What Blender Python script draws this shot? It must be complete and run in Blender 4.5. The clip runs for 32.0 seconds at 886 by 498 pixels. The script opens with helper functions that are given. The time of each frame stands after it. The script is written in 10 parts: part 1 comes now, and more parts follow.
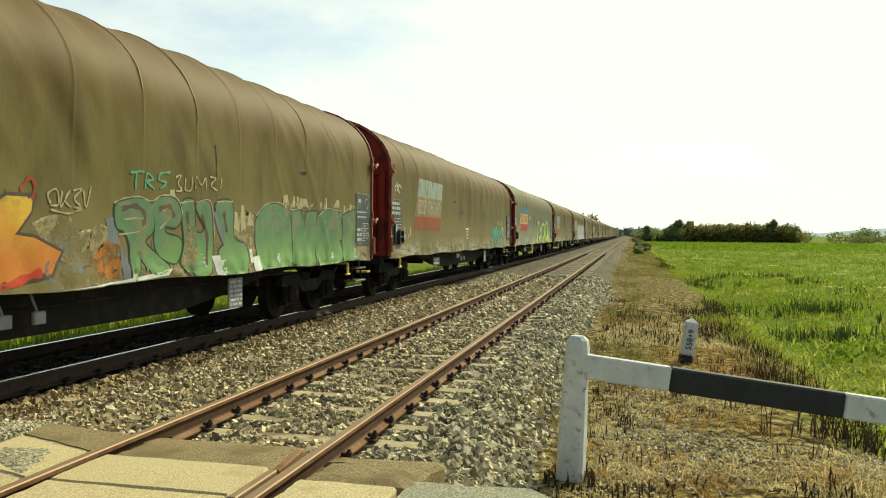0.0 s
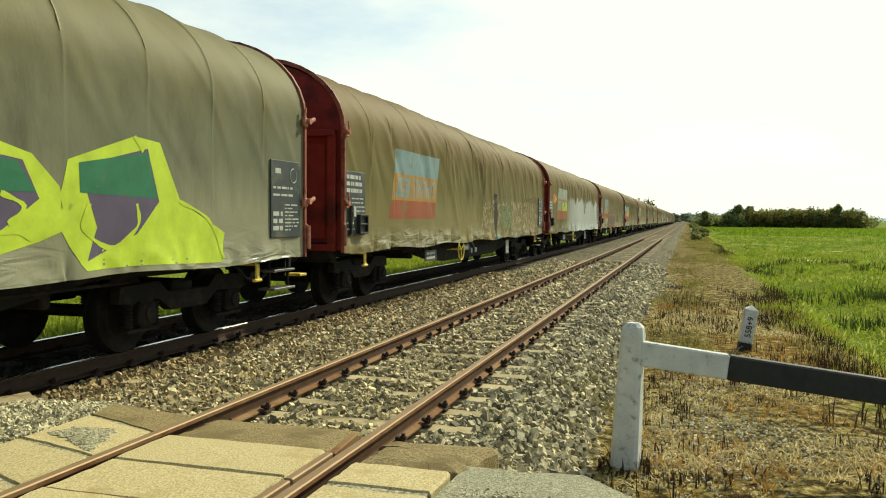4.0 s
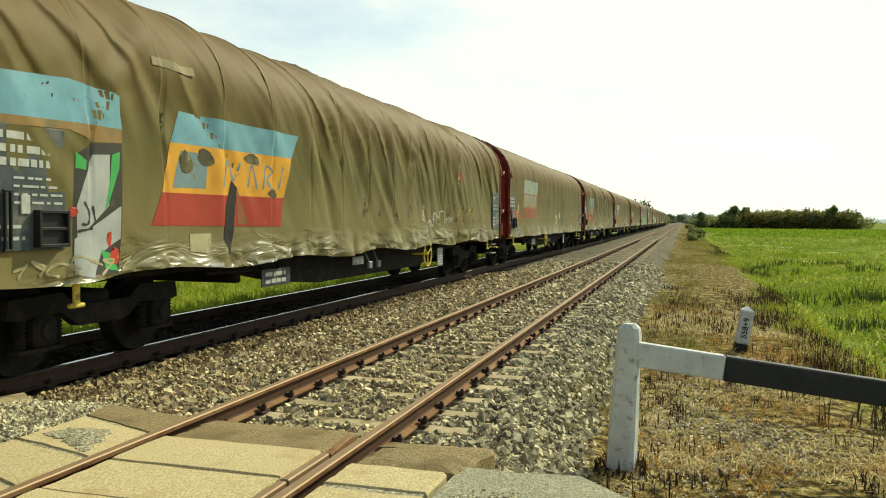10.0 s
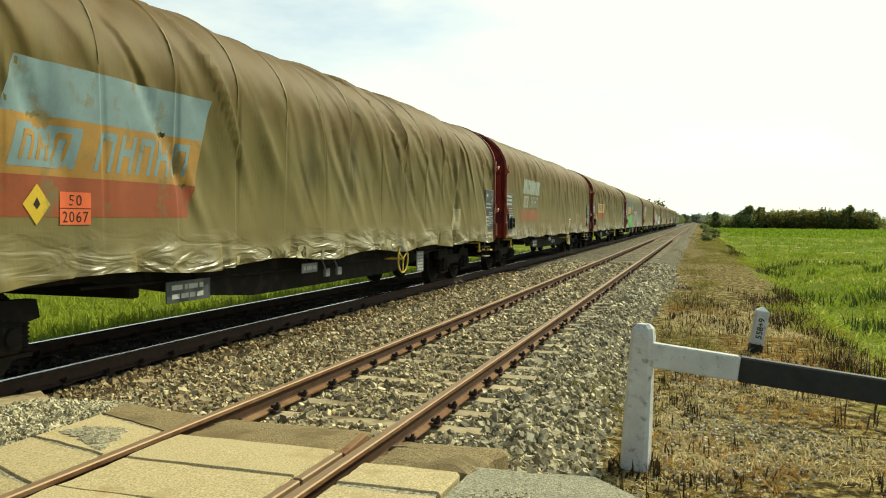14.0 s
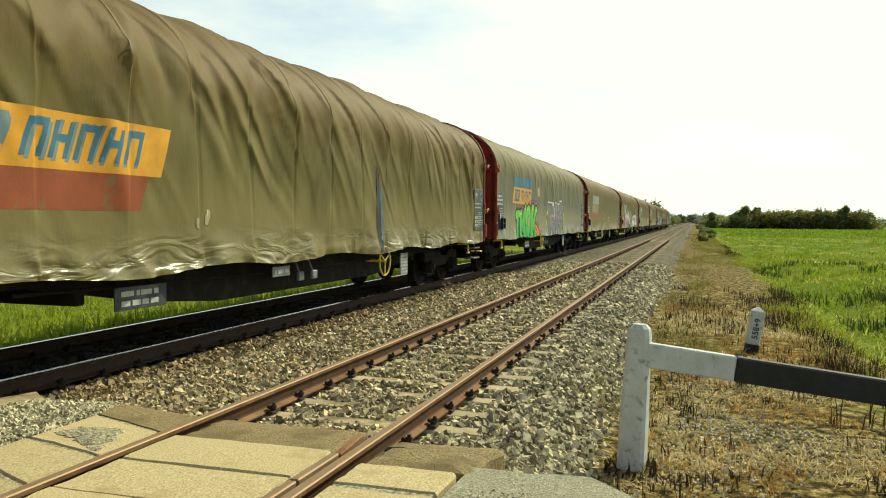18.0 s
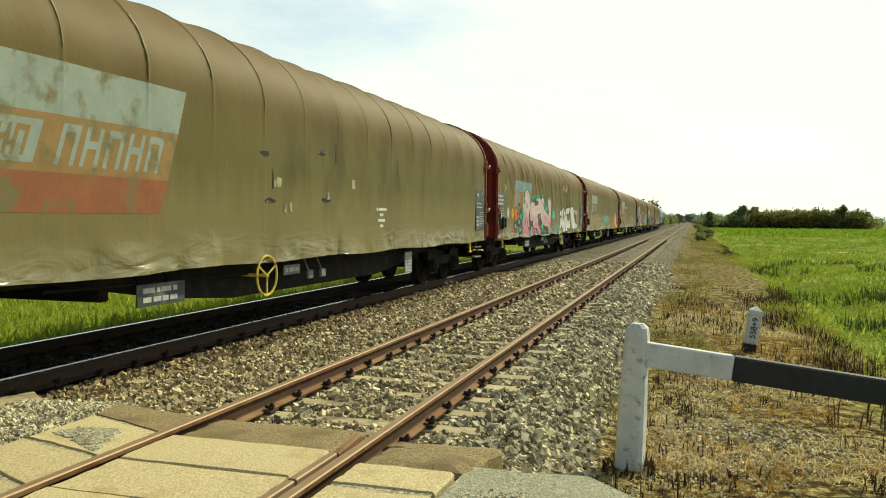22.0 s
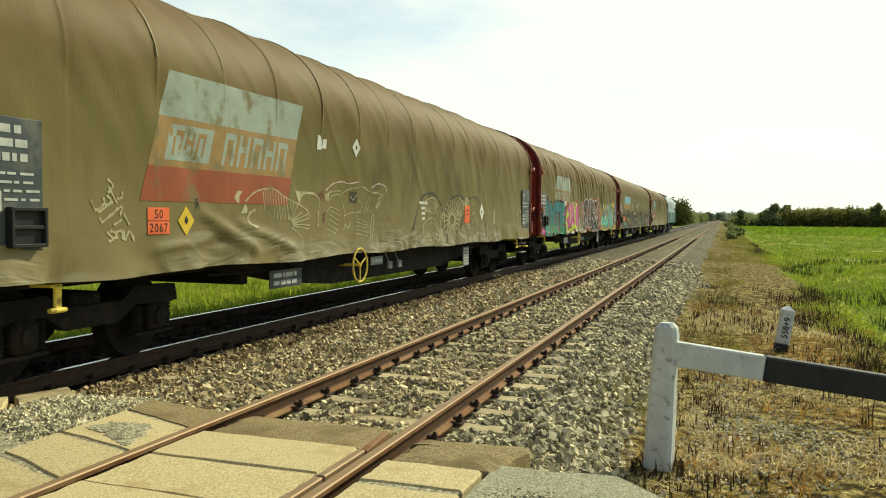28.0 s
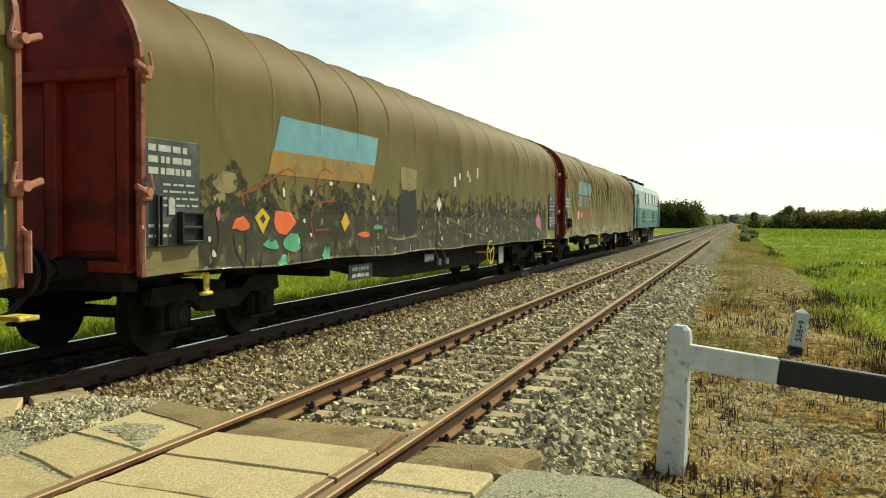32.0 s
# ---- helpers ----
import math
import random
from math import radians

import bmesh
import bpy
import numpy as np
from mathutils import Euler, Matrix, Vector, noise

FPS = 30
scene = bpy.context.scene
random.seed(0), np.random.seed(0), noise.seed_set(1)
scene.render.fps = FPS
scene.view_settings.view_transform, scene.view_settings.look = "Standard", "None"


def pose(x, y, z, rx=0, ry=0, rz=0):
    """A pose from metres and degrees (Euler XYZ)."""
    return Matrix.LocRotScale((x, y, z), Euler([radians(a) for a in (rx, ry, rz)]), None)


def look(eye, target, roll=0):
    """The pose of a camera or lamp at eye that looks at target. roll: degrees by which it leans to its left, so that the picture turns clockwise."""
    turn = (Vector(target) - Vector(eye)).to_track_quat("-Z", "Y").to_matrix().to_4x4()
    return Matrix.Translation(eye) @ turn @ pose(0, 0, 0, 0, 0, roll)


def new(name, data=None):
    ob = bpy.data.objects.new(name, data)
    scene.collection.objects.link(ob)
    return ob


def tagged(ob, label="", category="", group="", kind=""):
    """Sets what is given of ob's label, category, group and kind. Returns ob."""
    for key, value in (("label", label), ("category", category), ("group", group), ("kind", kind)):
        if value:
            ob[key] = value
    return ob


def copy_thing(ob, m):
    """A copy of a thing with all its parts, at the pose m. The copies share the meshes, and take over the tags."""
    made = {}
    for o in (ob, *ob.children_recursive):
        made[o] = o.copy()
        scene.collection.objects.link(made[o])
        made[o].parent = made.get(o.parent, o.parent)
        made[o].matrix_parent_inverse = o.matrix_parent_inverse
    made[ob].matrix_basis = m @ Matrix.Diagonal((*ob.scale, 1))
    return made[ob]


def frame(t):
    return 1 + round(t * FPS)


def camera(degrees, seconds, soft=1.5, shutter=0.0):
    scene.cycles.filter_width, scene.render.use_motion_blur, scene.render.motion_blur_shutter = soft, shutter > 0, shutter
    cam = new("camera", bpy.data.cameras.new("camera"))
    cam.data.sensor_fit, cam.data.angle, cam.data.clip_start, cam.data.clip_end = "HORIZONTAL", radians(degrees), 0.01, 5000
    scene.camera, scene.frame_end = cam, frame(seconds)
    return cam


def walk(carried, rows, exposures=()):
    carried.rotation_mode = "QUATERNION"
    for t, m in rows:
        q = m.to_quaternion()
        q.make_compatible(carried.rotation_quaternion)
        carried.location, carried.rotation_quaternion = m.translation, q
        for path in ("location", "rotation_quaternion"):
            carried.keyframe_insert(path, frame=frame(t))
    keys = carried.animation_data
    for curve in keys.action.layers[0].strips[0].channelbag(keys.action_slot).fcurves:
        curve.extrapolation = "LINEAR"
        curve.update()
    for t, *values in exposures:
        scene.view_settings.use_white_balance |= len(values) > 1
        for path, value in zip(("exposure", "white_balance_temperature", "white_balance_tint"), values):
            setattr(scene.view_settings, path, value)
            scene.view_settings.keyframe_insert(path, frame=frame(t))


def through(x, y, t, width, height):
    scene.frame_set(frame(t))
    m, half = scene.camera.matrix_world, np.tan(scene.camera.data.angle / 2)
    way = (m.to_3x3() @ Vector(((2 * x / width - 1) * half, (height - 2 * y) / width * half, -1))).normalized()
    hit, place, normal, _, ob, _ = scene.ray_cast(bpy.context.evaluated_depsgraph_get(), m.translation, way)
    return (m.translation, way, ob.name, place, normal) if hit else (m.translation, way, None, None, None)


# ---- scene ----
# ---------------------------------------------------------------- camera
EYE = (2.915, 0.37, 1.565)
# seconds, pan to the left of the track, tilt, roll (degrees)
PAN = [(0, 12.92, -1.15, 0.54), (0.5, 13.30, -1.26, 0.58), (1, 14.33, -1.57, 0.57), (1.5, 15.44, -1.91, 0.52),
       (2, 16.09, -1.96, 0.45), (2.5, 16.45, -2.04, 0.44), (3, 16.54, -2.06, 0.48), (3.5, 16.59, -2.11, 0.44),
       (5.5, 16.88, -2.24, 0.43), (6, 16.89, -2.19, 0.45), (6.5, 16.92, -2.15, 0.44), (7, 16.93, -2.15, 0.44),
       (7.5, 16.92, -2.17, 0.38), (8, 16.93, -2.18, 0.41), (8.5, 16.93, -2.14, 0.40), (9, 16.76, -2.11, 0.43),
       (9.5, 16.57, -2.12, 0.47), (10, 16.42, -2.11, 0.46), (10.5, 16.37, -2.15, 0.51), (11, 16.66, -2.20, 0.51),
       (11.5, 16.93, -2.21, 0.46), (12, 17.10, -2.22, 0.46), (12.5, 17.21, -2.23, 0.48), (13, 17.28, -2.23, 0.46),
       (13.5, 17.35, -2.17, 0.44), (14, 17.35, -2.13, 0.47), (14.5, 17.33, -2.11, 0.46), (16.5, 17.30, -2.09, 0.44),
       (17, 17.29, -2.08, 0.42), (17.5, 17.20, -2.08, 0.44), (18, 17.10, -2.10, 0.46), (19, 17.09, -2.10, 0.50),
       (20, 17.04, -2.10, 0.47), (21, 16.99, -2.11, 0.46), (22, 16.96, -2.13, 0.44), (23, 16.96, -2.13, 0.46),
       (24, 16.98, -2.14, 0.46), (25, 17.02, -2.14, 0.45), (25.5, 17.09, -2.16, 0.47), (27.5, 18.69, -2.27, 0.43),
       (28, 18.90, -2.27, 0.45), (28.5, 19.06, -2.25, 0.44), (29, 19.17, -2.23, 0.42), (29.5, 19.25, -2.20, 0.44),
       (30, 19.29, -2.17, 0.42), (30.5, 19.45, -2.18, 0.46), (31, 19.59, -2.15, 0.45), (31.5, 19.69, -2.14, 0.49),
       (32, 19.74, -2.13, 0.48)]
cam = camera(56.92, 32.0, soft=1.1)
walk(cam, [(t, pose(*EYE, 90 + tilt, 0, pan) @ pose(0, 0, 0, 0, 0, roll)) for t, pan, tilt, roll in PAN],
     exposures=[(0, -0.05, 6900, -2.0), (32, -0.05, 6900, -2.0)])

# ---------------------------------------------------------------- light
SUN_WAY = Vector((0.55, 1.1, 1.0)).normalized()      # towards the sun
world = bpy.data.worlds.new("sky")
scene.world = world
world.use_nodes = True
wn = world.node_tree
wn.nodes.clear()


def node(tree, kind, **values):
    n = tree.nodes.new(kind)
    for key, value in values.items():
        if key in n.inputs:
            n.inputs[key].default_value = value
    return n


sky = wn.nodes.new("ShaderNodeTexSky")
sky.sky_type, sky.sun_disc = "NISHITA", False
sky.sun_elevation = math.asin(SUN_WAY.z)
sky.sun_rotation = math.atan2(SUN_WAY.x, SUN_WAY.y)
sky.dust_density, sky.air_density = 0.6, 1.0
coord = wn.nodes.new("ShaderNodeTexCoord")
# thin cloud, thicker round the sun
round_sun = wn.nodes.new("ShaderNodeVectorMath")
round_sun.operation = "DOT_PRODUCT"
round_sun.inputs[1].default_value = Vector((SUN_WAY.x, SUN_WAY.y, 0.1)).normalized()
thick = wn.nodes.new("ShaderNodeMath")
thick.operation = "MULTIPLY_ADD"
thick.inputs[1].default_value = 0.36
flat = node(wn, "ShaderNodeMapping")
flat.inputs["Scale"].default_value = (1.0, 1.0, 3.2)
cloud = node(wn, "ShaderNodeTexNoise", Scale=2.3, Detail=7.0, Roughness=0.55)
ramp = wn.nodes.new("ShaderNodeValToRGB")
ramp.color_ramp.elements[0].color = (0.04, 0.04, 0.04, 1)
ramp.color_ramp.elements[0].position, ramp.color_ramp.elements[1].position = 0.50, 0.80
bright = node(wn, "ShaderNodeMix")
bright.data_type = "RGBA"
bright.inputs["B"].default_value = (7.3, 7.6, 7.5, 1)
out = wn.nodes.new("ShaderNodeOutputWorld")
back = node(wn, "ShaderNodeBackground", Strength=0.145)
wn.links.new(coord.outputs["Generated"], flat.inputs["Vector"])
wn.links.new(flat.outputs["Vector"], cloud.inputs["Vector"])
wn.links.new(coord.outputs["Generated"], round_sun.inputs[0])
wn.links.new(round_sun.outputs["Value"], thick.inputs[0])
wn.links.new(cloud.outputs["Fac"], thick.inputs[2])
wn.links.new(thick.outputs[0], ramp.inputs["Fac"])
wn.links.new(ramp.outputs["Color"], bright.inputs["Factor"])
wn.links.new(sky.outputs["Color"], bright.inputs["A"])
wn.links.new(bright.outputs["Result"], back.inputs["Color"])
wn.links.new(back.outputs["Background"], out.inputs["Surface"])

sun = new("sun", bpy.data.lights.new("sun", "SUN"))
sun.data.energy, sun.data.angle, sun.data.color = 4.9, radians(0.6), (1.0, 0.94, 0.73)
sun.matrix_world = look(SUN_WAY * 50, (0, 0, 0))

# ---------------------------------------------------------------- materials


def surface(name, low, high, scale=6.0, rough=0.8, metal=0.0, bump=0.3, fine=60.0, spread=0.5, tone=0.0, island=0.0,
            stain=None, stain_scale=0.8, stain_at=0.56, stretch=(1, 1, 1), depth=0.01, gloss=0.2):
    """A worn surface: two colours mixed by noise, stains at a larger scale, fine relief.
    tone: how much the lightness differs from object to object; island: from piece to piece of a mesh."""
    m = bpy.data.materials.new(name)
    m.use_nodes = True
    tree = m.node_tree
    b = tree.nodes["Principled BSDF"]
    link = tree.links.new
    at = tree.nodes.new("ShaderNodeTexCoord")
    mapped = tree.nodes.new("ShaderNodeMapping")
    mapped.inputs["Scale"].default_value = stretch
    link(at.outputs["Object"], mapped.inputs["Vector"])
    n1 = node(tree, "ShaderNodeTexNoise", Scale=scale, Detail=6.0, Roughness=0.62)
    link(mapped.outputs["Vector"], n1.inputs["Vector"])
    r1 = tree.nodes.new("ShaderNodeMapRange")
    r1.inputs["From Min"].default_value, r1.inputs["From Max"].default_value = 0.5 - spread * 0.5, 0.5 + spread * 0.5
    link(n1.outputs["Fac"], r1.inputs["Value"])
    mix = tree.nodes.new("ShaderNodeMix")
    mix.data_type = "RGBA"
    mix.inputs["A"].default_value, mix.inputs["B"].default_value = (*low, 1), (*high, 1)
    link(r1.outputs["Result"], mix.inputs["Factor"])
    colour = mix.outputs["Result"]
    if stain:
        n2 = node(tree, "ShaderNodeTexNoise", Scale=stain_scale, Detail=5.0, Roughness=0.6)
        link(mapped.outputs["Vector"], n2.inputs["Vector"])
        r2 = tree.nodes.new("ShaderNodeMapRange")
        r2.inputs["From Min"].default_value, r2.inputs["From Max"].default_value = stain_at - 0.07, stain_at + 0.07
        link(n2.outputs["Fac"], r2.inputs["Value"])
        over = tree.nodes.new("ShaderNodeMix")
        over.data_type = "RGBA"
        over.inputs["B"].default_value = (*stain, 1)
        link(r2.outputs["Result"], over.inputs["Factor"])
        link(colour, over.inputs["A"])
        colour = over.outputs["Result"]
    for amount, kind, socket in ((tone, "ShaderNodeObjectInfo", "Random"), (island, "ShaderNodeNewGeometry", "Random Per Island")):
        if amount:
            info = tree.nodes.new(kind)
            r3 = tree.nodes.new("ShaderNodeMapRange")
            r3.inputs["To Min"].default_value, r3.inputs["To Max"].default_value = 1 - amount, 1 + amount
            link(info.outputs[socket], r3.inputs["Value"])
            hue = tree.nodes.new("ShaderNodeHueSaturation")
            link(r3.outputs["Result"], hue.inputs["Value"])
            link(colour, hue.inputs["Color"])
            colour = hue.outputs["Color"]
    link(colour, b.inputs["Base Color"])
    b.inputs["Metallic"].default_value = metal
    b.inputs["Specular IOR Level"].default_value = gloss
    rr = tree.nodes.new("ShaderNodeMapRange")
    rr.inputs["To Min"].default_value, rr.inputs["To Max"].default_value = max(0.05, rough - 0.12), min(1.0, rough + 0.12)
    link(n1.outputs["Fac"], rr.inputs["Value"])
    link(rr.outputs["Result"], b.inputs["Roughness"])
    if bump:
        n3 = node(tree, "ShaderNodeTexNoise", Scale=fine, Detail=4.0, Roughness=0.6)
        link(mapped.outputs["Vector"], n3.inputs["Vector"])
        bp = node(tree, "ShaderNodeBump", Strength=bump, Distance=depth)
        link(n3.outputs["Fac"], bp.inputs["Height"])
        link(bp.outputs["Normal"], b.inputs["Normal"])
    return m


RUST = surface("rusty_steel", (0.13, 0.055, 0.022), (0.27, 0.135, 0.06), 9, 0.8, 0.1, 0.4, 90, stain=(0.27, 0.16, 0.075), stain_scale=2)
# rails of the train's track, darkened for the shadow it casts
SHADE_RAIL = surface("shade_dark_rail", (0.03, 0.02, 0.014), (0.075, 0.045, 0.028), 9, 0.8, 0.1, 0.4, 90)
# rust brown, darkened for the shade below the rail head
RAIL_DARK = surface("shaded_brown_rail_web", (0.05, 0.027, 0.015), (0.105, 0.052, 0.024), 7, 0.75, 0.1, 0.4, 90)
POLISHED = surface("worn_rail_head", (0.66, 0.62, 0.56), (0.8, 0.76, 0.7), 20, 0.22, 0.95, 0.05, 150, stretch=(6, 0.2, 6))
RUSTY_HEAD = surface("rust_filmed_rail_head", (0.20, 0.12, 0.06), (0.36, 0.25, 0.145), 16, 0.55, 0.25, 0.1, 150, stretch=(6, 0.2, 6))
STONE = surface("ballast_stone", (0.13, 0.10, 0.052), (0.74, 0.62, 0.365), 8, 0.75, 0, 0.4, 60, island=0.7, spread=0.45)
RUSTY_STONE = surface("brown_ballast_stone", (0.12, 0.08, 0.034), (0.54, 0.41, 0.21), 10, 0.8, 0, 0.4, 60, island=0.6)
GREY_STONE = surface("grey_ballast_stone", (0.12, 0.102, 0.056), (0.70, 0.605, 0.375), 8, 0.75, 0, 0.4, 60, island=0.66, spread=0.45)
# oily stone, blackened further for the shadow of the train
OIL_SHADE_STONE = surface("oil_shade_ballast_stone", (0.02, 0.016, 0.011), (0.09, 0.065, 0.04), 10, 0.7, 0, 0.4, 60, island=0.5)
BED = surface("ballast_bed", (0.05, 0.042, 0.026), (0.2, 0.17, 0.11), 15, 0.95, 0, 1.0, 26, spread=0.28, depth=0.05)


def crushed(m, scale, low, high):
    """Lays crushed stone over a bed: cells of differing lightness with dark joints, in relief."""
    tree, link = m.node_tree, m.node_tree.links.new
    b = tree.nodes["Principled BSDF"]
    at = tree.nodes.new("ShaderNodeTexCoord")
    cell = node(tree, "ShaderNodeTexVoronoi", Scale=scale, Randomness=1.0)
    link(at.outputs["Object"], cell.inputs["Vector"])
    split = tree.nodes.new("ShaderNodeSeparateColor")
    link(cell.outputs["Color"], split.inputs["Color"])
    light = tree.nodes.new("ShaderNodeMix")
    light.data_type = "RGBA"
    light.inputs["A"].default_value, light.inputs["B"].default_value = (*low, 1), (*high, 1)
    link(split.outputs["Red"], light.inputs["Factor"])
    joint = tree.nodes.new("ShaderNodeMapRange")
    joint.inputs["From Min"].default_value, joint.inputs["From Max"].default_value = 0.42, 0.62
    link(cell.outputs["Distance"], joint.inputs["Value"])
    both = tree.nodes.new("ShaderNodeMix")
    both.data_type = "RGBA"
    link(joint.outputs["Result"], both.inputs["Factor"])
    link(light.outputs["Result"], both.inputs["A"])
    link(b.inputs["Base Color"].links[0].from_socket, both.inputs["B"])
    patch_noise = node(tree, "ShaderNodeTexNoise", Scale=0.45, Detail=4.0)
    link(at.outputs["Object"], patch_noise.inputs["Vector"])
    wide = tree.nodes.new("ShaderNodeMapRange")
    wide.inputs["To Min"].default_value, wide.inputs["To Max"].default_value = 0.7, 1.3
    link(patch_noise.outputs["Fac"], wide.inputs["Value"])
    hue = tree.nodes.new("ShaderNodeHueSaturation")
    link(wide.outputs["Result"], hue.inputs["Value"])
    link(both.outputs["Result"], hue.inputs["Color"])
    # oily dirt and the train's shadow, put in as one dark strip
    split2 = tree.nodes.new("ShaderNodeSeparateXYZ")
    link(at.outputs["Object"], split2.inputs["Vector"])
    oil_shade = tree.nodes.new("ShaderNodeMapRange")
    oil_shade.inputs["From Min"].default_value, oil_shade.inputs["From Max"].default_value = -3.3, -2.9
    link(split2.outputs["X"], oil_shade.inputs["Value"])
    oil_shaded = tree.nodes.new("ShaderNodeMix")
    oil_shaded.data_type = "RGBA"
    oil_shaded.inputs["A"].default_value = (0.03, 0.024, 0.016, 1)
    link(oil_shade.outputs["Result"], oil_shaded.inputs["Factor"])
    link(hue.outputs["Color"], oil_shaded.inputs["B"])
    link(oil_shaded.outputs["Result"], b.inputs["Base Color"])
    bp = node(tree, "ShaderNodeBump", Strength=1.0, Distance=0.12)
    bp.invert = True
    link(cell.outputs["Distance"], bp.inputs["Height"])
    link(bp.outputs["Normal"], b.inputs["Normal"])


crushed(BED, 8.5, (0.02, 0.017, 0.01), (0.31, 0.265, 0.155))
# oily sleepers under the train, its shadow put into their colour
TIMBER = surface("oil_shade_timber", (0.03, 0.022, 0.015), (0.075, 0.055, 0.035), 9, 0.9, 0, 0.5, 50, tone=0.15)
SLEEPER = surface("weathered_sleeper", (0.32, 0.25, 0.13), (0.50, 0.41, 0.25), 9, 0.9, 0, 0.5, 50, tone=0.15, stain=(0.2, 0.15, 0.08), stain_scale=3)
CLIP = surface("dark_fastening", (0.03, 0.02, 0.016), (0.075, 0.045, 0.03), 20, 0.8, 0.2, 0.3)
SLAB = surface("crossing_slab", (0.29, 0.222, 0.096), (0.73, 0.60, 0.345), 85, 0.92, 0, 0.6, 210, tone=0.12, spread=0.36, stain=(0.40, 0.29, 0.13), stain_scale=2.2, stain_at=0.63, depth=0.006)
ASPHALT = surface("grey_asphalt", (0.15, 0.14, 0.09), (0.52, 0.49, 0.34), 60, 0.95, 0, 0.9, 120, spread=0.3, depth=0.012, stain=(0.26, 0.245, 0.17), stain_scale=1.6)
BROWN_TAR = surface("gritty_brown_tar", (0.13, 0.088, 0.036), (0.48, 0.37, 0.19), 70, 0.95, 0, 0.9, 130, spread=0.36, depth=0.012, stain=(0.22, 0.16, 0.075), stain_scale=2.4)
GRIT = surface("fine_grit", (0.16, 0.142, 0.085), (0.60, 0.54, 0.36), 40, 0.95, 0, 1.0, 45, spread=0.24, depth=0.03)
WHITE = surface("old_white_paint", (0.52, 0.52, 0.47), (0.72, 0.72, 0.67), 7, 0.8, 0, 0.5, 45, stain=(0.30, 0.29, 0.24), stain_scale=13, stain_at=0.63)
BLACK = surface("black_paint", (0.022, 0.022, 0.022), (0.045, 0.043, 0.04), 8, 0.6, 0, 0.3, 60)
# ---------------------------------------------------------------- helpers for meshes
def mesh_of(name, bm, material, smooth=False):
    me = bpy.data.meshes.new(name)
    bm.normal_update()
    bm.to_mesh(me)
    bm.free()
    for m in (material if isinstance(material, (list, tuple)) else [material]):
        me.materials.append(m)
    if smooth:
        me.shade_smooth()
    return me


def arrays_mesh(name, verts, faces, material, smooth=False, index=None):
    """A mesh from numpy arrays; faces: an n x 3 or n x 4 array."""
    me = bpy.data.meshes.new(name)
    n, k = faces.shape
    me.vertices.add(len(verts))
    me.vertices.foreach_set("co", np.ascontiguousarray(verts, dtype=np.float32).ravel())
    me.loops.add(n * k)
    me.loops.foreach_set("vertex_index", np.ascontiguousarray(faces, dtype=np.int32).ravel())
    me.polygons.add(n)
    me.polygons.foreach_set("loop_start", np.arange(0, n * k, k, dtype=np.int32))
    for m in (material if isinstance(material, (list, tuple)) else [material]):
        me.materials.append(m)
    if index is not None:
        me.polygons.foreach_set("material_index", np.ascontiguousarray(index, dtype=np.int32))
    me.update(calc_edges=True)
    if smooth:
        me.shade_smooth()
    else:
        me.shade_flat()
    return me


def part(name, bm, material, parent, label="", smooth=False):
    """One mesh object under a thing or under a part."""
    ob = new(name, mesh_of(name, bm, material, smooth) if isinstance(bm, bmesh.types.BMesh) else bm)
    ob.parent = parent
    if label:
        tagged(ob, label)
    return ob


def thing(name, label, category, group="", kind="", at=None):
    ob = tagged(new(name), label, category, group, kind)
    ob.empty_display_size = 0.2
    if at is not None:
        ob.matrix_basis = at
    return ob


def box(bm, centre, size, bevel=0.0, turn=None, taper=1.0):
    """A block; taper shrinks its top."""
    made = bmesh.ops.create_cube(bm, size=1.0)["verts"]
    for v in made:
        k = taper if v.co.z > 0 else 1.0
        v.co = Vector((v.co.x * size[0] * k, v.co.y * size[1] * k, v.co.z * size[2]))
    if bevel:
        edges = list({e for v in made for e in v.link_edges})
        made = bmesh.ops.bevel(bm, geom=edges, offset=bevel, segments=1, affect="EDGES")["verts"]
    m = Matrix.Translation(centre) @ (turn or Matrix())
    bmesh.ops.transform(bm, matrix=m, verts=list(set(made)))
    return bm


def rod(bm, p, q, r, seg=10, r2=None, caps=True):
    p, q = Vector(p), Vector(q)
    way = q - p
    m = Matrix.Translation((p + q) / 2) @ way.to_track_quat("Z", "Y").to_matrix().to_4x4()
    bmesh.ops.create_cone(bm, cap_ends=caps, segments=seg, radius1=r, radius2=r if r2 is None else r2, depth=way.length, matrix=m)
    return bm


def pipe(bm, points, r, seg=8):
    for p, q in zip(points[:-1], points[1:]):
        rod(bm, p, q, r, seg)
    return bm


def sweep(bm, outline, y0, y1, steps=1, skew=0.0):
    """A closed outline in x and z drawn along y, with both ends closed."""
    rings = []
    for i in range(steps + 1):
        y = y0 + (y1 - y0) * i / steps
        rings.append([bm.verts.new((x, y, z)) for x, z in outline])
    for a, b in zip(rings[:-1], rings[1:]):
        for i in range(len(outline)):
            j = (i + 1) % len(outline)
            bm.faces.new((a[i], a[j], b[j], b[i]))
    bm.faces.new(rings[0][::-1])
    bm.faces.new(rings[-1])
    bmesh.ops.recalc_face_normals(bm, faces=bm.faces[:])
    return bm


# ---------------------------------------------------------------- ground
def smooth_step(a, b, v):
    k = np.clip((v - a) / (b - a), 0, 1)
    return k * k * (3 - 2 * k)


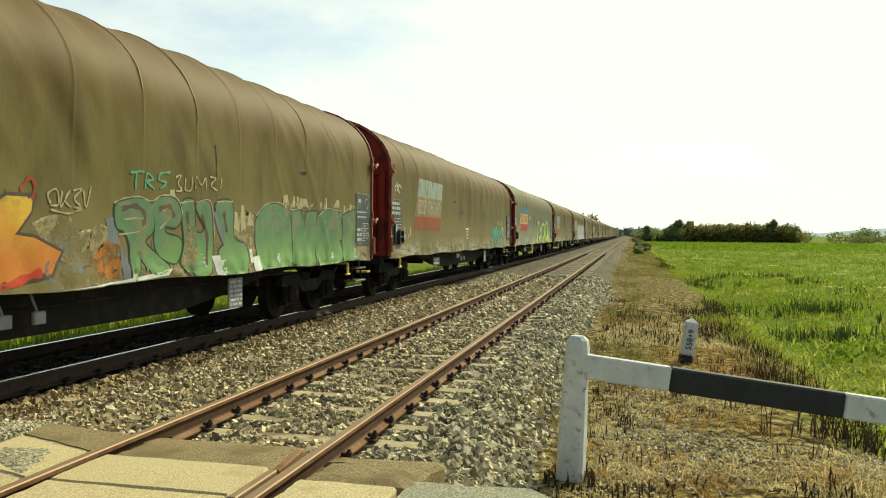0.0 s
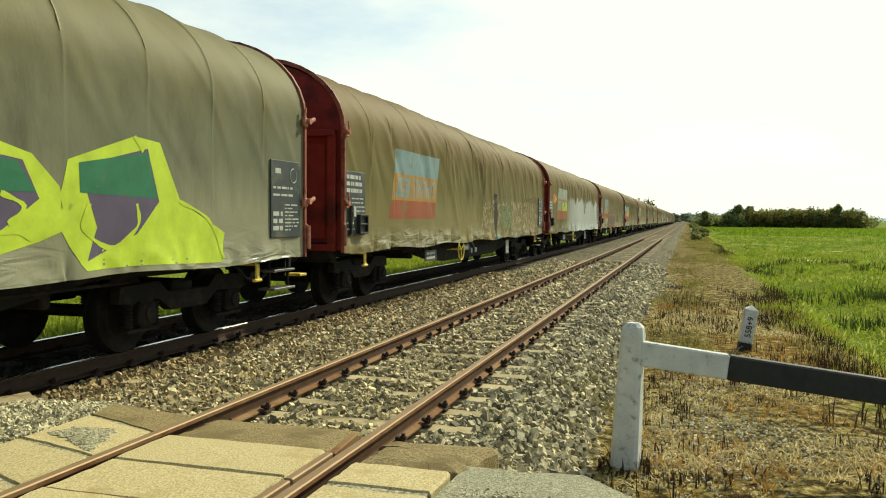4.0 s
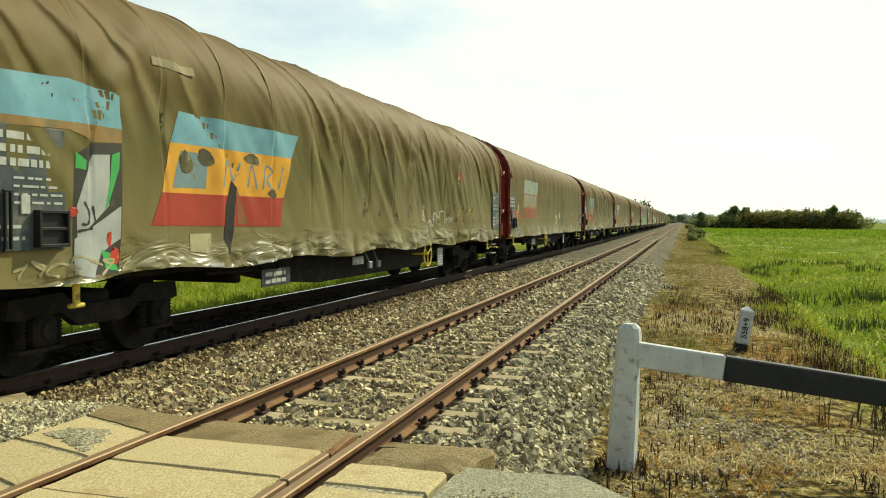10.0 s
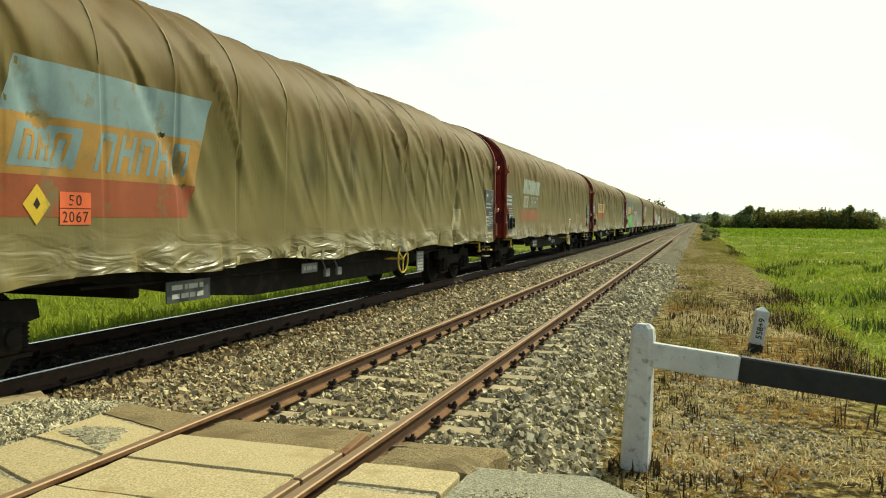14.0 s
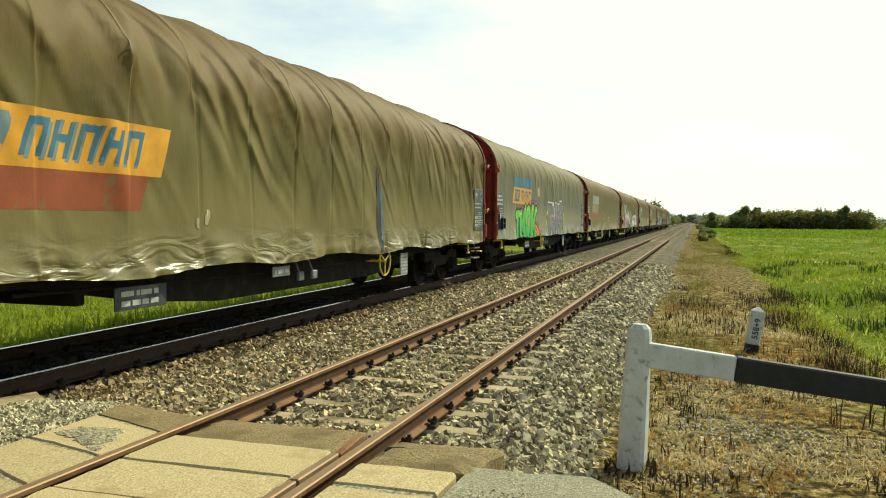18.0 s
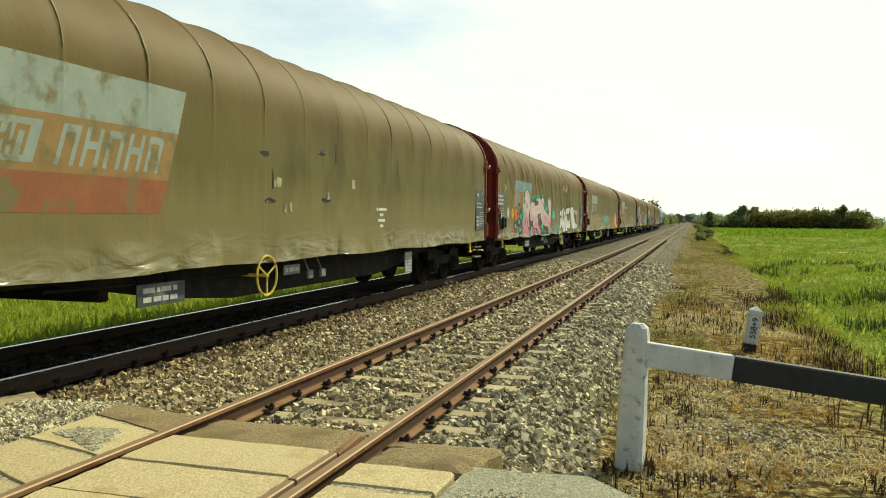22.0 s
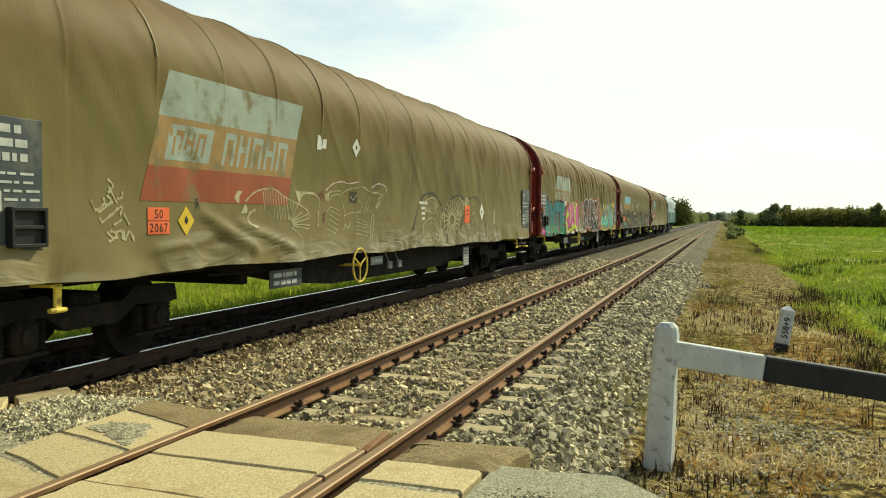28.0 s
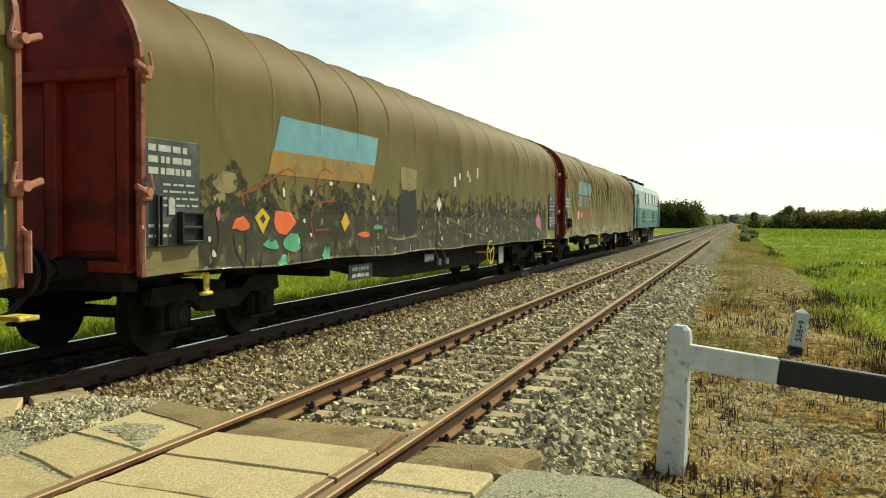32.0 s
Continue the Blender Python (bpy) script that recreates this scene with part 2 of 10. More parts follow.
def land(x, y):
    """The height of the ground beside the tracks (rail heads at 0)."""
    x, y = np.asarray(x, float), np.asarray(y, float)
    z = -0.45 - 0.6 * smooth_step(4.6, 7.0, x) - 0.5 * smooth_step(-7.2, -9.5, x)
    z = z + 0.035 * np.sin(1.7 * x + 0.6 * y) * np.cos(0.9 * y - 0.8 * x) + 0.03 * np.sin(0.31 * y + x)
    return z - 0.25 * smooth_step(5.8, 6.6, x) * (1 - smooth_step(7.2, 8.6, x))


def ground():
    xs = np.concatenate([-np.geomspace(2500, 12, 24), np.arange(-11, 14.01, 0.5), np.geomspace(15, 2500, 26)])
    ys = np.concatenate([-np.geomspace(2500, 30, 14), np.arange(-28, 60, 1.0), np.geomspace(60, 4200, 50)])
    X, Y = np.meshgrid(xs, ys)
    V = np.stack([X, Y, land(X, Y)], -1).reshape(-1, 3)
    n = len(xs)
    i = np.arange(len(ys) - 1)[:, None] * n + np.arange(n - 1)[None, :]
    F = np.stack([i, i + 1, i + 1 + n, i + n], -1).reshape(-1, 4)
    # grass and dry verge, by the distance from the track
    m = surface("meadow", (0.10, 0.14, 0.010), (0.17, 0.215, 0.02), 0.35, 0.95, 0, 0.8, 9, stain=(0.22, 0.23, 0.035), stain_scale=0.12, gloss=0.03, depth=0.08)
    tree, link = m.node_tree, m.node_tree.links.new
    b = tree.nodes["Principled BSDF"]
    green = b.inputs["Base Color"].links[0].from_socket
    at = tree.nodes.new("ShaderNodeTexCoord")
    split = tree.nodes.new("ShaderNodeSeparateXYZ")
    link(at.outputs["Object"], split.inputs["Vector"])
    wave = node(tree, "ShaderNodeTexNoise", Scale=0.4, Detail=6.0, Roughness=0.65)
    link(at.outputs["Object"], wave.inputs["Vector"])
    shift = tree.nodes.new("ShaderNodeMath")
    shift.operation = "MULTIPLY_ADD"
    shift.inputs[1].default_value = 4.5
    link(wave.outputs["Fac"], shift.inputs[0])
    link(split.outputs["X"], shift.inputs[2])
    edge = tree.nodes.new("ShaderNodeMapRange")
    edge.inputs["From Min"].default_value, edge.inputs["From Max"].default_value = 7.1, 7.9
    link(shift.outputs[0], edge.inputs["Value"])
    grain = node(tree, "ShaderNodeTexNoise", Scale=7.0, Detail=8.0, Roughness=0.7)
    link(at.outputs["Object"], grain.inputs["Vector"])
    dry = tree.nodes.new("ShaderNodeValToRGB")
    e = dry.color_ramp.elements
    e[0].position, e[0].color = 0.44, (0.045, 0.031, 0.012, 1)
    e[1].position, e[1].color = 0.66, (0.50, 0.40, 0.18, 1)
    mid = e.new(0.52)
    mid.color = (0.20, 0.148, 0.045, 1)
    link(grain.outputs["Fac"], dry.inputs["Fac"])
    left = tree.nodes.new("ShaderNodeMath")
    left.operation = "LESS_THAN"
    left.inputs[1].default_value = -6.6
    link(split.outputs["X"], left.inputs[0])
    both = tree.nodes.new("ShaderNodeMath")
    both.operation = "MAXIMUM"
    link(edge.outputs["Result"], both.inputs[0])
    link(left.outputs[0], both.inputs[1])
    mix = tree.nodes.new("ShaderNodeMix")
    mix.data_type = "RGBA"
    link(both.outputs[0], mix.inputs["Factor"])
    link(dry.outputs["Color"], mix.inputs["A"])
    link(green, mix.inputs["B"])
    link(mix.outputs["Result"], b.inputs["Base Color"])
    tagged(new("ground", arrays_mesh("ground", V, F, m, True)), "flat green meadow with a dry brown verge along the tracks", "ground", kind="structure")


ground()


def ballast_height(x):
    """The top of the ballast across both tracks."""
    x = np.asarray(x, float)
    z = np.where(x > -2.0, -0.2, -0.205) + 0.05 * np.exp(-((x + 2.0) / 0.7) ** 2)
    for r in (-4.8535, -3.3465, -0.7535, 0.7535):
        z = z - 0.035 * np.exp(-((x - r) / 0.22) ** 2)
    return z - 0.33 * smooth_step(1.55, 2.35, x) - 0.33 * smooth_step(-5.7, -6.6, x)


def ballast_bed():
    xs = np.arange(-6.8, 2.61, 0.2)
    ys = np.concatenate([np.arange(-40, 5.0, 3.0), np.arange(5.0, 60, 0.5), np.geomspace(60, 4000, 40)])
    X, Y = np.meshgrid(xs, ys)
    Z = ballast_height(X) - 0.05 + 0.055 * smooth_step(24, 34, Y) + 0.012 * np.sin(7 * X + 3 * Y) * np.sin(5 * Y - 2 * X)
    Z[:, 0] -= 0.3
    Z[:, -1] -= 0.3
    n = len(xs)
    i = np.arange(len(ys) - 1)[:, None] * n + np.arange(n - 1)[None, :]
    F = np.stack([i, i + 1, i + 1 + n, i + n], -1).reshape(-1, 4)
    tagged(new("ballast_bed", arrays_mesh("ballast_bed", np.stack([X, Y, Z], -1).reshape(-1, 3), F, BED, True)),
           "grey-brown crushed stone bed under both tracks", "ballast", kind="structure")


ballast_bed()


def stones(name, label, count, spot, size, material, seed):
    """Loose crushed stones: squashed, uneven, sharp-edged lumps."""
    rng = np.random.default_rng(seed)
    V0 = np.array([(x, y, z) for x in (-1, 1) for y in (-1, 1) for z in (-1, 1)], float) * 0.62
    F0 = np.array([(0, 1, 3), (0, 3, 2), (4, 6, 7), (4, 7, 5), (0, 4, 5), (0, 5, 1), (2, 3, 7), (2, 7, 6), (0, 2, 6), (0, 6, 4), (1, 5, 7), (1, 7, 3)])
    P = spot(rng, count)
    n = len(P)
    V = (V0[None] * rng.uniform(0.8, 1.15, (n, 8, 1)) + rng.normal(0, 0.075, (n, 8, 3))) * np.array([1.2, 0.95, 0.74]) * rng.uniform(0.85, 1.15, (n, 1, 3))
    q = rng.normal(size=(n, 4))
    q /= np.linalg.norm(q, axis=1, keepdims=True)
    w, x, y, z = q.T
    M = np.stack([1 - 2 * (y * y + z * z), 2 * (x * y - z * w), 2 * (x * z + y * w), 2 * (x * y + z * w), 1 - 2 * (x * x + z * z), 2 * (y * z - x * w),
                  2 * (x * z - y * w), 2 * (y * z + x * w), 1 - 2 * (x * x + y * y)], -1).reshape(n, 3, 3)
    far = 1 + 0.03 * np.clip(P[:, 1] - 9, 0, 60)
    s = size * rng.lognormal(0, 0.28, n) * far
    V = np.einsum("nij,nkj->nki", M, V) * s[:, None, None] + P[:, None, :]
    F = F0[None] + 8 * np.arange(n)[:, None, None]
    tagged(new(name, arrays_mesh(name, V.reshape(-1, 3), F.reshape(-1, 3), material)), label, "ballast", kind="stuff")


def on_bed(x0, x1, y0, y1, power=1.0):
    def spot(rng, count):
        y = y0 + (y1 - y0) * rng.random(count) ** power
        x = rng.uniform(x0, x1, count)
        z = ballast_height(x) - 0.012 + rng.uniform(-0.045, 0.03, count)
        keep = (y > 5.72 + 0.35 * np.sin(9 * x)) & ~((np.abs(np.abs(x) - 0.7535) < 0.09) & (y < 60))
        keep &= ~((np.abs(x + 3.3465) < 0.09) | (np.abs(x + 4.8535) < 0.09))
        # sleepers stay bare in patches
        along = np.abs((y - 6.85 + 0.3) % 0.6 - 0.3)
        row = np.floor((y - 6.55) / 0.6)
        bare = (along < 0.12) & (np.abs(x) < 1.25) & (np.abs(np.abs(x) - 0.95) < 0.26 + 0.14 * np.sin(7.7 * row + 2 * np.sign(x)))
        bare |= (along < 0.10) & (np.abs(x) < 0.62) & (np.sin(5.1 * x + 3.3 * row) + np.sin(2.3 * row + 1) > 0.1)
        keep &= ~bare
        return np.stack([x, y, z], -1)[keep]
    return spot


PALE_STONE = surface("pale_ballast_stone", (0.28, 0.24, 0.14), (0.72, 0.64, 0.42), 14, 0.9, 0, 0.5, 70, island=0.5)
stones("ballast_stones", "loose tan crushed stones between the rails", 62000, on_bed(-2.4, 0.95, 5.3, 34, 1.8), 0.030, STONE, 3)
stones("shoulder_stones", "loose grey crushed stones on the shoulder of the bed", 30000, on_bed(0.7, 2.55, 5.3, 34, 1.8), 0.030, GREY_STONE, 9)
stones("rusty_stones", "brown rust-stained crushed stones beside the train's track", 24000, on_bed(-3.3, -1.3, 5.6, 26, 1.5), 0.030, RUSTY_STONE, 4)
# the shadow under the train is painted into these stones
stones("oily_stones", "oily crushed stones, blackened further for the train's shadow", 6000, on_bed(-4.9, -3.2, 5.6, 20, 1.4), 0.03, OIL_SHADE_STONE, 10)


def beside_slabs(rng, count):
    x, y = rng.uniform(-2.6, -1.62, count), rng.uniform(4.6, 6.5, count)
    low = 5.2 - 0.35 * rng.random(count) ** 3 + 1.2 * np.maximum(0, -2.25 - x)
    keep = (y > low) & (y < 6.45 - 0.5 * np.maximum(0, -2.05 - x)) & (x < -1.66 - 0.1 * smooth_step(5.7, 6.2, y))
    return np.stack([x, y, -0.055 - 0.08 * smooth_step(5.9, 6.6, y) + rng.uniform(-0.02, 0.025, count)], -1)[keep]


def at_road_edge(rng, count):
    x = rng.uniform(1.5, 2.6, count)
    far = np.interp(x, [1.55, 2.35, 2.75], [5.45, 5.62, 5.35])
    k = rng.uniform(-0.15, 1.0, count)
    return np.stack([x, far + 0.45 * k, -0.11 - 0.05 * smooth_step(1.6, 2.6, x) - 0.24 * np.maximum(k, 0) + rng.uniform(-0.015, 0.012, count)], -1)


stones("pale_chippings", "pale stone chippings beside the crossing slabs", 11000, beside_slabs, 0.017, PALE_STONE, 5)
stones("edge_chippings", "grey and pale chippings at the edge of the road", 5000, at_road_edge, 0.019, PALE_STONE, 6)


def on_road(rng, count):
    x, y = rng.uniform(1.6, 3.2, count), 5.62 - 1.3 * rng.random(count) ** 1.6
    keep = y < np.interp(x, [1.55, 2.35, 2.75, 3.1, 3.6], [5.45, 5.62, 5.35, 4.7, 4.1]) + 0.04
    return np.stack([x, y, -0.045 - 0.09 * smooth_step(1.6, 3.4, x) - 0.05 * smooth_step(4.9, 5.5, y) + rng.uniform(-0.004, 0.004, count)], -1)[keep]


stones("road_grit", "fine pale grit strewn over the road's edge", 3600, on_road, 0.009, PALE_STONE, 8)


def on_verge(rng, count):
    x, y = rng.uniform(2.6, 6.0, count), 4.5 + 9 * rng.random(count) ** 1.3
    keep = (np.sin(2.2 * x + 1) + np.sin(1.7 * y) + rng.normal(0, 0.5, count) > 0.2) & (y > 5.6)
    return np.stack([x, y, land(x, y) + 0.01], -1)[keep]


LITTER = surface("bleached_litter", (0.44, 0.37, 0.23), (0.78, 0.69, 0.48), 12, 0.8, 0, 0.4, 60, island=0.4)
stones("verge_litter", "pale flat stones and litter in the dry verge", 15000, on_verge, 0.0125, LITTER, 7)
# ---------------------------------------------------------------- tracks
RAIL_SHAPE = [(-0.070, -0.172), (0.070, -0.172), (0.070, -0.160), (0.016, -0.142), (0.009, -0.130), (0.009, -0.046), (0.034, -0.036),
              (0.036, -0.008), (0.028, 0.0), (-0.028, 0.0), (-0.036, -0.008), (-0.034, -0.036), (-0.009, -0.046), (-0.009, -0.130), (-0.016, -0.142), (-0.070, -0.160)]


def rail(parent, x, y0, y1, label, head):
    bm = bmesh.new()
    sweep(bm, [(x + a, b) for a, b in RAIL_SHAPE], y0, y1, 60)
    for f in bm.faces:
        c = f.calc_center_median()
        # web faces get the shaded brown, foot faces the brighter rust
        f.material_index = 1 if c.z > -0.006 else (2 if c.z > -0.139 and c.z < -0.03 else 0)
    ob = new("rail", mesh_of("rail", bm, [SHADE_RAIL if head is POLISHED else RUST, head, SHADE_RAIL if head is POLISHED else RAIL_DARK]))
    ob.parent = parent
    tagged(ob, label)


def sleeper_mesh(material):
    bm = bmesh.new()
    box(bm, (0, 0, -0.268), (2.5, 0.23, 0.15), 0.012)
    return mesh_of("sleeper", bm, material)


def clip_mesh():
    bm = bmesh.new()
    box(bm, (0, 0, -0.168), (0.075, 0.15, 0.02), 0.004)
    rod(bm, (0.008, 0, -0.165), (0.008, 0, -0.092), 0.015, 6)
    rod(bm, (0.008, 0, -0.138), (0.008, 0, -0.112), 0.026, 6)
    box(bm, (-0.018, 0, -0.135), (0.065, 0.06, 0.03), 0.006, Matrix.Rotation(0.35, 4, "Y"))
    return mesh_of("rail_clip", bm, CLIP)


def track(name, label, x, first, count, clips, head, wood):
    t = thing(name, label, "railway track", kind="structure")
    for side in (-1, 1):
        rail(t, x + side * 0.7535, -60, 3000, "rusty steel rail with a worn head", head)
    sm, cm = sleeper_mesh(wood), clip_mesh()
    for i in range(count):
        y = first + 0.6 * i
        s = new("sleeper", sm)
        s.parent = t
        s.location = (x + 0.02 * math.sin(i * 2.3), y, 0.006 * math.sin(i * 1.7))
        if i < clips:
            for side in (-1, 1):
                for inner in (-1, 1):
                    c = new("rail_clip", cm)
                    c.parent = s
                    c.matrix_basis = pose(side * 0.7535 + inner * 0.085, 0, 0, 0, 0, 0 if inner > 0 else 180)
    return t


NEAR, FAR = 0.0, -4.1
track("near_track", "empty track with rusty rails on pale sleepers", NEAR, 6.25, 150, 110, RUSTY_HEAD, SLEEPER)
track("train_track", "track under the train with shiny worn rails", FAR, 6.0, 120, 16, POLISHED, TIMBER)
# ---------------------------------------------------------------- level crossing
crossing = thing("level_crossing", "worn concrete slab crossing over both tracks", "crossing", kind="structure")


def slab(corners, z=-0.015, thick=0.16, material=None, name="slab", seed=0):
    """A cast slab with a chamfered, slightly chipped rim; corners in order round it."""
    rng = random.Random(seed)
    mid = Vector((sum(c[0] for c in corners) / len(corners), sum(c[1] for c in corners) / len(corners)))
    ring = []
    for a, b in zip(corners, corners[1:] + corners[:1]):
        n = 6
        for i in range(n):
            k = i / n
            ring.append(Vector((a[0] + (b[0] - a[0]) * k, a[1] + (b[1] - a[1]) * k)) + Vector((rng.uniform(-1, 1), rng.uniform(-1, 1))) * 0.006)
    bm = bmesh.new()
    rows = []
    for inset, dz in ((0.0, -thick), (0.0, -0.018), (0.014, 0.0)):
        rows.append([bm.verts.new((*(p + (mid - p).normalized() * (inset * rng.uniform(0.6, 1.6))), z + dz)) for p in ring])
    m = len(ring)
    for a, b in zip(rows[:-1], rows[1:]):
        for i in range(m):
            bm.faces.new((a[i], a[(i + 1) % m], b[(i + 1) % m], b[i]))
    centre = bm.verts.new((*mid, z + 0.004))
    for i in range(m):
        bm.faces.new((rows[-1][i], rows[-1][(i + 1) % m], centre))
    bmesh.ops.recalc_face_normals(bm, faces=bm.faces[:])
    return part(name, bm, material or SLAB, crossing)


def rect(x0, x1, y0, y1):
    return [(x0, y0), (x1, y0), (x1, y1), (x0, y1)]


edges = [5.42, 4.82, 4.21, 3.60, 3.0, 2.4, 1.8, 1.2, 0.6, 0.0, -0.6, -1.2]
for i, (b, a) in enumerate(zip(edges[:-1], edges[1:])):
    slab(rect(-0.665, 0.585, a + 0.006, b - 0.006), -0.012 - 0.006 * (i % 2), seed=i)
    for x0, x1 in ((-4.77, -3.44), (-5.9, -4.95)):
        slab(rect(x0, x1, a + 0.012, b - 0.012), -0.015, seed=30 + i)
for i, (b, a) in enumerate(((5.24, 4.83), (4.76, 4.2), (4.17, 3.6), (3.57, 3.0), (2.97, 2.4), (2.37, 1.8), (1.77, 1.2), (1.17, 0.6))):
    slab(rect(0.86, 1.52, a, b), -0.02, seed=60 + i)
slab([(-0.84, 4.23), (-0.84, 4.81), (-1.63, 5.03), (-1.60, 4.53)], -0.02, seed=80)
slab([(-0.84, 3.60), (-0.84, 4.19), (-1.58, 4.45), (-1.62, 3.92)], -0.02, seed=81)
slab([(-0.87, 2.9), (-0.87, 3.55), (-1.62, 3.86), (-1.66, 3.2)], -0.02, seed=82)
slab([(-0.84, 4.85), (-0.85, 5.47), (-1.64, 5.76), (-1.63, 5.07)], -0.022, seed=87)
slab([(-0.84, 5.50), (-0.82, 5.99), (-1.73, 6.17), (-1.65, 5.80)], -0.026, material=BROWN_TAR, seed=88)
slab([(-2.92, 5.86), (-2.78, 6.34), (-2.39, 6.08), (-2.60, 5.61)], -0.03, material=SLEEPER, seed=83)
slab([(-3.2, 5.5), (-2.96, 5.84), (-2.44, 5.27), (-2.70, 4.95)], -0.03, seed=84)
slab([(-3.24, 4.3), (-2.62, 4.35), (-2.74, 4.90), (-3.22, 5.40)], -0.03, seed=85)
slab([(-2.66, 7.42), (-2.38, 7.46), (-2.40, 7.66), (-2.66, 7.62)], -0.15, 0.14, SLEEPER, "block", seed=86)


def patch(name, label, outline, z, material, amp=0.02, drop=0.0):
    """An uneven poured patch: a ring of points round it, sagging to its rim."""
    n = 10
    ring = []
    rng = random.Random(len(name) + len(outline))
    for a, b in zip(outline, outline[1:] + outline[:1]):
        for i in range(n):
            k = i / n
            ring.append((a[0] + (b[0] - a[0]) * k + rng.uniform(-amp, amp), a[1] + (b[1] - a[1]) * k + rng.uniform(-amp, amp)))
    cx, cy = sum(p[0] for p in ring) / len(ring), sum(p[1] for p in ring) / len(ring)
    bm = bmesh.new()
    rows = []
    for k, dz in ((1.0, -0.16), (0.99, -0.02 - drop), (0.9, -0.004 - drop * 0.6), (0.6, 0.0), (0.3, 0.004)):
        rows.append([bm.verts.new((cx + (x - cx) * k, cy + (y - cy) * k, z + dz + rng.uniform(-0.0015, 0.0015))) for x, y in ring])
    for a, b in zip(rows[:-1], rows[1:]):
        for i in range(len(ring)):
            bm.faces.new((a[i], a[(i + 1) % len(ring)], b[(i + 1) % len(ring)], b[i]))
    bm.faces.new(rows[-1])
    bmesh.ops.recalc_face_normals(bm, faces=bm.faces[:])
    return part(name, bm, material, crossing, label)


# grit packed into the joints between the slabs
for x0, x1, y0, y1, z in ((-0.66, 0.58, -1.0, 5.40, -0.027), (0.87, 1.50, 0.7, 5.2, -0.032), (-1.60, -0.86, 2.9, 5.9, -0.034)):
    bm = bmesh.new()
    box(bm, ((x0 + x1) / 2, (y0 + y1) / 2, z - 0.05), (x1 - x0, y1 - y0, 0.1))
    part("joint_filling", bm, GRIT, crossing, "brown grit in the joints")
patch("tar_strip", "gritty brown tar strip", rect(-0.66, 0.60, 5.425, 6.02), -0.03, BROWN_TAR)
patch("tar_strip", "gritty brown tar strip", [(0.86, 5.25), (1.56, 5.25), (1.66, 5.95), (0.86, 5.90)], -0.025, BROWN_TAR, 0.03, 0.03)
patch("grit_patch", "grey loose grit", [(-1.56, 5.21), (-1.48, 5.42), (-1.12, 5.47), (-1.0, 5.24), (-0.90, 4.90), (-1.2, 5.06)], -0.012, GRIT, 0.03)
patch("grit_patch", "grey loose grit", [(-1.66, 1.0), (-1.62, 5.1), (-1.68, 5.75), (-2.0, 6.15), (-2.55, 5.9), (-2.56, 1.0)], -0.055, GRIT, 0.03)
# check rail inside the near track
for y0, y1 in ((-3.0, 4.72), (4.74, 5.33)):
    bm = bmesh.new()
    box(bm, (0.647, (y0 + y1) / 2, -0.07), (0.062, y1 - y0, 0.14), 0.008)
    part("check_rail", bm, [RUSTY_HEAD], crossing, "worn steel check rail")
bm = bmesh.new()
box(bm, (0.635, 5.59, -0.075), (0.058, 0.52, 0.14), 0.008, Matrix.Rotation(0.09, 4, "Z"))
part("check_rail", bm, RUST, crossing, "splayed rusty end of the check rail")


def road():
    xs = np.concatenate([np.linspace(1.55, 4.0, 14), np.linspace(4.6, 16, 12)])
    far = np.interp(xs, [1.55, 2.35, 2.75, 3.1, 3.6, 5, 16], [5.45, 5.62, 5.35, 4.7, 4.1, 3.5, 3.0])
    far = far + 0.05 * np.sin(9 * xs)
    ks = np.linspace(0, 1, 22)
    X = np.repeat(xs[None], 22, 0)
    Y = -7 + (far + 7)[None] * ks[:, None]
    Z = -0.026 - 0.104 * smooth_step(1.6, 3.4, X) - 0.03 * ks[:, None] ** 14 + 0.006 * np.sin(6 * X + 5 * Y)
    rim = np.stack([xs, far + 0.5, np.full(len(xs), -0.46)], -1)
    V = np.concatenate([np.stack([X, Y, Z], -1).reshape(-1, 3), rim])
    n = len(xs)
    i = np.arange(22)[:, None] * n + np.arange(n - 1)[None, :]
    F = np.stack([i, i + 1, i + 1 + n, i + n], -1).reshape(-1, 4)
    tagged(new("road", arrays_mesh("road", V, F, ASPHALT)), "patched grey asphalt road beside the crossing", "road", kind="structure")


road()
# ---------------------------------------------------------------- fence and marker
fence = thing("crossing_fence", "white post with a black and white rail by the crossing", "fence", at=pose(2.45, 7.26, -0.47))
bm = bmesh.new()
rows = []
for z, hw, dx in ((-0.05, 0.112, 0.0), (0.3, 0.108, 0.012), (0.98, 0.092, 0.042), (1.08, 0.092, 0.048), (1.15, 0.08, 0.05), (1.185, 0.05, 0.05)):
    c = 0.03
    o = [(-hw + c, -hw), (hw - c, -hw), (hw, -hw + c), (hw, hw - c), (hw - c, hw), (-hw + c, hw), (-hw, hw - c), (-hw, -hw + c)]
    rows.append([bm.verts.new((x + dx, y * 0.9, z)) for x, y in o])
for a, b in zip(rows[:-1], rows[1:]):
    for i in range(8):
        bm.faces.new((a[i], a[(i + 1) % 8], b[(i + 1) % 8], b[i]))
bm.faces.new(rows[-1])
bmesh.ops.transform(bm, matrix=Matrix.Rotation(radians(-8), 4, "Z"), verts=bm.verts[:])
part("post", bm, WHITE, fence, "chipped white concrete post with a rounded top")
# the rail sags away from the post
way = Vector((1.78, 0.17, -0.22)).normalized()
turn = Matrix.Rotation(math.atan2(way.y, way.x), 4, "Z") @ Matrix.Rotation(math.asin(-way.z), 4, "Y")
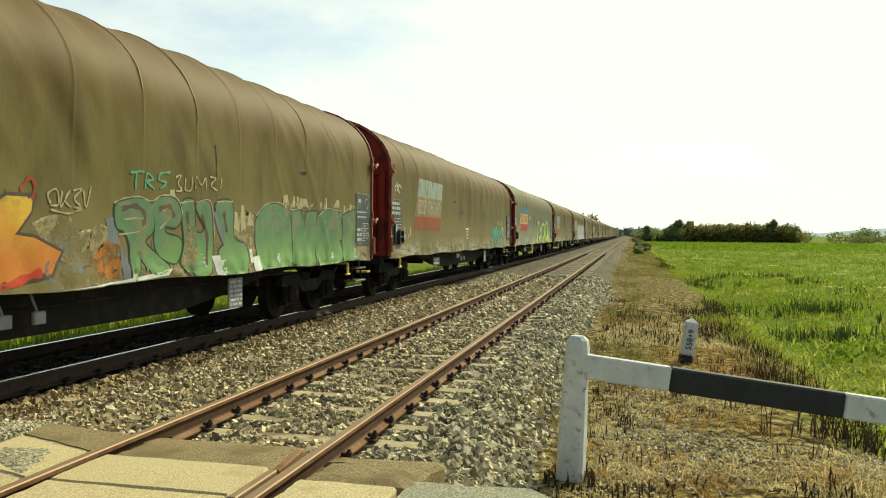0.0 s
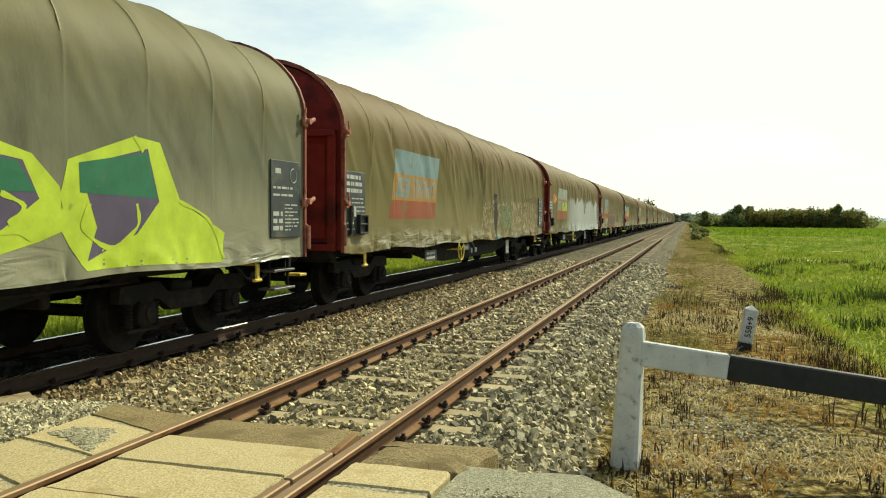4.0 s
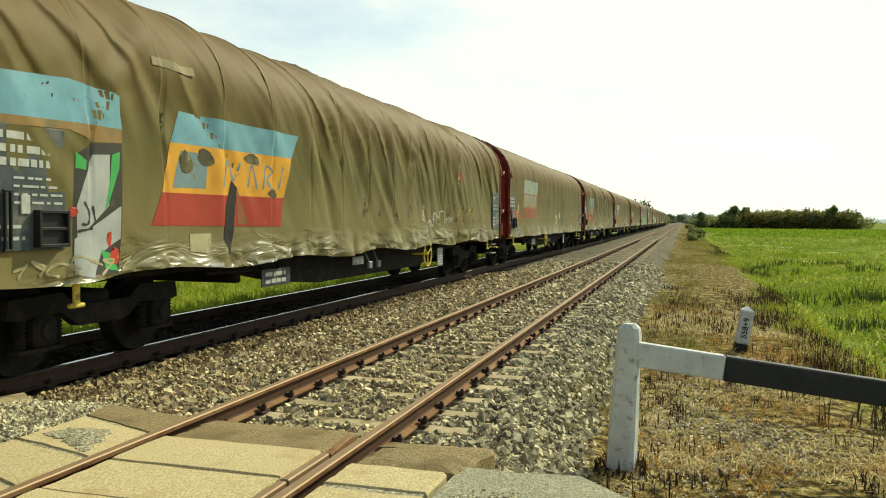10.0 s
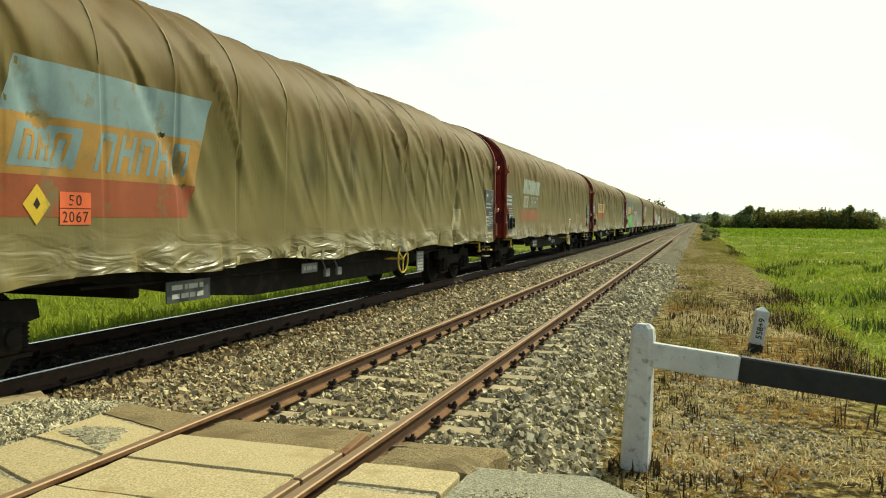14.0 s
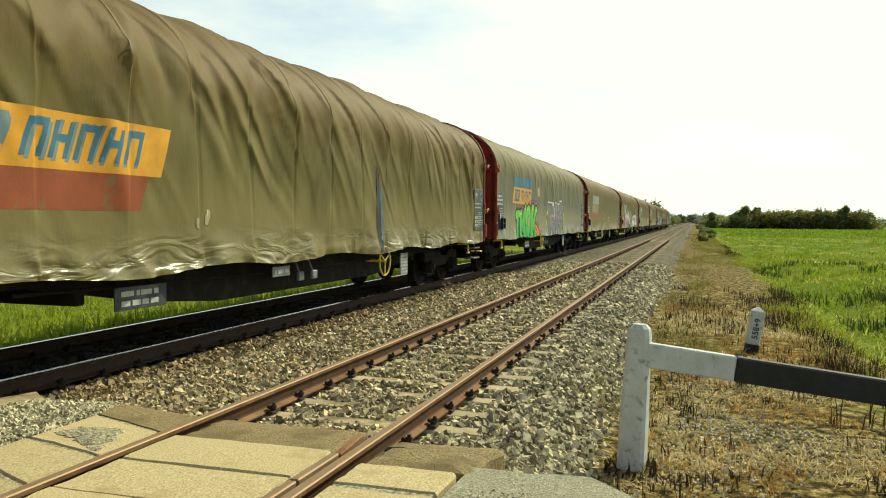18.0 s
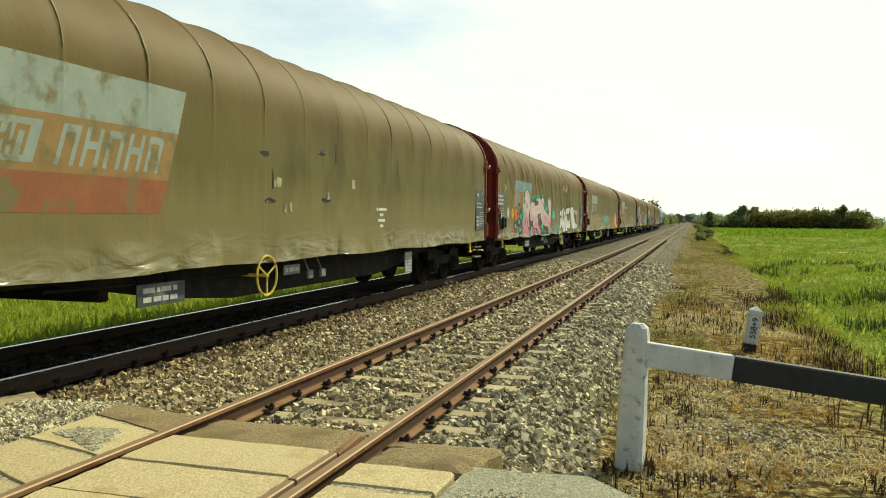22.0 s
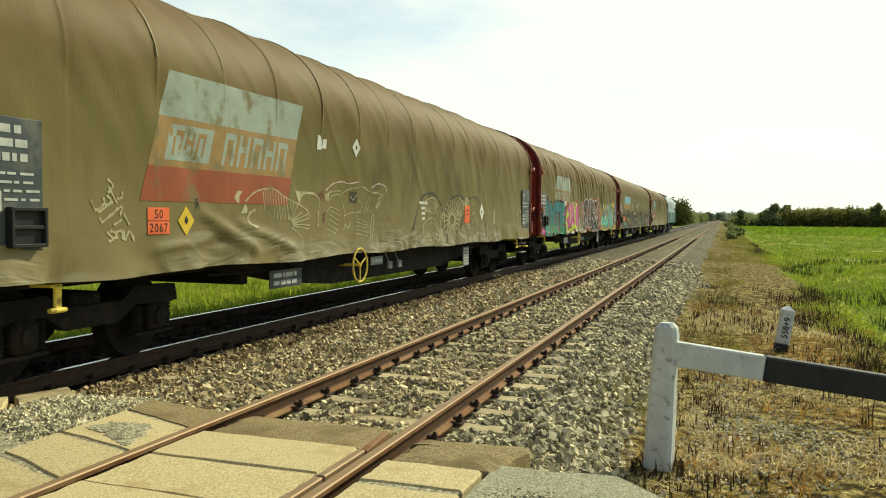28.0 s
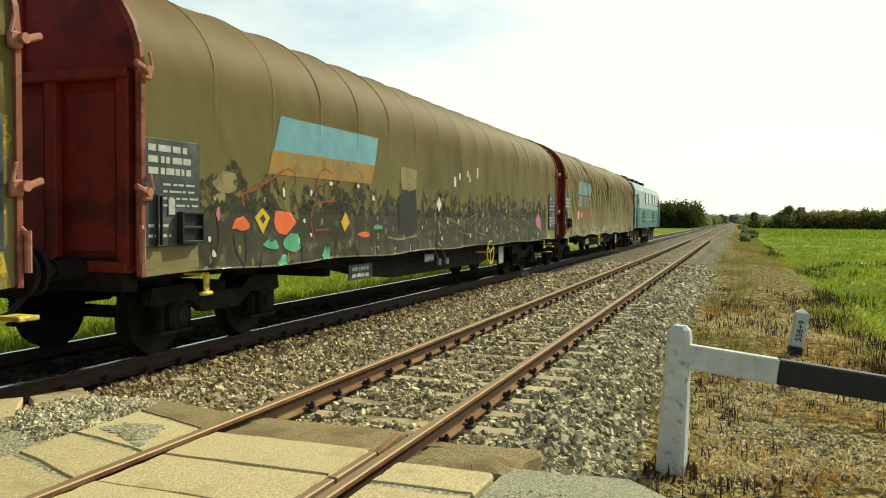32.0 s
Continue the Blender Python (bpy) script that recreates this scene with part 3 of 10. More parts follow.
for a, b, m, lab in ((0.0, 0.70, WHITE, "white painted length of rail"), (0.70, 2.06, BLACK, "black painted length of rail"), (2.06, 3.3, WHITE, "white painted length of rail")):
    bm = bmesh.new()
    p = Vector((0.10, -0.03, 0.94)) + way * (a + b) / 2
    box(bm, p, (b - a, 0.11, 0.20), 0.012, turn)
    part("fence_rail", bm, m, fence, lab)

marker = thing("distance_marker", "leaning white concrete marker with a black foot in dry grass", "distance marker", at=pose(3.77, 13.75, -0.47, 0, 9, 8))
bm = bmesh.new()
box(bm, (0, 0, 0.04), (0.185, 0.185, 0.22), 0.015)
part("foot", bm, BLACK, marker, "black painted foot")
bm = bmesh.new()
box(bm, (0, 0, 0.39), (0.18, 0.18, 0.48), 0.012)
part("shaft", bm, WHITE, marker)
bm = bmesh.new()
rod(bm, (0, 0, 0.63), (0, 0, 0.67), 0.128, 4, 0.125)
rod(bm, (0, 0, 0.67), (0, 0, 0.73), 0.125, 4, 0.02)
bmesh.ops.rotate(bm, cent=(0, 0, 0), matrix=Matrix.Rotation(math.pi / 4, 3, "Z"), verts=bm.verts[:])
part("cap", bm, WHITE, marker)


def lettering(words, size, material, parent, m, bold=0.0, name="lettering"):
    """Words in the built-in font as a thin raised mesh."""
    cu = bpy.data.curves.new("words", "FONT")
    cu.body, cu.size, cu.extrude, cu.offset, cu.align_x, cu.align_y = words, size, 0.002, bold, "CENTER", "CENTER"
    ob = bpy.data.objects.new("words", cu)
    me = bpy.data.meshes.new_from_object(ob)
    bpy.data.objects.remove(ob)
    me.materials.clear()
    me.materials.append(material)
    t = new(name, me)
    t.parent = parent
    t.matrix_basis = m
    return t


lettering("558+9", 0.125, BLACK, marker, pose(0, -0.0925, 0.40, 90, -90, 0), 0.002)
# ---------------------------------------------------------------- vegetation
def leafy(name, low, high, island, rough=0.7, through=0.45):
    m = surface(name, low, high, 3.0, rough, 0, 0, island=island, gloss=0.08)
    # light passes through thin leaves
    tree = m.node_tree
    b = tree.nodes["Principled BSDF"]
    glow = tree.nodes.new("ShaderNodeBsdfTranslucent")
    mix = node(tree, "ShaderNodeMixShader", Fac=through)
    out = [n for n in tree.nodes if n.bl_idname == "ShaderNodeOutputMaterial"][0]
    tree.links.new(b.inputs["Base Color"].links[0].from_socket, glow.inputs["Color"])
    tree.links.new(b.outputs["BSDF"], mix.inputs[1])
    tree.links.new(glow.outputs["BSDF"], mix.inputs[2])
    tree.links.new(mix.outputs["Shader"], out.inputs["Surface"])
    return m


STRAW = leafy("straw", (0.42, 0.33, 0.13), (0.80, 0.68, 0.40), 0.5)
RUSSET = leafy("russet_grass", (0.3, 0.15, 0.035), (0.52, 0.31, 0.085), 0.4)
DULL = leafy("dull_dry_grass", (0.15, 0.13, 0.04), (0.29, 0.25, 0.09), 0.45)
OLIVE = leafy("olive_grass", (0.17, 0.165, 0.03), (0.34, 0.31, 0.075), 0.45)
STALK = leafy("dead_stalk", (0.03, 0.02, 0.012), (0.08, 0.052, 0.028), 0.4, 0.7, 0.2)
GRASS = leafy("green_grass", (0.22, 0.26, 0.018), (0.40, 0.45, 0.06), 0.45)
PALE_GRASS = leafy("pale_grass", (0.36, 0.38, 0.07), (0.58, 0.58, 0.16), 0.35)
LEAF_DARK = leafy("dark_leaves", (0.045, 0.055, 0.015), (0.10, 0.115, 0.03), 0.5)
# the haze of distance is put into this paler leaf colour
HAZY = leafy("hazed_leaves", (0.17, 0.2, 0.13), (0.26, 0.29, 0.2), 0.3)
LUSH = leafy("lush_grass", (0.15, 0.23, 0.014), (0.28, 0.38, 0.04), 0.45)
WEED = leafy("dark_weeds", (0.03, 0.05, 0.012), (0.07, 0.095, 0.025), 0.4)
BLOOM = leafy("pale_flowers", (0.55, 0.52, 0.2), (0.75, 0.72, 0.42), 0.2)
# lightened as well, for the haze over the far hedge
LEAF = leafy("tree_leaves", (0.16, 0.18, 0.065), (0.31, 0.33, 0.125), 0.45)
LEAF_DRY = leafy("browning_leaves", (0.12, 0.105, 0.025), (0.22, 0.19, 0.055), 0.5)
BARK = surface("bark", (0.05, 0.04, 0.03), (0.11, 0.09, 0.065), 12, 0.9, 0, 0.6, 40)


def blades(name, label, P, height, width, lean, material, seed, category="grass"):
    """Blades of grass or stalks: each a bent, tapering strip standing at a point of P."""
    rng = np.random.default_rng(seed)
    n = len(P)
    a = rng.uniform(0, 2 * np.pi, n)
    h = height * rng.lognormal(0, 0.32, n)
    w = width * rng.uniform(0.7, 1.3, n)
    side = np.stack([np.cos(a), np.sin(a), np.zeros(n)], -1)
    b = rng.uniform(0, 2 * np.pi, n)
    tilt = np.abs(rng.normal(0, lean, n))
    bend = np.stack([np.cos(b), np.sin(b), np.zeros(n)], -1) * (tilt * h)[:, None]
    up = np.array([0, 0, 1.0])
    mid = P + bend * 0.35 + up * (h * 0.55)[:, None]
    top = P + bend + up * (h * (1 - 0.25 * np.clip(tilt, 0, 2)))[:, None]
    s = side * w[:, None]
    V = np.stack([P - s, P + s, mid + s * 0.8, mid - s * 0.8, top], 1)
    i = 5 * np.arange(n)[:, None]
    F = np.concatenate([i + np.array([[0, 1, 2]]), i + np.array([[0, 2, 3]]), i + np.array([[3, 2, 4]])], 1).reshape(-1, 3)
    tagged(new(name, arrays_mesh(name, V.reshape(-1, 3), F, material)), label, category, kind="stuff")


def tufts(count, x0, x1, y0, y1, power, seed, per=7, spread=0.07, keep=None):
    rng = np.random.default_rng(seed)
    n = count // per
    y = y0 + (y1 - y0) * rng.random(n) ** power
    x = rng.uniform(x0, x1, n)
    if keep is not None:
        k = keep(x, y)
        x, y = x[k], y[k]
    x = np.repeat(x, per) + rng.normal(0, spread, len(x) * per)
    y = np.repeat(y, per) + rng.normal(0, spread, len(y) * per)
    return np.stack([x, y, land(x, y) - 0.01], -1)


def patchy(scale, level, seed):
    waves = np.random.default_rng(seed).normal(0, 1, (6, 2)) * scale
    def keep(x, y):
        return sum(np.sin(a * x + b * y * 0.8 + seed + 2.1 * k) for k, (a, b) in enumerate(waves)) > level
    return keep


def off_road(x, y):
    edge = np.interp(x, [2.35, 2.75, 3.1, 3.6, 5, 16], [5.8, 5.45, 4.8, 4.2, 3.6, 3.1])
    return (y > edge) & ~((np.abs(x - 2.45) < 0.16) & (np.abs(y - 7.26) < 0.16))


blades("dry_grass", "short straw-coloured dry grass on the verge", tufts(40000, 2.3, 5.6, 3.6, 20, 1.5, 11, 7, 0.07, lambda x, y: off_road(x, y) & patchy(2.1, -0.5, 1)(x, y)), 0.06, 0.0055, 2.2, STRAW, 12)
blades("russet_grass", "rust-brown withered grass on the verge", tufts(16000, 2.3, 5.9, 3.6, 20, 1.4, 13, 9, 0.06, lambda x, y: off_road(x, y) & patchy(1.7, 0.2, 2)(x, y)), 0.085, 0.005, 1.7, RUSSET, 14)
blades("dead_stalks", "dark dead weed stalks standing on the verge", tufts(7200, 2.35, 5.5, 4.2, 26, 1.35, 15, 4, 0.05, lambda x, y: off_road(x, y) & patchy(2.6, 0.1, 3)(x, y)), 0.12, 0.0075, 0.3, STALK, 16, "weeds")
def bank_foot(y):
    """Where the dry verge gives way to the grass of the bank."""
    return 5.25 + 0.45 * np.sin(0.21 * y + 0.8) + 0.3 * np.sin(0.55 * y) + 0.2 * np.sin(1.3 * y + 1)


def along_foot(x, y):
    return np.abs(x - bank_foot(y)) < 0.25 + 0.3 * np.sin(0.9 * y) ** 2


blades("tall_dead_stalks", "dark tall dead weeds at the foot of the bank", tufts(12000, 4.2, 6.4, 9, 75, 1.4, 17, 8, 0.13, lambda x, y: along_foot(x, y) & patchy(0.8, -0.4, 9)(x, y)), 0.20, 0.008, 0.6, STALK, 18, "weeds")
blades("verge_green", "thin green grass in the dry verge", tufts(52000, 2.9, 5.4, 13, 120, 1.3, 19, 8, 0.10, lambda x, y: patchy(0.7, -0.6, 4)(x, y) & (y > 13 + 4 * np.sin(2 * x))), 0.075, 0.007, 1.2, OLIVE, 20)
P = tufts(18000, 1.75, 3.3, 9, 130, 1.5, 37, 8, 0.12, patchy(0.9, 0.6, 8))
P[:, 2] = np.maximum(P[:, 2], np.where(P[:, 0] < 2.6, ballast_height(P[:, 0]) - 0.03, -9))
blades("shoulder_weeds", "brownish weeds creeping onto the shoulder of the bed", P, 0.09, 0.008, 1.2, DULL, 40, "weeds")
blades("bank_grass", "bright yellow-green grass on the bank", tufts(74000, 4.2, 15, 9, 75, 1.5, 21, 10, 0.14, lambda x, y: x > bank_foot(y) + 0.2 * np.sin(2.9 * y)), 0.095, 0.013, 1.6, GRASS, 22)
blades("meadow_grass", "tall lush green meadow grass", tufts(42000, 6.5, 60, 20, 150, 1.4, 23, 10, 0.3), 0.20, 0.036, 1.2, LUSH, 24)
blades("far_meadow_grass", "green meadow grass as far as the hedge", tufts(26000, 8, 75, 140, 297, 0.8, 33, 12, 0.7), 0.34, 0.085, 0.8, LUSH, 34)
blades("pale_grass", "pale yellowish tufts in the meadow", tufts(40000, 5.6, 45, 14, 150, 1.4, 35, 10, 0.22, patchy(0.45, -0.2, 7)), 0.17, 0.022, 1.2, PALE_GRASS, 36)
blades("ditch_weeds", "dark green weeds along the ditch", tufts(5200, 6.2, 13, 16, 60, 1.3, 25, 14, 0.2, patchy(0.9, 1.3, 5)), 0.32, 0.02, 0.4, WEED, 26, "weeds")
blades("far_verge_weeds", "dull brownish grass along the far verge", tufts(9000, 2.7, 5.4, 18, 160, 1.5, 27, 10, 0.2, patchy(0.5, 0.3, 11)), 0.09, 0.014, 1.2, DULL, 28)
blades("left_grass", "bright green grass beyond the train", tufts(30000, -17, -6.7, 5, 50, 1.5, 29, 10, 0.12), 0.22, 0.015, 0.9, GRASS, 30)
blades("meadow_flowers", "pale yellow flower heads in the meadow", tufts(1500, 9, 34, 26, 90, 1.3, 31, 14, 0.35, patchy(0.5, 0.5, 6)) + np.array([0, 0, 0.34]), 0.07, 0.05, 0.5, BLOOM, 32, "flowers")

blades("post_weeds", "dark withered weeds round the foot of the post", np.stack([2.45 + 0.2 * np.cos(np.arange(90) * 2.4), 7.2 + 0.2 * np.sin(np.arange(90) * 2.4) - 0.004 * np.arange(90) % 0.14, np.full(90, -0.5)], -1), 0.11, 0.009, 0.5, STALK, 38, "weeds")


def leaves(rng, n, centre, radius, size, squash=0.8):
    """Leaf clumps as small quads, thick towards the outline of a lumpy crown."""
    d = rng.normal(size=(n, 3))
    d /= np.linalg.norm(d, axis=1, keepdims=True)
    r = rng.uniform(0.35, 1.0, n) ** 0.6
    lump = 1 + 0.22 * np.sin(5 * d[:, 0] + centre[0]) * np.sin(4 * d[:, 2] + 1.7 * centre[1]) + 0.14 * np.sin(9 * d[:, 1] + centre[0])
    P = np.asarray(centre) + d * (r * lump)[:, None] * np.asarray(radius)
    u = rng.normal(size=(n, 3))
    u /= np.linalg.norm(u, axis=1, keepdims=True)
    v = np.cross(u, rng.normal(size=(n, 3)))
    v /= np.linalg.norm(v, axis=1, keepdims=True)
    s = (size * rng.uniform(0.6, 1.4, n))[:, None]
    return np.stack([P - u * s, P + v * s * 0.6, P + u * s, P - v * s * 0.6], 1).reshape(-1, 3)


def leaf_mesh(name, V, material):
    return arrays_mesh(name, V, np.arange(len(V)).reshape(-1, 4), material)


def tree(x, y, h, wide, seed, material, label):
    rng = np.random.default_rng(seed)
    z = float(land(x, y))
    t = thing("tree", label, "tree", at=pose(x, y, z))
    bm = bmesh.new()
    rod(bm, (0, 0, -0.2), (0.1, 0, h * 0.5), 0.03 * h, 8, 0.018 * h)
    for k in range(5):
        a = rng.uniform(0, 6.28)
        q = (wide * 0.6 * math.cos(a), wide * 0.6 * math.sin(a), h * rng.uniform(0.5, 0.8))
        rod(bm, (0.08, 0, h * rng.uniform(0.25, 0.48)), q, 0.014 * h, 6, 0.005 * h)
    part("trunk", bm, BARK, t)
    V = [leaves(rng, 900, (rng.uniform(-0.5, 0.5) * wide, rng.uniform(-0.4, 0.4) * wide, h * k), (wide * s, wide * s, h * 0.17), 0.035 * h) for k, s in ((0.16, 0.6), (0.34, 0.75), (0.52, 0.7), (0.7, 0.6), (0.84, 0.42))]
    part("crown", leaf_mesh("crown", np.concatenate(V), material), None, t)


def wood(name, label, row, material, seed, size=0.38):
    """A far row of bushes and low trees: row gives x, y, width and height of each."""
    rng = np.random.default_rng(seed)
    V = [leaves(rng, 330, (x, y, float(land(x, y)) + h * 0.48), (w, w, h * 0.52), size) for x, y, w, h in row]
    tagged(new(name, leaf_mesh(name, np.concatenate(V), material)), label, "trees", kind="stuff")


pick = random.Random(5)
wood("hedge", "dark green row of bushes and low trees across the meadow",
     [(17 + i * 0.30 + pick.uniform(-1.5, 1.5), 300 + pick.uniform(-4, 8), pick.uniform(2.6, 3.8), pick.uniform(5.2, 6.6) * (0.78 if i < 34 else 1.0)) for i in range(135)], LEAF, 41)
wood("brown_bushes", "browning bushes in the row across the meadow",
     [(24 + i * 0.95 + pick.uniform(-2, 2), 297 + pick.uniform(-3, 3), pick.uniform(2.2, 3.4), pick.uniform(5, 6.8)) for i in range(36)], LEAF_DRY, 42)
wood("low_bushes", "low bushes between the hedge and the track",
     [(7 + i * 0.32 + pick.uniform(-1, 1), 310 + pick.uniform(-10, 14), pick.uniform(2, 3.2), pick.uniform(2.8, 4.4)) for i in range(34)], LEAF, 47)
wood("far_bushes", "scattered bushes further along the meadow",
     [(60 + i * 3.2 + pick.uniform(-4, 4), 320 + pick.uniform(-12, 40), pick.uniform(2.5, 5), pick.uniform(3, 6)) for i in range(44)], LEAF, 43)
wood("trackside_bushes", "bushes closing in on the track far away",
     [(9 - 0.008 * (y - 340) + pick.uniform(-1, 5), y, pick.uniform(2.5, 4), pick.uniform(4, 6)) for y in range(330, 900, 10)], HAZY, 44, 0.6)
wood("left_bushes", "dark trees along the far side of the tracks",
     [(-11 + pick.uniform(-5, 1.5) + 0.003 * (y - 330), y, pick.uniform(2.2, 3.6), pick.uniform(4.0, 6.4)) for y in range(330, 900, 7)], LEAF, 45, 0.5)
wood("left_wood", "dark wood behind the train",
     [(-18 + pick.uniform(-8, 8.5), 292 + pick.uniform(-14, 24), pick.uniform(2.4, 3.8), pick.uniform(7.2, 9.6)) for _ in range(64)], LEAF_DARK, 46, 0.42)
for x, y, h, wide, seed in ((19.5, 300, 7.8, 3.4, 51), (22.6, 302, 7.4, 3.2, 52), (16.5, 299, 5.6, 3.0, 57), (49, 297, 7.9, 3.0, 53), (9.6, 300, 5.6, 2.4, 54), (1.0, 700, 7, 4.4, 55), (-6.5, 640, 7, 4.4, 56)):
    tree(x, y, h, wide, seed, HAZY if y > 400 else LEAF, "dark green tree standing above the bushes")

wood("horizon_wood", "far wood in pale haze-coloured leaves where the tracks vanish", [(-60 + 2.6 * i + pick.uniform(-2, 2), 1000 + pick.uniform(-20, 20), pick.uniform(5, 8), pick.uniform(6, 10)) for i in range(60)], HAZY, 48, 0.9)


wood("verge_shrubs", "low dull shrubs scattered along the verge", [(4.6 + pick.uniform(-1.2, 1.6), y + pick.uniform(-4, 4), pick.uniform(0.25, 0.7), pick.uniform(0.4, 0.95)) for y in range(90, 300, 8)], LEAF, 49, 0.12)


def hills():
    xs = np.linspace(350, 3400, 60)
    top = 58 * smooth_step(350, 1250, xs) * (0.75 + 0.16 * np.sin(xs / 170) + 0.1 * np.sin(xs / 71 + 1))
    V = np.concatenate([np.stack([xs, np.full(60, 3300.0) + k, z], -1) for k, z in ((0, np.full(60, -3.0)), (120, top * 0.6), (350, top), (700, np.full(60, -3.0)))])
    i = np.arange(3)[:, None] * 60 + np.arange(59)[None, :]
    F = np.stack([i, i + 1, i + 61, i + 60], -1).reshape(-1, 4)
    # haze is put into the hills as a pale blue-green
    m = surface("hazed_woodland", (0.26, 0.33, 0.33), (0.34, 0.41, 0.40), 0.004, 1.0, 0, 0)
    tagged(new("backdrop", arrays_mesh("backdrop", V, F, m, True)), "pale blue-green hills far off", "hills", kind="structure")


hills()
# ---------------------------------------------------------------- covered wagons
PITCH, BODY = 20.7, 19.25
HALF, HEM, SHOULDER, CROWN = 1.58, 0.97, 3.02, 1.19

RED = surface("dark_red_paint", (0.18, 0.020, 0.014), (0.26, 0.038, 0.026), 3, 0.55, 0, 0.25, 50, stain=(0.09, 0.02, 0.016), stain_scale=1.6)
HOOP = surface("dull_red_hoop_paint", (0.20, 0.06, 0.038), (0.33, 0.115, 0.075), 7, 0.6, 0, 0.25, 70, stain=(0.12, 0.03, 0.02), stain_scale=4)
SALMON = surface("faded_red_paint", (0.32, 0.12, 0.08), (0.48, 0.21, 0.145), 9, 0.6, 0, 0.25, 70, tone=0.12, stain=(0.25, 0.09, 0.06), stain_scale=7)
# black grime, darkened further for the shade beneath covers and floor
GRIME_SHADE = surface("grimy_shaded_running_gear", (0.006, 0.005, 0.004), (0.014, 0.012, 0.010), 6, 0.85, 0.0, 0.4, 60, stain=(0.024, 0.019, 0.014), stain_scale=4)
STEEL = surface("grey_worn_steel", (0.09, 0.09, 0.085), (0.19, 0.185, 0.17), 8, 0.5, 0.6, 0.3, 80)
YELLOW = surface("yellow_paint", (0.62, 0.44, 0.05), (0.78, 0.62, 0.12), 9, 0.6, 0, 0.2, 60, tone=0.15, stain=(0.3, 0.22, 0.06), stain_scale=12)
SLATE = surface("slate_panel", (0.035, 0.045, 0.05), (0.07, 0.082, 0.085), 4, 0.5, 0, 0.15, 60, tone=0.2, stain=(0.12, 0.12, 0.1), stain_scale=3)
PLATE = surface("grey_plate", (0.16, 0.17, 0.17), (0.27, 0.28, 0.27), 6, 0.55, 0.2, 0.2, 60, tone=0.15)
LETTER = surface("white_lettering", (0.32, 0.33, 0.30), (0.58, 0.58, 0.53), 12, 0.7, 0, 0.1, 90)
BOX_BLACK = surface("black_box", (0.012, 0.012, 0.012), (0.03, 0.03, 0.028), 8, 0.5, 0, 0.2, 60)


def tarp_paint(name, low, high, roof, hem_pale, low_edge=(-1.75, -1.15, 0.55), ragged=0.9, from_y=None, wave=3.0, creases=0.5):
    """Coated canvas: mottled, streaked downwards, bleached brown over the crown, paler at the hem."""
    m = surface(name, low, high, 1.1, 0.64, 0, 0.22, 26, spread=0.7, stretch=(1, 1, 0.45), stain=tuple(0.72 * c for c in low), stain_scale=0.9, stain_at=0.62, depth=0.012, gloss=0.14)
    tree, link = m.node_tree, m.node_tree.links.new
    b = tree.nodes["Principled BSDF"]
    base = b.inputs["Base Color"].links[0].from_socket
    at = tree.nodes.new("ShaderNodeTexCoord")
    split = tree.nodes.new("ShaderNodeSeparateXYZ")
    link(at.outputs["Object"], split.inputs["Vector"])
    drip = tree.nodes.new("ShaderNodeMapping")
    drip.inputs["Scale"].default_value = (1, wave, 0.35)
    link(at.outputs["Object"], drip.inputs["Vector"])
    run = node(tree, "ShaderNodeTexNoise", Scale=1.3, Detail=3.0, Roughness=0.55)
    link(drip.outputs["Vector"], run.inputs["Vector"])
    for colour, gain, lo, hi, most in ((roof, 1.1, 3.0, 4.1, 0.9), (hem_pale, -ragged, *low_edge)):
        height = tree.nodes.new("ShaderNodeMath")
        height.operation = "MULTIPLY_ADD"
        height.inputs[1].default_value = abs(gain)
        link(run.outputs["Fac"], height.inputs[0])
        signed = tree.nodes.new("ShaderNodeMath")
        signed.operation = "MULTIPLY"
        signed.inputs[1].default_value = 1.0 if gain > 0 else -1.0
        link(split.outputs["Z"], signed.inputs[0])
        link(signed.outputs[0], height.inputs[2])
        rng = tree.nodes.new("ShaderNodeMapRange")
        rng.inputs["From Min"].default_value, rng.inputs["From Max"].default_value = lo, hi
        rng.inputs["To Max"].default_value = most
        link(height.outputs[0], rng.inputs["Value"])
        if from_y and gain < 0:
            along = tree.nodes.new("ShaderNodeMapRange")
            along.inputs["From Min"].default_value, along.inputs["From Max"].default_value = from_y, from_y + 2.5
            along.inputs["To Max"].default_value = most
            link(split.outputs["Y"], along.inputs["Value"])
            link(along.outputs["Result"], rng.inputs["To Max"])
        mix = tree.nodes.new("ShaderNodeMix")
        mix.data_type = "RGBA"
        mix.inputs["B"].default_value = (*colour, 1)
        link(rng.outputs["Result"], mix.inputs["Factor"])
        link(base, mix.inputs["A"])
        base = mix.outputs["Result"]
    link(base, b.inputs["Base Color"])
    # sharp creases that run down and aslant, different on each cover
    own = tree.nodes.new("ShaderNodeObjectInfo")
    far = tree.nodes.new("ShaderNodeMath")
    far.operation = "MULTIPLY"
    far.inputs[1].default_value = 90.0
    link(own.outputs["Random"], far.inputs[0])
    fold = tree.nodes.new("ShaderNodeMapping")
    fold.vector_type = "TEXTURE"
    fold.inputs["Rotation"].default_value = (0.62, 0, 0)
    fold.inputs["Scale"].default_value = (1.8, 0.5, 2.4)
    link(at.outputs["Object"], fold.inputs["Vector"])
    link(far.outputs[0], fold.inputs["Location"])
    ridge = node(tree, "ShaderNodeTexNoise", Scale=1.0, Detail=1.5, Roughness=0.5, Distortion=0.5)
    ridge.noise_type = "RIDGED_MULTIFRACTAL"
    link(fold.outputs["Vector"], ridge.inputs["Vector"])
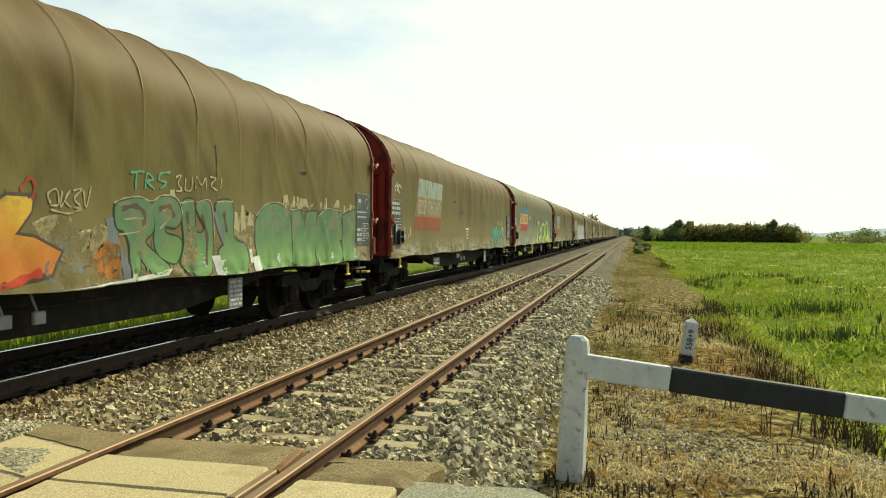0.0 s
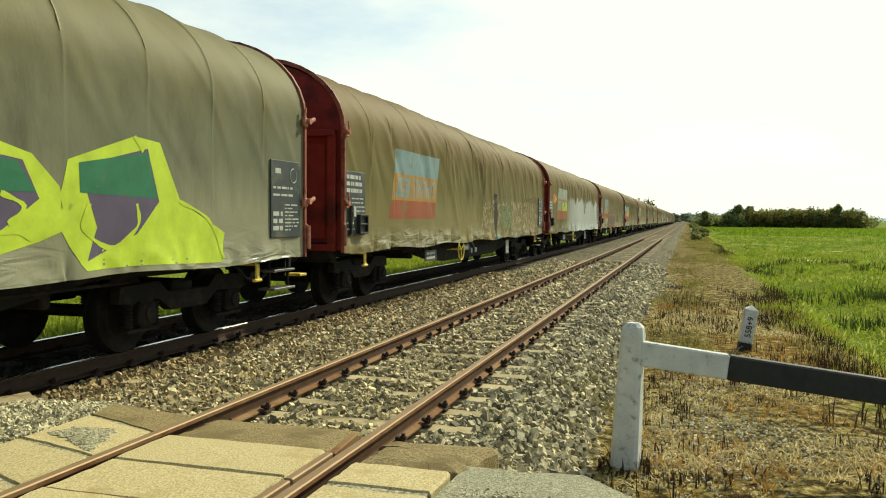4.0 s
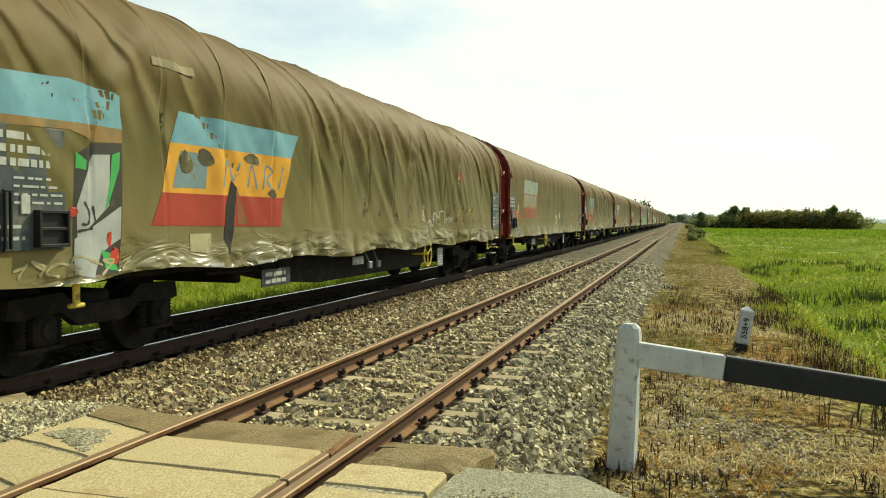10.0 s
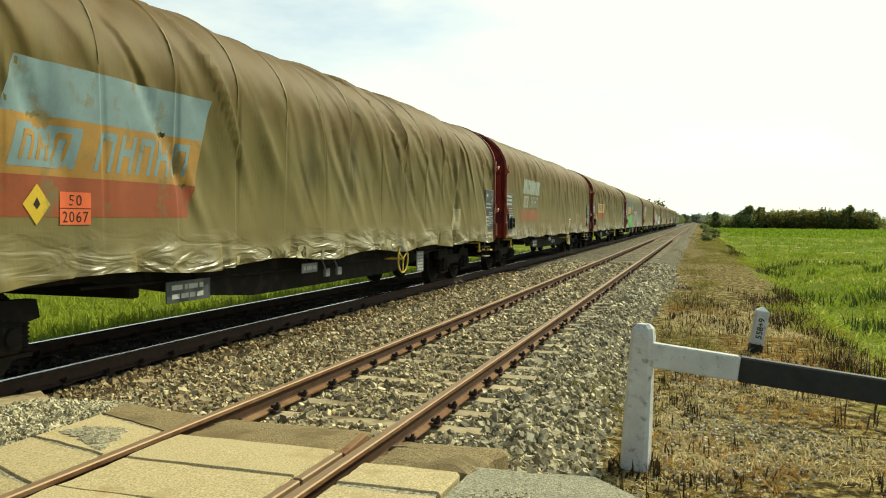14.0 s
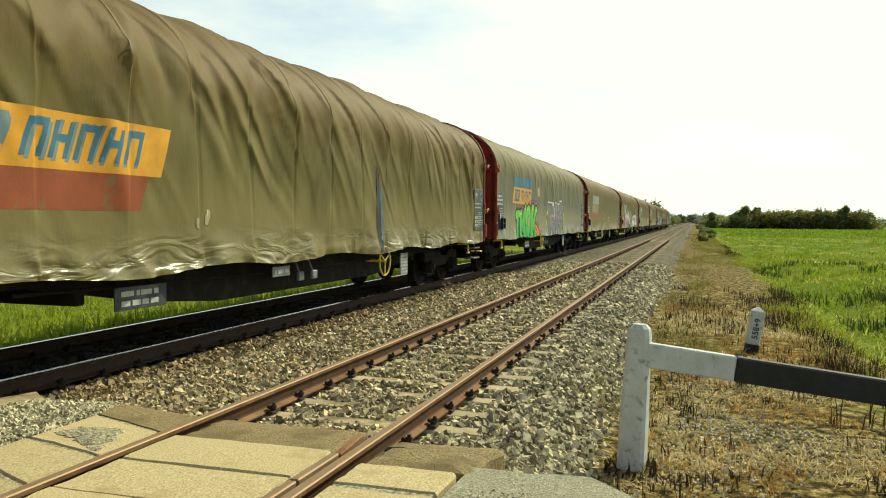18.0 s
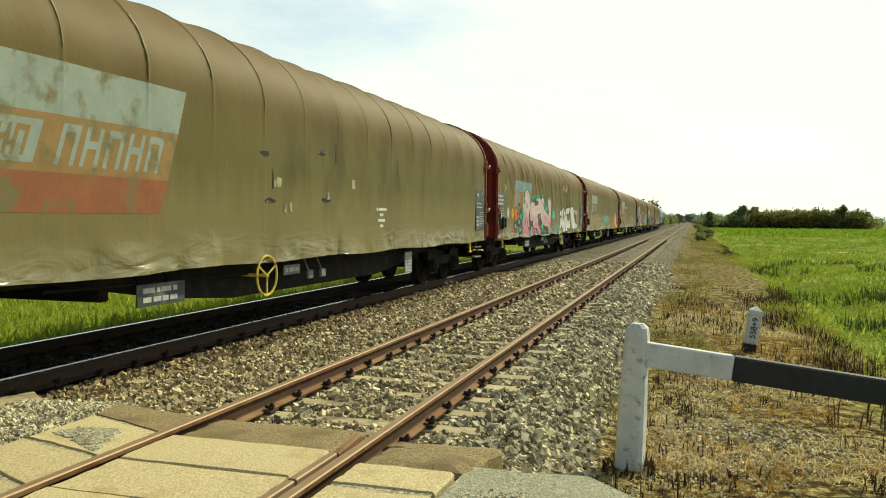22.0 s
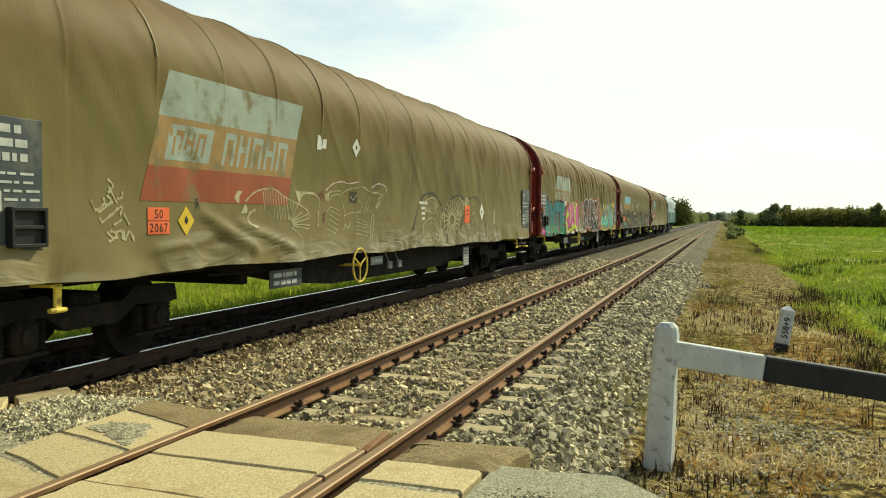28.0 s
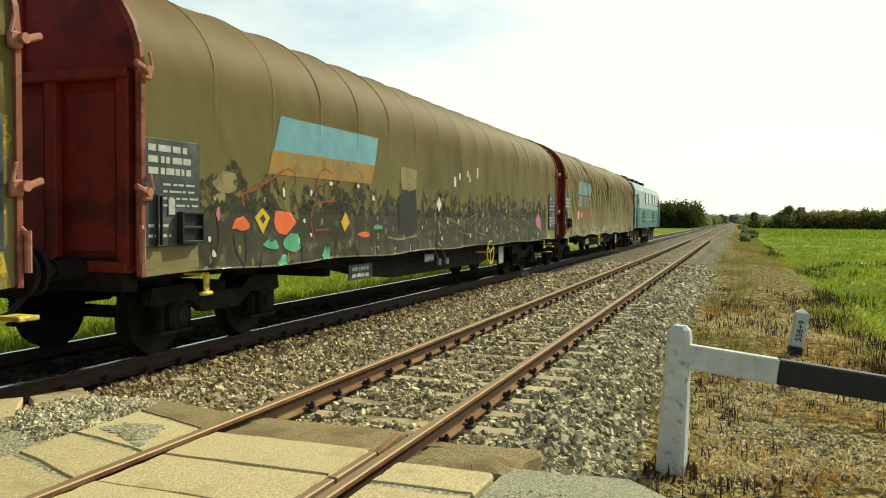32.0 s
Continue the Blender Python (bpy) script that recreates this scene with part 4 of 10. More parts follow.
    bp = node(tree, "ShaderNodeBump", Distance=0.13 * creases)
    upper = tree.nodes.new("ShaderNodeMapRange")
    upper.inputs["From Min"].default_value, upper.inputs["From Max"].default_value = 1.4, 2.6
    upper.inputs["To Min"].default_value, upper.inputs["To Max"].default_value = 0.1, min(1.0, 0.2 + creases * 0.8)
    link(split.outputs["Z"], upper.inputs["Value"])
    link(upper.outputs["Result"], bp.inputs["Strength"])
    link(ridge.outputs["Fac"], bp.inputs["Height"])
    link(b.inputs["Normal"].links[0].from_socket, bp.inputs["Normal"])
    # taut folds drawn along the hem
    pull = tree.nodes.new("ShaderNodeMapping")
    pull.inputs["Rotation"].default_value = (0.22, 0, 0)
    pull.inputs["Scale"].default_value = (1.0, 0.8, 3.0)
    link(at.outputs["Object"], pull.inputs["Vector"])
    link(far.outputs[0], pull.inputs["Location"])
    taut = node(tree, "ShaderNodeTexNoise", Scale=1.5, Detail=2.6, Roughness=0.5, Distortion=1.4)
    link(pull.outputs["Vector"], taut.inputs["Vector"])
    near_hem = tree.nodes.new("ShaderNodeMapRange")
    near_hem.inputs["From Min"].default_value, near_hem.inputs["From Max"].default_value = 1.5, 1.0
    near_hem.inputs["To Max"].default_value = 1.0
    link(split.outputs["Z"], near_hem.inputs["Value"])
    here = node(tree, "ShaderNodeTexNoise", Scale=0.7, Detail=2.0)
    link(pull.outputs["Vector"], here.inputs["Vector"])
    some = tree.nodes.new("ShaderNodeMapRange")
    some.inputs["From Min"].default_value, some.inputs["From Max"].default_value = 0.36, 0.56
    link(here.outputs["Fac"], some.inputs["Value"])
    gain = tree.nodes.new("ShaderNodeMath")
    gain.operation = "MULTIPLY"
    link(near_hem.outputs["Result"], gain.inputs[0])
    link(some.outputs["Result"], gain.inputs[1])
    for socket, dull, shiny in (("Specular IOR Level", 0.14, 0.75), ("Roughness", 0.64, 0.32)):
        sheen = tree.nodes.new("ShaderNodeMapRange")
        sheen.inputs["To Min"].default_value, sheen.inputs["To Max"].default_value = dull, shiny
        link(gain.outputs[0], sheen.inputs["Value"])
        link(sheen.outputs["Result"], b.inputs[socket])
    bp2 = node(tree, "ShaderNodeBump", Distance=0.04 + 0.05 * creases)
    link(gain.outputs[0], bp2.inputs["Strength"])
    link(taut.outputs["Fac"], bp2.inputs["Height"])
    link(bp.outputs["Normal"], bp2.inputs["Normal"])
    link(bp2.outputs["Normal"], b.inputs["Normal"])
    return m


# fourth colour: paler hem painted for its highlights; on silver, the worn half
TINTS = {
    "olive": ((0.112, 0.092, 0.027), (0.154, 0.126, 0.041), (0.125, 0.072, 0.015), (0.235, 0.195, 0.085)),
    "brown": ((0.116, 0.094, 0.027), (0.162, 0.130, 0.040), (0.125, 0.069, 0.015), (0.225, 0.18, 0.085)),
    "grey": ((0.118, 0.120, 0.075), (0.165, 0.165, 0.107), (0.15, 0.125, 0.05), (0.32, 0.30, 0.2)),
    "silver": ((0.107, 0.088, 0.022), (0.150, 0.121, 0.034), (0.135, 0.082, 0.025), (0.40, 0.41, 0.385), (-1.95, -1.75, 0.92), 1.3, 5.0, 0.55)}
TARPS = {}


def tarp(tint, wrinkle):
    level = {0.3: 0.08, 0.7: 0.45, 1.2: 1.2}[min((0.3, 0.7, 1.2), key=lambda v: abs(v - wrinkle))]
    if (tint, level) not in TARPS:
        TARPS[tint, level] = tarp_paint(tint + "_canvas", *TINTS[tint], creases=level)
    return TARPS[tint, level]


def arc_table():
    k = np.linspace(0, math.pi / 2, 200)
    x, z = HALF * np.cos(k), SHOULDER + CROWN * np.sin(k)
    return np.concatenate([[0], np.cumsum(np.hypot(np.diff(x), np.diff(z)))]), x, z


ARC, ARC_X, ARC_Z = arc_table()
SIDE = SHOULDER - HEM
GIRTH = SIDE + ARC[-1]


def skin_lines():
    ys = [0.0, BODY]
    for k in range(17):
        ys += [BOW * k + o for o in (-0.06, -0.03, -0.014, 0, 0.014, 0.035, 0.07)] + list(BOW * k + np.linspace(0.12, BOW - 0.12, 15))
    av = np.concatenate([np.linspace(0, 0.65, 15), np.linspace(0.76, SIDE, 13), np.linspace(SIDE + 0.12, GIRTH, 15), GIRTH + np.linspace(0.3, GIRTH, 7)])
    return np.unique(np.clip(np.round(ys, 4), 0, BODY)), av


BOW = 1.203
SKIN_Y, SKIN_A = skin_lines()


class Canvas:
    """The stretched cover of one wagon: where its skin lies y metres along and a metres up from the hem."""

    def __init__(self, seed, wrinkle, folds=()):
        rng = np.random.default_rng(seed)
        self.bow = BOW
        n = 60
        self.at = rng.uniform(-1, BODY + 1, n)
        self.slant = rng.normal(-0.6, 0.35, n)
        self.width = rng.uniform(0.08, 0.16, n)
        self.height = rng.normal(0, 1, n) * 0.024 * min(wrinkle, 1.1) ** 1.8
        self.low = rng.uniform(0.4, 2.2, n)
        self.tall = rng.uniform(0.5, 1.8, n)
        self.hem = [(rng.uniform(0.9, 6.0), rng.uniform(0, 6.3), rng.uniform(0.004, 0.012)) for _ in range(7)]
        self.soft = [(rng.uniform(0.3, 1.6), rng.uniform(0.4, 2.2), rng.uniform(0, 6.3), rng.uniform(0.003, 0.009)) for _ in range(6)]
        self.wrinkle = wrinkle
        # swags that hang from the bows at the shoulder
        k = rng.integers(0, 17, 70)
        way = rng.choice([-1, 1], 70)
        self.at = np.concatenate([self.at, k * self.bow + way * rng.uniform(0.0, 0.2, 70)])
        self.slant = np.concatenate([self.slant, -way * rng.uniform(0.25, 0.9, 70)])
        self.width = np.concatenate([self.width, rng.uniform(0.06, 0.15, 70)])
        self.height = np.concatenate([self.height, rng.normal(0, 1, 70) * 0.016 * wrinkle ** 1.5])
        low = rng.uniform(1.2, 2.3, 70)
        self.low = np.concatenate([self.low, low])
        self.tall = np.concatenate([self.tall, rng.uniform(0.8, 1.7, 70)])
        self.drape = rng.uniform(0.2, 1.0, 40) * wrinkle
        self.drape_at = rng.uniform(0, 6.3, 40)
        self.crumple = [(rng.uniform(5, 17), rng.uniform(-6, 6), rng.uniform(0, 6.3), rng.uniform(0.3, 1.1), rng.uniform(0, 6.3)) for _ in range(6)]
        self.ridge = rng.uniform(0.35, 1.0, 40)
        self.ties = np.cumsum(rng.uniform(0.8, 1.8, 26))
        self.folds = folds

    def bulge(self, y, a):
        roof = smooth_step(SIDE - 0.7, SIDE + 0.5, a)
        k = y / self.bow
        d = -0.020 * np.sin(np.pi * k) ** 2 * roof - 0.007 * np.sin(np.pi * k) ** 2 * self.wrinkle
        off = (k - np.round(k)) * self.bow
        d += 0.017 * np.exp(-(off / 0.020) ** 2) * (0.06 + 0.94 * roof) * self.ridge[np.clip(np.round(k).astype(int), 0, 39)]
        d -= 0.022 * min(self.wrinkle, 1.1) ** 1.5 * np.exp(-((off - 0.035) / 0.022) ** 2) * np.exp(-((a - 1.5) / 0.75) ** 2) * self.drape[np.clip(np.round(k).astype(int), 0, 39)]
        for p, s, w, h, lo, tall in zip(self.at, self.slant, self.width, self.height, self.low, self.tall):
            d += h * np.exp(-((y - p - s * (a - lo)) / w) ** 2) * np.exp(-((a - lo - tall / 2) / (tall * 0.6)) ** 2)
        # curved folds that hang between two bows
        u = k - np.floor(k)
        n = np.clip(np.floor(k).astype(int), 0, 39)
        hang = a + 0.55 * (1 - (2 * u - 1) ** 2)
        d += 0.011 * self.drape[n] * np.sin(21 * hang + self.drape_at[n]) * np.sin(np.pi * u) * np.exp(-((a - SIDE - 0.15) / 0.55) ** 2)
        skirt = np.clip(1 - a / 0.42, 0, 1)
        for f, p, h in self.hem:
            d += h * (0.5 + self.wrinkle) * skirt * np.sin(f * y + p)
        for f, g, p, q, r in self.crumple:
            d += 0.010 * (0.4 + 0.8 * self.wrinkle) * skirt * np.sin(f * y + g * a + p) * np.clip(np.sin(q * y + r), 0, 1)
        d += 0.03 * skirt ** 2
        # the hem is tied down at points, pinched there and puffed out between them
        gather, firm = np.clip(1 - a / 0.36, 0, 1), min(1.1, 0.25 + 0.9 * self.wrinkle)
        t = self.ties[np.abs(y[..., None] - self.ties).argmin(-1)]
        e = y - t
        d -= 0.04 * firm * gather * np.exp(-(e / 0.07) ** 2)
        d += 0.022 * firm * np.exp(-((a - 0.11 - 0.10 * np.sin(2.1 * t)) / 0.07) ** 2) * (1 - np.exp(-(e / 0.22) ** 2)) * (0.55 + 0.45 * np.sin(5.0 * t))
        d += 0.016 * firm * gather * np.sin(8 * np.arctan2(e, a + 0.06) + 3 * t) * np.exp(-(e / 0.42) ** 2)
        for y0, a0, long, slope, h in self.folds:
            d += h * np.exp(-((a - a0 - slope * (y - y0)) / 0.05) ** 2) * smooth_step(y0, y0 + 0.25, y) * (1 - smooth_step(y0 + long - 0.3, y0 + long, y))
        for f, g, p, h in self.soft:
            d += h * (0.4 + self.wrinkle) * np.sin(f * y + g * a + p)
        edge = np.minimum(y, BODY - y)
        return d * smooth_step(-0.05, 0.35, edge)

    def place(self, y, a, lift=0.0):
        """World of the wagon: points on its right-hand side; a past GIRTH runs down the other side."""
        y, a = np.broadcast_arrays(np.asarray(y, float), np.asarray(a, float))
        other = a > GIRTH
        b = np.where(other, 2 * GIRTH - a, a)
        d = self.bulge(y, b) + lift
        up = np.clip(b - SIDE, 0, ARC[-1])
        x = np.where(b < SIDE, HALF, np.interp(up, ARC, ARC_X))
        z = np.where(b < SIDE, HEM + b, np.interp(up, ARC, ARC_Z))
        nx = np.where(b < SIDE, 1.0, x / HALF ** 2)
        nz = np.where(b < SIDE, 0.0, (z - SHOULDER) / CROWN ** 2)
        n = np.hypot(nx, nz)
        x, z = x + d * nx / n, z + d * nz / n
        # the hem hangs unevenly
        z = z + np.where(b < 0.3, (1 - b / 0.3) * 0.022 * np.sin(1.9 * y + self.hem[0][1]) * (0.4 + self.wrinkle), 0)
        return np.stack([np.where(other, -x, x), y, z], -1)

    def skin(self, material):
        ys, av = SKIN_Y, SKIN_A
        Y, A = np.meshgrid(ys, av)
        V = self.place(Y, A).reshape(-1, 3)
        n = len(ys)
        i = np.arange(len(av) - 1)[:, None] * n + np.arange(n - 1)[None, :]
        F = np.stack([i, i + 1, i + 1 + n, i + n], -1).reshape(-1, 4)
        return arrays_mesh("cover", V, F, material, True)


def arch(half, foot, top_gap=0.0, steps=18):
    """The outline of an end wall, from the right foot over the crown to the left foot."""
    pts = [(half, foot), (half, SHOULDER)]
    for i in range(1, steps):
        k = math.pi * i / steps
        pts.append((half * math.cos(k), SHOULDER + (CROWN - top_gap) * math.sin(k)))
    return pts + [(-half, SHOULDER), (-half, foot)]


def wheelset_mesh():
    bm = bmesh.new()
    for s in (-1, 1):
        x = s * 0.7535
        rod(bm, (x - 0.065, 0, 0), (x + 0.065, 0, 0), 0.455, 28)
        rod(bm, (x - s * 0.065, 0, 0), (x - s * 0.095, 0, 0), 0.485, 28)
        rod(bm, (x + s * 0.066, 0, 0), (x + s * 0.085, 0, 0), 0.36, 24, 0.30)
        rod(bm, (x + s * 0.07, 0, 0), (x + s * 0.13, 0, 0), 0.13, 14)
    rod(bm, (-1.05, 0, 0), (1.05, 0, 0), 0.075, 10)
    for k in range(4):
        c, s = math.cos(k * math.pi / 2), math.sin(k * math.pi / 2)
        box(bm, (0.845, 0.24 * c, 0.24 * s), (0.012, 0.05, 0.05), 0, Matrix.Rotation(k * math.pi / 2, 4, "X"))
    return mesh_of("wheelset", bm, GRIME_SHADE)


WHEELSET = wheelset_mesh()


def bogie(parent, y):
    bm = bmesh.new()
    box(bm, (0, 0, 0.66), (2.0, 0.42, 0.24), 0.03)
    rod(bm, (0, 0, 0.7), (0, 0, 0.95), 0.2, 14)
    b = part("bogie", bm, GRIME_SHADE, parent, "black four-wheeled bogie")
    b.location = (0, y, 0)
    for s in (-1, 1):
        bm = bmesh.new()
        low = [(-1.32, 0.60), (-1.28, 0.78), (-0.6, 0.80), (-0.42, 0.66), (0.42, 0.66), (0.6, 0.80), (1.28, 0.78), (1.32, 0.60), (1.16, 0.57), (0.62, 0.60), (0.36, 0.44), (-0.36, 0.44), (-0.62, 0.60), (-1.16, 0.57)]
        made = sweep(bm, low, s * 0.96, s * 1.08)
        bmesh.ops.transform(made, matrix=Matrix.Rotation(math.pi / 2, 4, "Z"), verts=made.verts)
        part("side_frame", bm, GRIME_SHADE, b)
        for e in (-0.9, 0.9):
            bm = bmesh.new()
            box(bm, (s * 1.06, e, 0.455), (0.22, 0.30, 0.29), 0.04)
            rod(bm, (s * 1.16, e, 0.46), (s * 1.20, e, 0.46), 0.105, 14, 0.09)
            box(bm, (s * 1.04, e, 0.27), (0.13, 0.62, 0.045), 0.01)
            part("axle_box", bm, GRIME_SHADE, b)
            for d in (-0.235, 0.235):
                bm = bmesh.new()
                rings = []
                for i in range(15):
                    r = 0.074 if i % 2 else 0.052
                    rings.append([bm.verts.new((s * 1.04 + r * math.cos(q * math.pi / 5), e + d + r * math.sin(q * math.pi / 5), 0.30 + 0.02 * i)) for q in range(10)])
                for lo, hi in zip(rings[:-1], rings[1:]):
                    for q in range(10):
                        bm.faces.new((lo[q], lo[(q + 1) % 10], hi[(q + 1) % 10], hi[q]))
                bmesh.ops.recalc_face_normals(bm, faces=bm.faces[:])
                part("spring", bm, GRIME_SHADE, b)
    for e in (-0.9, 0.9):
        w = new("wheelset", WHEELSET)
        w.parent = b
        w.location = (0, e, 0.455)
    return b


def latch(parent, y, z, way, size=1.0):
    """A cast catch at the cover's edge: a hooked lever on a pivot plate."""
    bm = bmesh.new()
    x = HALF + 0.04
    box(bm, (x, y - way * 0.05, z), (0.07, 0.16, 0.17), 0.02)
    rod(bm, (x - 0.03, y, z + 0.02), (x + 0.10, y, z + 0.02), 0.055, 12)
    box(bm, (x + 0.06, y + way * 0.12, z + 0.05), (0.07, 0.22, 0.075), 0.02, Matrix.Rotation(way * 0.35, 4, "X"))
    box(bm, (x + 0.03, y - way * 0.10, z + 0.15), (0.035, 0.05, 0.22), 0.012, Matrix.Rotation(-way * 0.25, 4, "X"))
    bmesh.ops.scale(bm, vec=(0.8, 0.8, 0.8), space=Matrix.Translation((-x, -y, -z)), verts=bm.verts[:])
    part("latch", bm, SALMON, parent, "faded red cast latch")


def end_wall(parent, y, way):
    """way: +1 for the wall that looks along +y."""
    bm = bmesh.new()
    sweep(bm, arch(HALF - 0.07, 1.02, 0.05), y - 0.03, y + 0.03)
    wall = part("end_wall", bm, RED, parent, "dark red steel end wall")
    out = y + way * 0.03
    for x in (-1.36, -0.46, 0.46, 1.36):
        bm = bmesh.new()
        box(bm, (x, out + way * 0.05, 2.0), (0.15, 0.10, 1.95), 0.015)
        part("end_post", bm, RED, wall)
    for z in (1.06, 2.96):
        bm = bmesh.new()
        box(bm, (0, out + way * 0.065, z), (2.86, 0.13, 0.11), 0.015)
        part("end_beam", bm, RED, wall)
    for x in (-0.9, 0.0, 0.9):
        part("end_panel", box(bmesh.new(), (x, out + way * 0.012, 2.0), (0.62, 0.024, 1.6), 0.01), RED, wall)
    part("end_rib", box(bmesh.new(), (0, out + way * 0.02, 3.45), (0.09, 0.04, 0.85), 0.01), RED, wall)


def end_hoop(parent, y):
    bm = bmesh.new()
    outer, inner = arch(HALF + 0.035, 0.98, -0.035), arch(HALF - 0.03, 0.98, 0.03)
    rings = []
    for dy in (-0.028, 0.028):
        rings.append(([bm.verts.new((x, y + dy, z)) for x, z in outer], [bm.verts.new((x, y + dy, z)) for x, z in inner]))
    (o0, i0), (o1, i1) = rings
    for k in range(len(outer) - 1):
        for quad in ((o0[k], o0[k + 1], o1[k + 1], o1[k]), (i0[k], i1[k], i1[k + 1], i0[k + 1]), (o0[k], i0[k], i0[k + 1], o0[k + 1]), (o1[k], o1[k + 1], i1[k + 1], i1[k])):
            bm.faces.new(quad)
    bmesh.ops.recalc_face_normals(bm, faces=bm.faces[:])
    part("end_hoop", bm, HOOP, parent, "faded red hoop round the end of the cover")


def bars(bm, x, y0, y1, z0, z1, rows, seed, thick=0.45, gaps=True):
    """Rows of unreadable lettering as plain raised bars on a panel in the plane x."""
    rng = random.Random(seed)
    step = (z1 - z0) / rows
    for r in range(rows):
        z = z1 - step * (r + 0.5)
        y = y0
        while y < y1 - 0.03:
            w = min(rng.uniform(0.04, 0.2), y1 - y)
            box(bm, (x, y + w / 2, z), (0.004, w, step * thick))
            y += w + rng.uniform(0.018, 0.05)
            if gaps and rng.random() < 0.12:
                break
    return bm


def wagon_base():
    """All of a wagon but its cover and what is painted on it."""
    w = thing("covered_wagon", "bogie freight wagon with a canvas cover", "freight wagon", "covered wagons of the train")
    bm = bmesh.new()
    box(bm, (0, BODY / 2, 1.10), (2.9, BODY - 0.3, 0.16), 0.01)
    part("floor", bm, GRIME_SHADE, w)
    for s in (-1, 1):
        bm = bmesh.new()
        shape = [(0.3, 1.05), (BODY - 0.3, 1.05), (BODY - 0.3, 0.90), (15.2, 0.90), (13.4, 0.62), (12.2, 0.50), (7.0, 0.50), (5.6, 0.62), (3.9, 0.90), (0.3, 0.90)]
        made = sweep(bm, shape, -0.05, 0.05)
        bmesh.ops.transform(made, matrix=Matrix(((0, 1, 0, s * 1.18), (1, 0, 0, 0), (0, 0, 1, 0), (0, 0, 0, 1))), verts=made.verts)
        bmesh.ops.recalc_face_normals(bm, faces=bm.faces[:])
        part("side_sill", bm, GRIME_SHADE, w, "black fish-bellied side sill")
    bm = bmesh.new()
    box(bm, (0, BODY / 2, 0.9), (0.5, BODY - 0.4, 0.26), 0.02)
    part("centre_sill", bm, GRIME_SHADE, w)
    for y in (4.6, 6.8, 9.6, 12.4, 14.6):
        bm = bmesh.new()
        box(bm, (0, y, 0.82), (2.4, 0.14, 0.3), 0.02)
        part("cross_bearer", bm, GRIME_SHADE, w)
    for y in (2.05, BODY - 2.15):
        bogie(w, y)
    for way, y in ((-1, 0.0), (1, BODY)):
        end_wall(w, y - way * 0.12, way)
        end_hoop(w, y)
        bm = bmesh.new()
        box(bm, (0, y - way * 0.1, 0.98), (2.75, 0.22, 0.34), 0.02)
        beam = part("headstock", bm, GRIME_SHADE, w)
        for s in (-1, 1):
            bm = bmesh.new()
            rod(bm, (s * 0.875, y, 1.04), (s * 0.875, y + way * 0.42, 1.04), 0.10, 14)
            rod(bm, (s * 0.875, y + way * 0.42, 1.04), (s * 0.875, y + way * 0.64, 1.04), 0.075, 12)
            rod(bm, (s * 0.875, y + way * 0.64, 1.04), (s * 0.875, y + way * 0.69, 1.04), 0.235, 20)
            part("buffer", bm, GRIME_SHADE, w)
        bm = bmesh.new()
        pipe(bm, [(0, y, 1.0), (0, y + way * 0.36, 0.99), (0.0, y + way * 0.45, 1.06), (0, y + way * 0.40, 1.12)], 0.045, 8)
        part("coupling_hook", bm, GRIME_SHADE, w)
        bm = bmesh.new()
        pipe(bm, [(0.32, y, 0.9), (0.34, y + way * 0.2, 0.78), (0.36, y + way * 0.42, 0.60), (0.36, y + way * 0.6, 0.56), (0.34, y + way * 0.69, 0.66)], 0.03, 7)
        part("brake_hose", bm, BOX_BLACK, w)
        for z in (2.95, 1.78):
            latch(w, y, z, way)
        bm = bmesh.new()
        rod(bm, (HALF + 0.06, y + way * 0.05, 1.10), (HALF + 0.06, y + way * 0.05, 1.44), 0.03, 8)
        rod(bm, (HALF + 0.06, y + way * 0.05, 1.40), (HALF - 0.02, y - way * 0.02, 1.52), 0.024, 8)
        part("lever", bm, SALMON, w)
    # yellow rope hooks by the bogies
    for y in (1.16, 18.05):
        bm = bmesh.new()
        box(bm, (1.36, y, 0.93), (0.26, 0.13, 0.035), 0.008)
        box(bm, (1.49, y, 0.82), (0.035, 0.085, 0.22), 0.01)
        box(bm, (1.49, y, 0.715), (0.06, 0.20, 0.045), 0.015)
        part("rope_hook", bm, YELLOW, w, "yellow rope hook")
    # steps and hand rail at the far corner
    for z in (0.81, 0.55):
        bm = bmesh.new()
        box(bm, (1.40, 18.77, z), (0.26, 0.62, 0.035), 0.006)
        part("step", bm, STEEL, w, "grey worn steel step")
    for y in (18.50, 19.05):
        part("step_hanger", rod(bmesh.new(), (1.42, y, 1.02), (1.42, y, 0.54), 0.022, 8), GRIME_SHADE, w)
    bm = bmesh.new()
    box(bm, (1.34, BODY + 0.22, 0.70), (0.26, 0.22, 0.04), 0.008)
    part("corner_step", bm, YELLOW, w, "yellow corner step")
    bm = bmesh.new()
    pipe(bm, [(1.32, BODY + 0.03, 1.5), (1.36, BODY + 0.16, 1.54), (1.36, BODY + 0.16, 2.2), (1.32, BODY + 0.03, 2.24)], 0.016, 7)
    part("grab_rail", bm, YELLOW, w, "yellow grab rail")
    # hand wheel
    bm = bmesh.new()
    ring = [(1.60, 7.26 + 0.265 * math.cos(k * math.pi / 10), 0.79 + 0.265 * math.sin(k * math.pi / 10)) for k in range(21)]
    pipe(bm, ring, 0.016, 6)
    for k in range(3):
        a = 0.5 + k * 2.094
        rod(bm, (1.60, 7.26, 0.79), (1.60, 7.26 + 0.255 * math.cos(a), 0.79 + 0.255 * math.sin(a)), 0.013, 6)
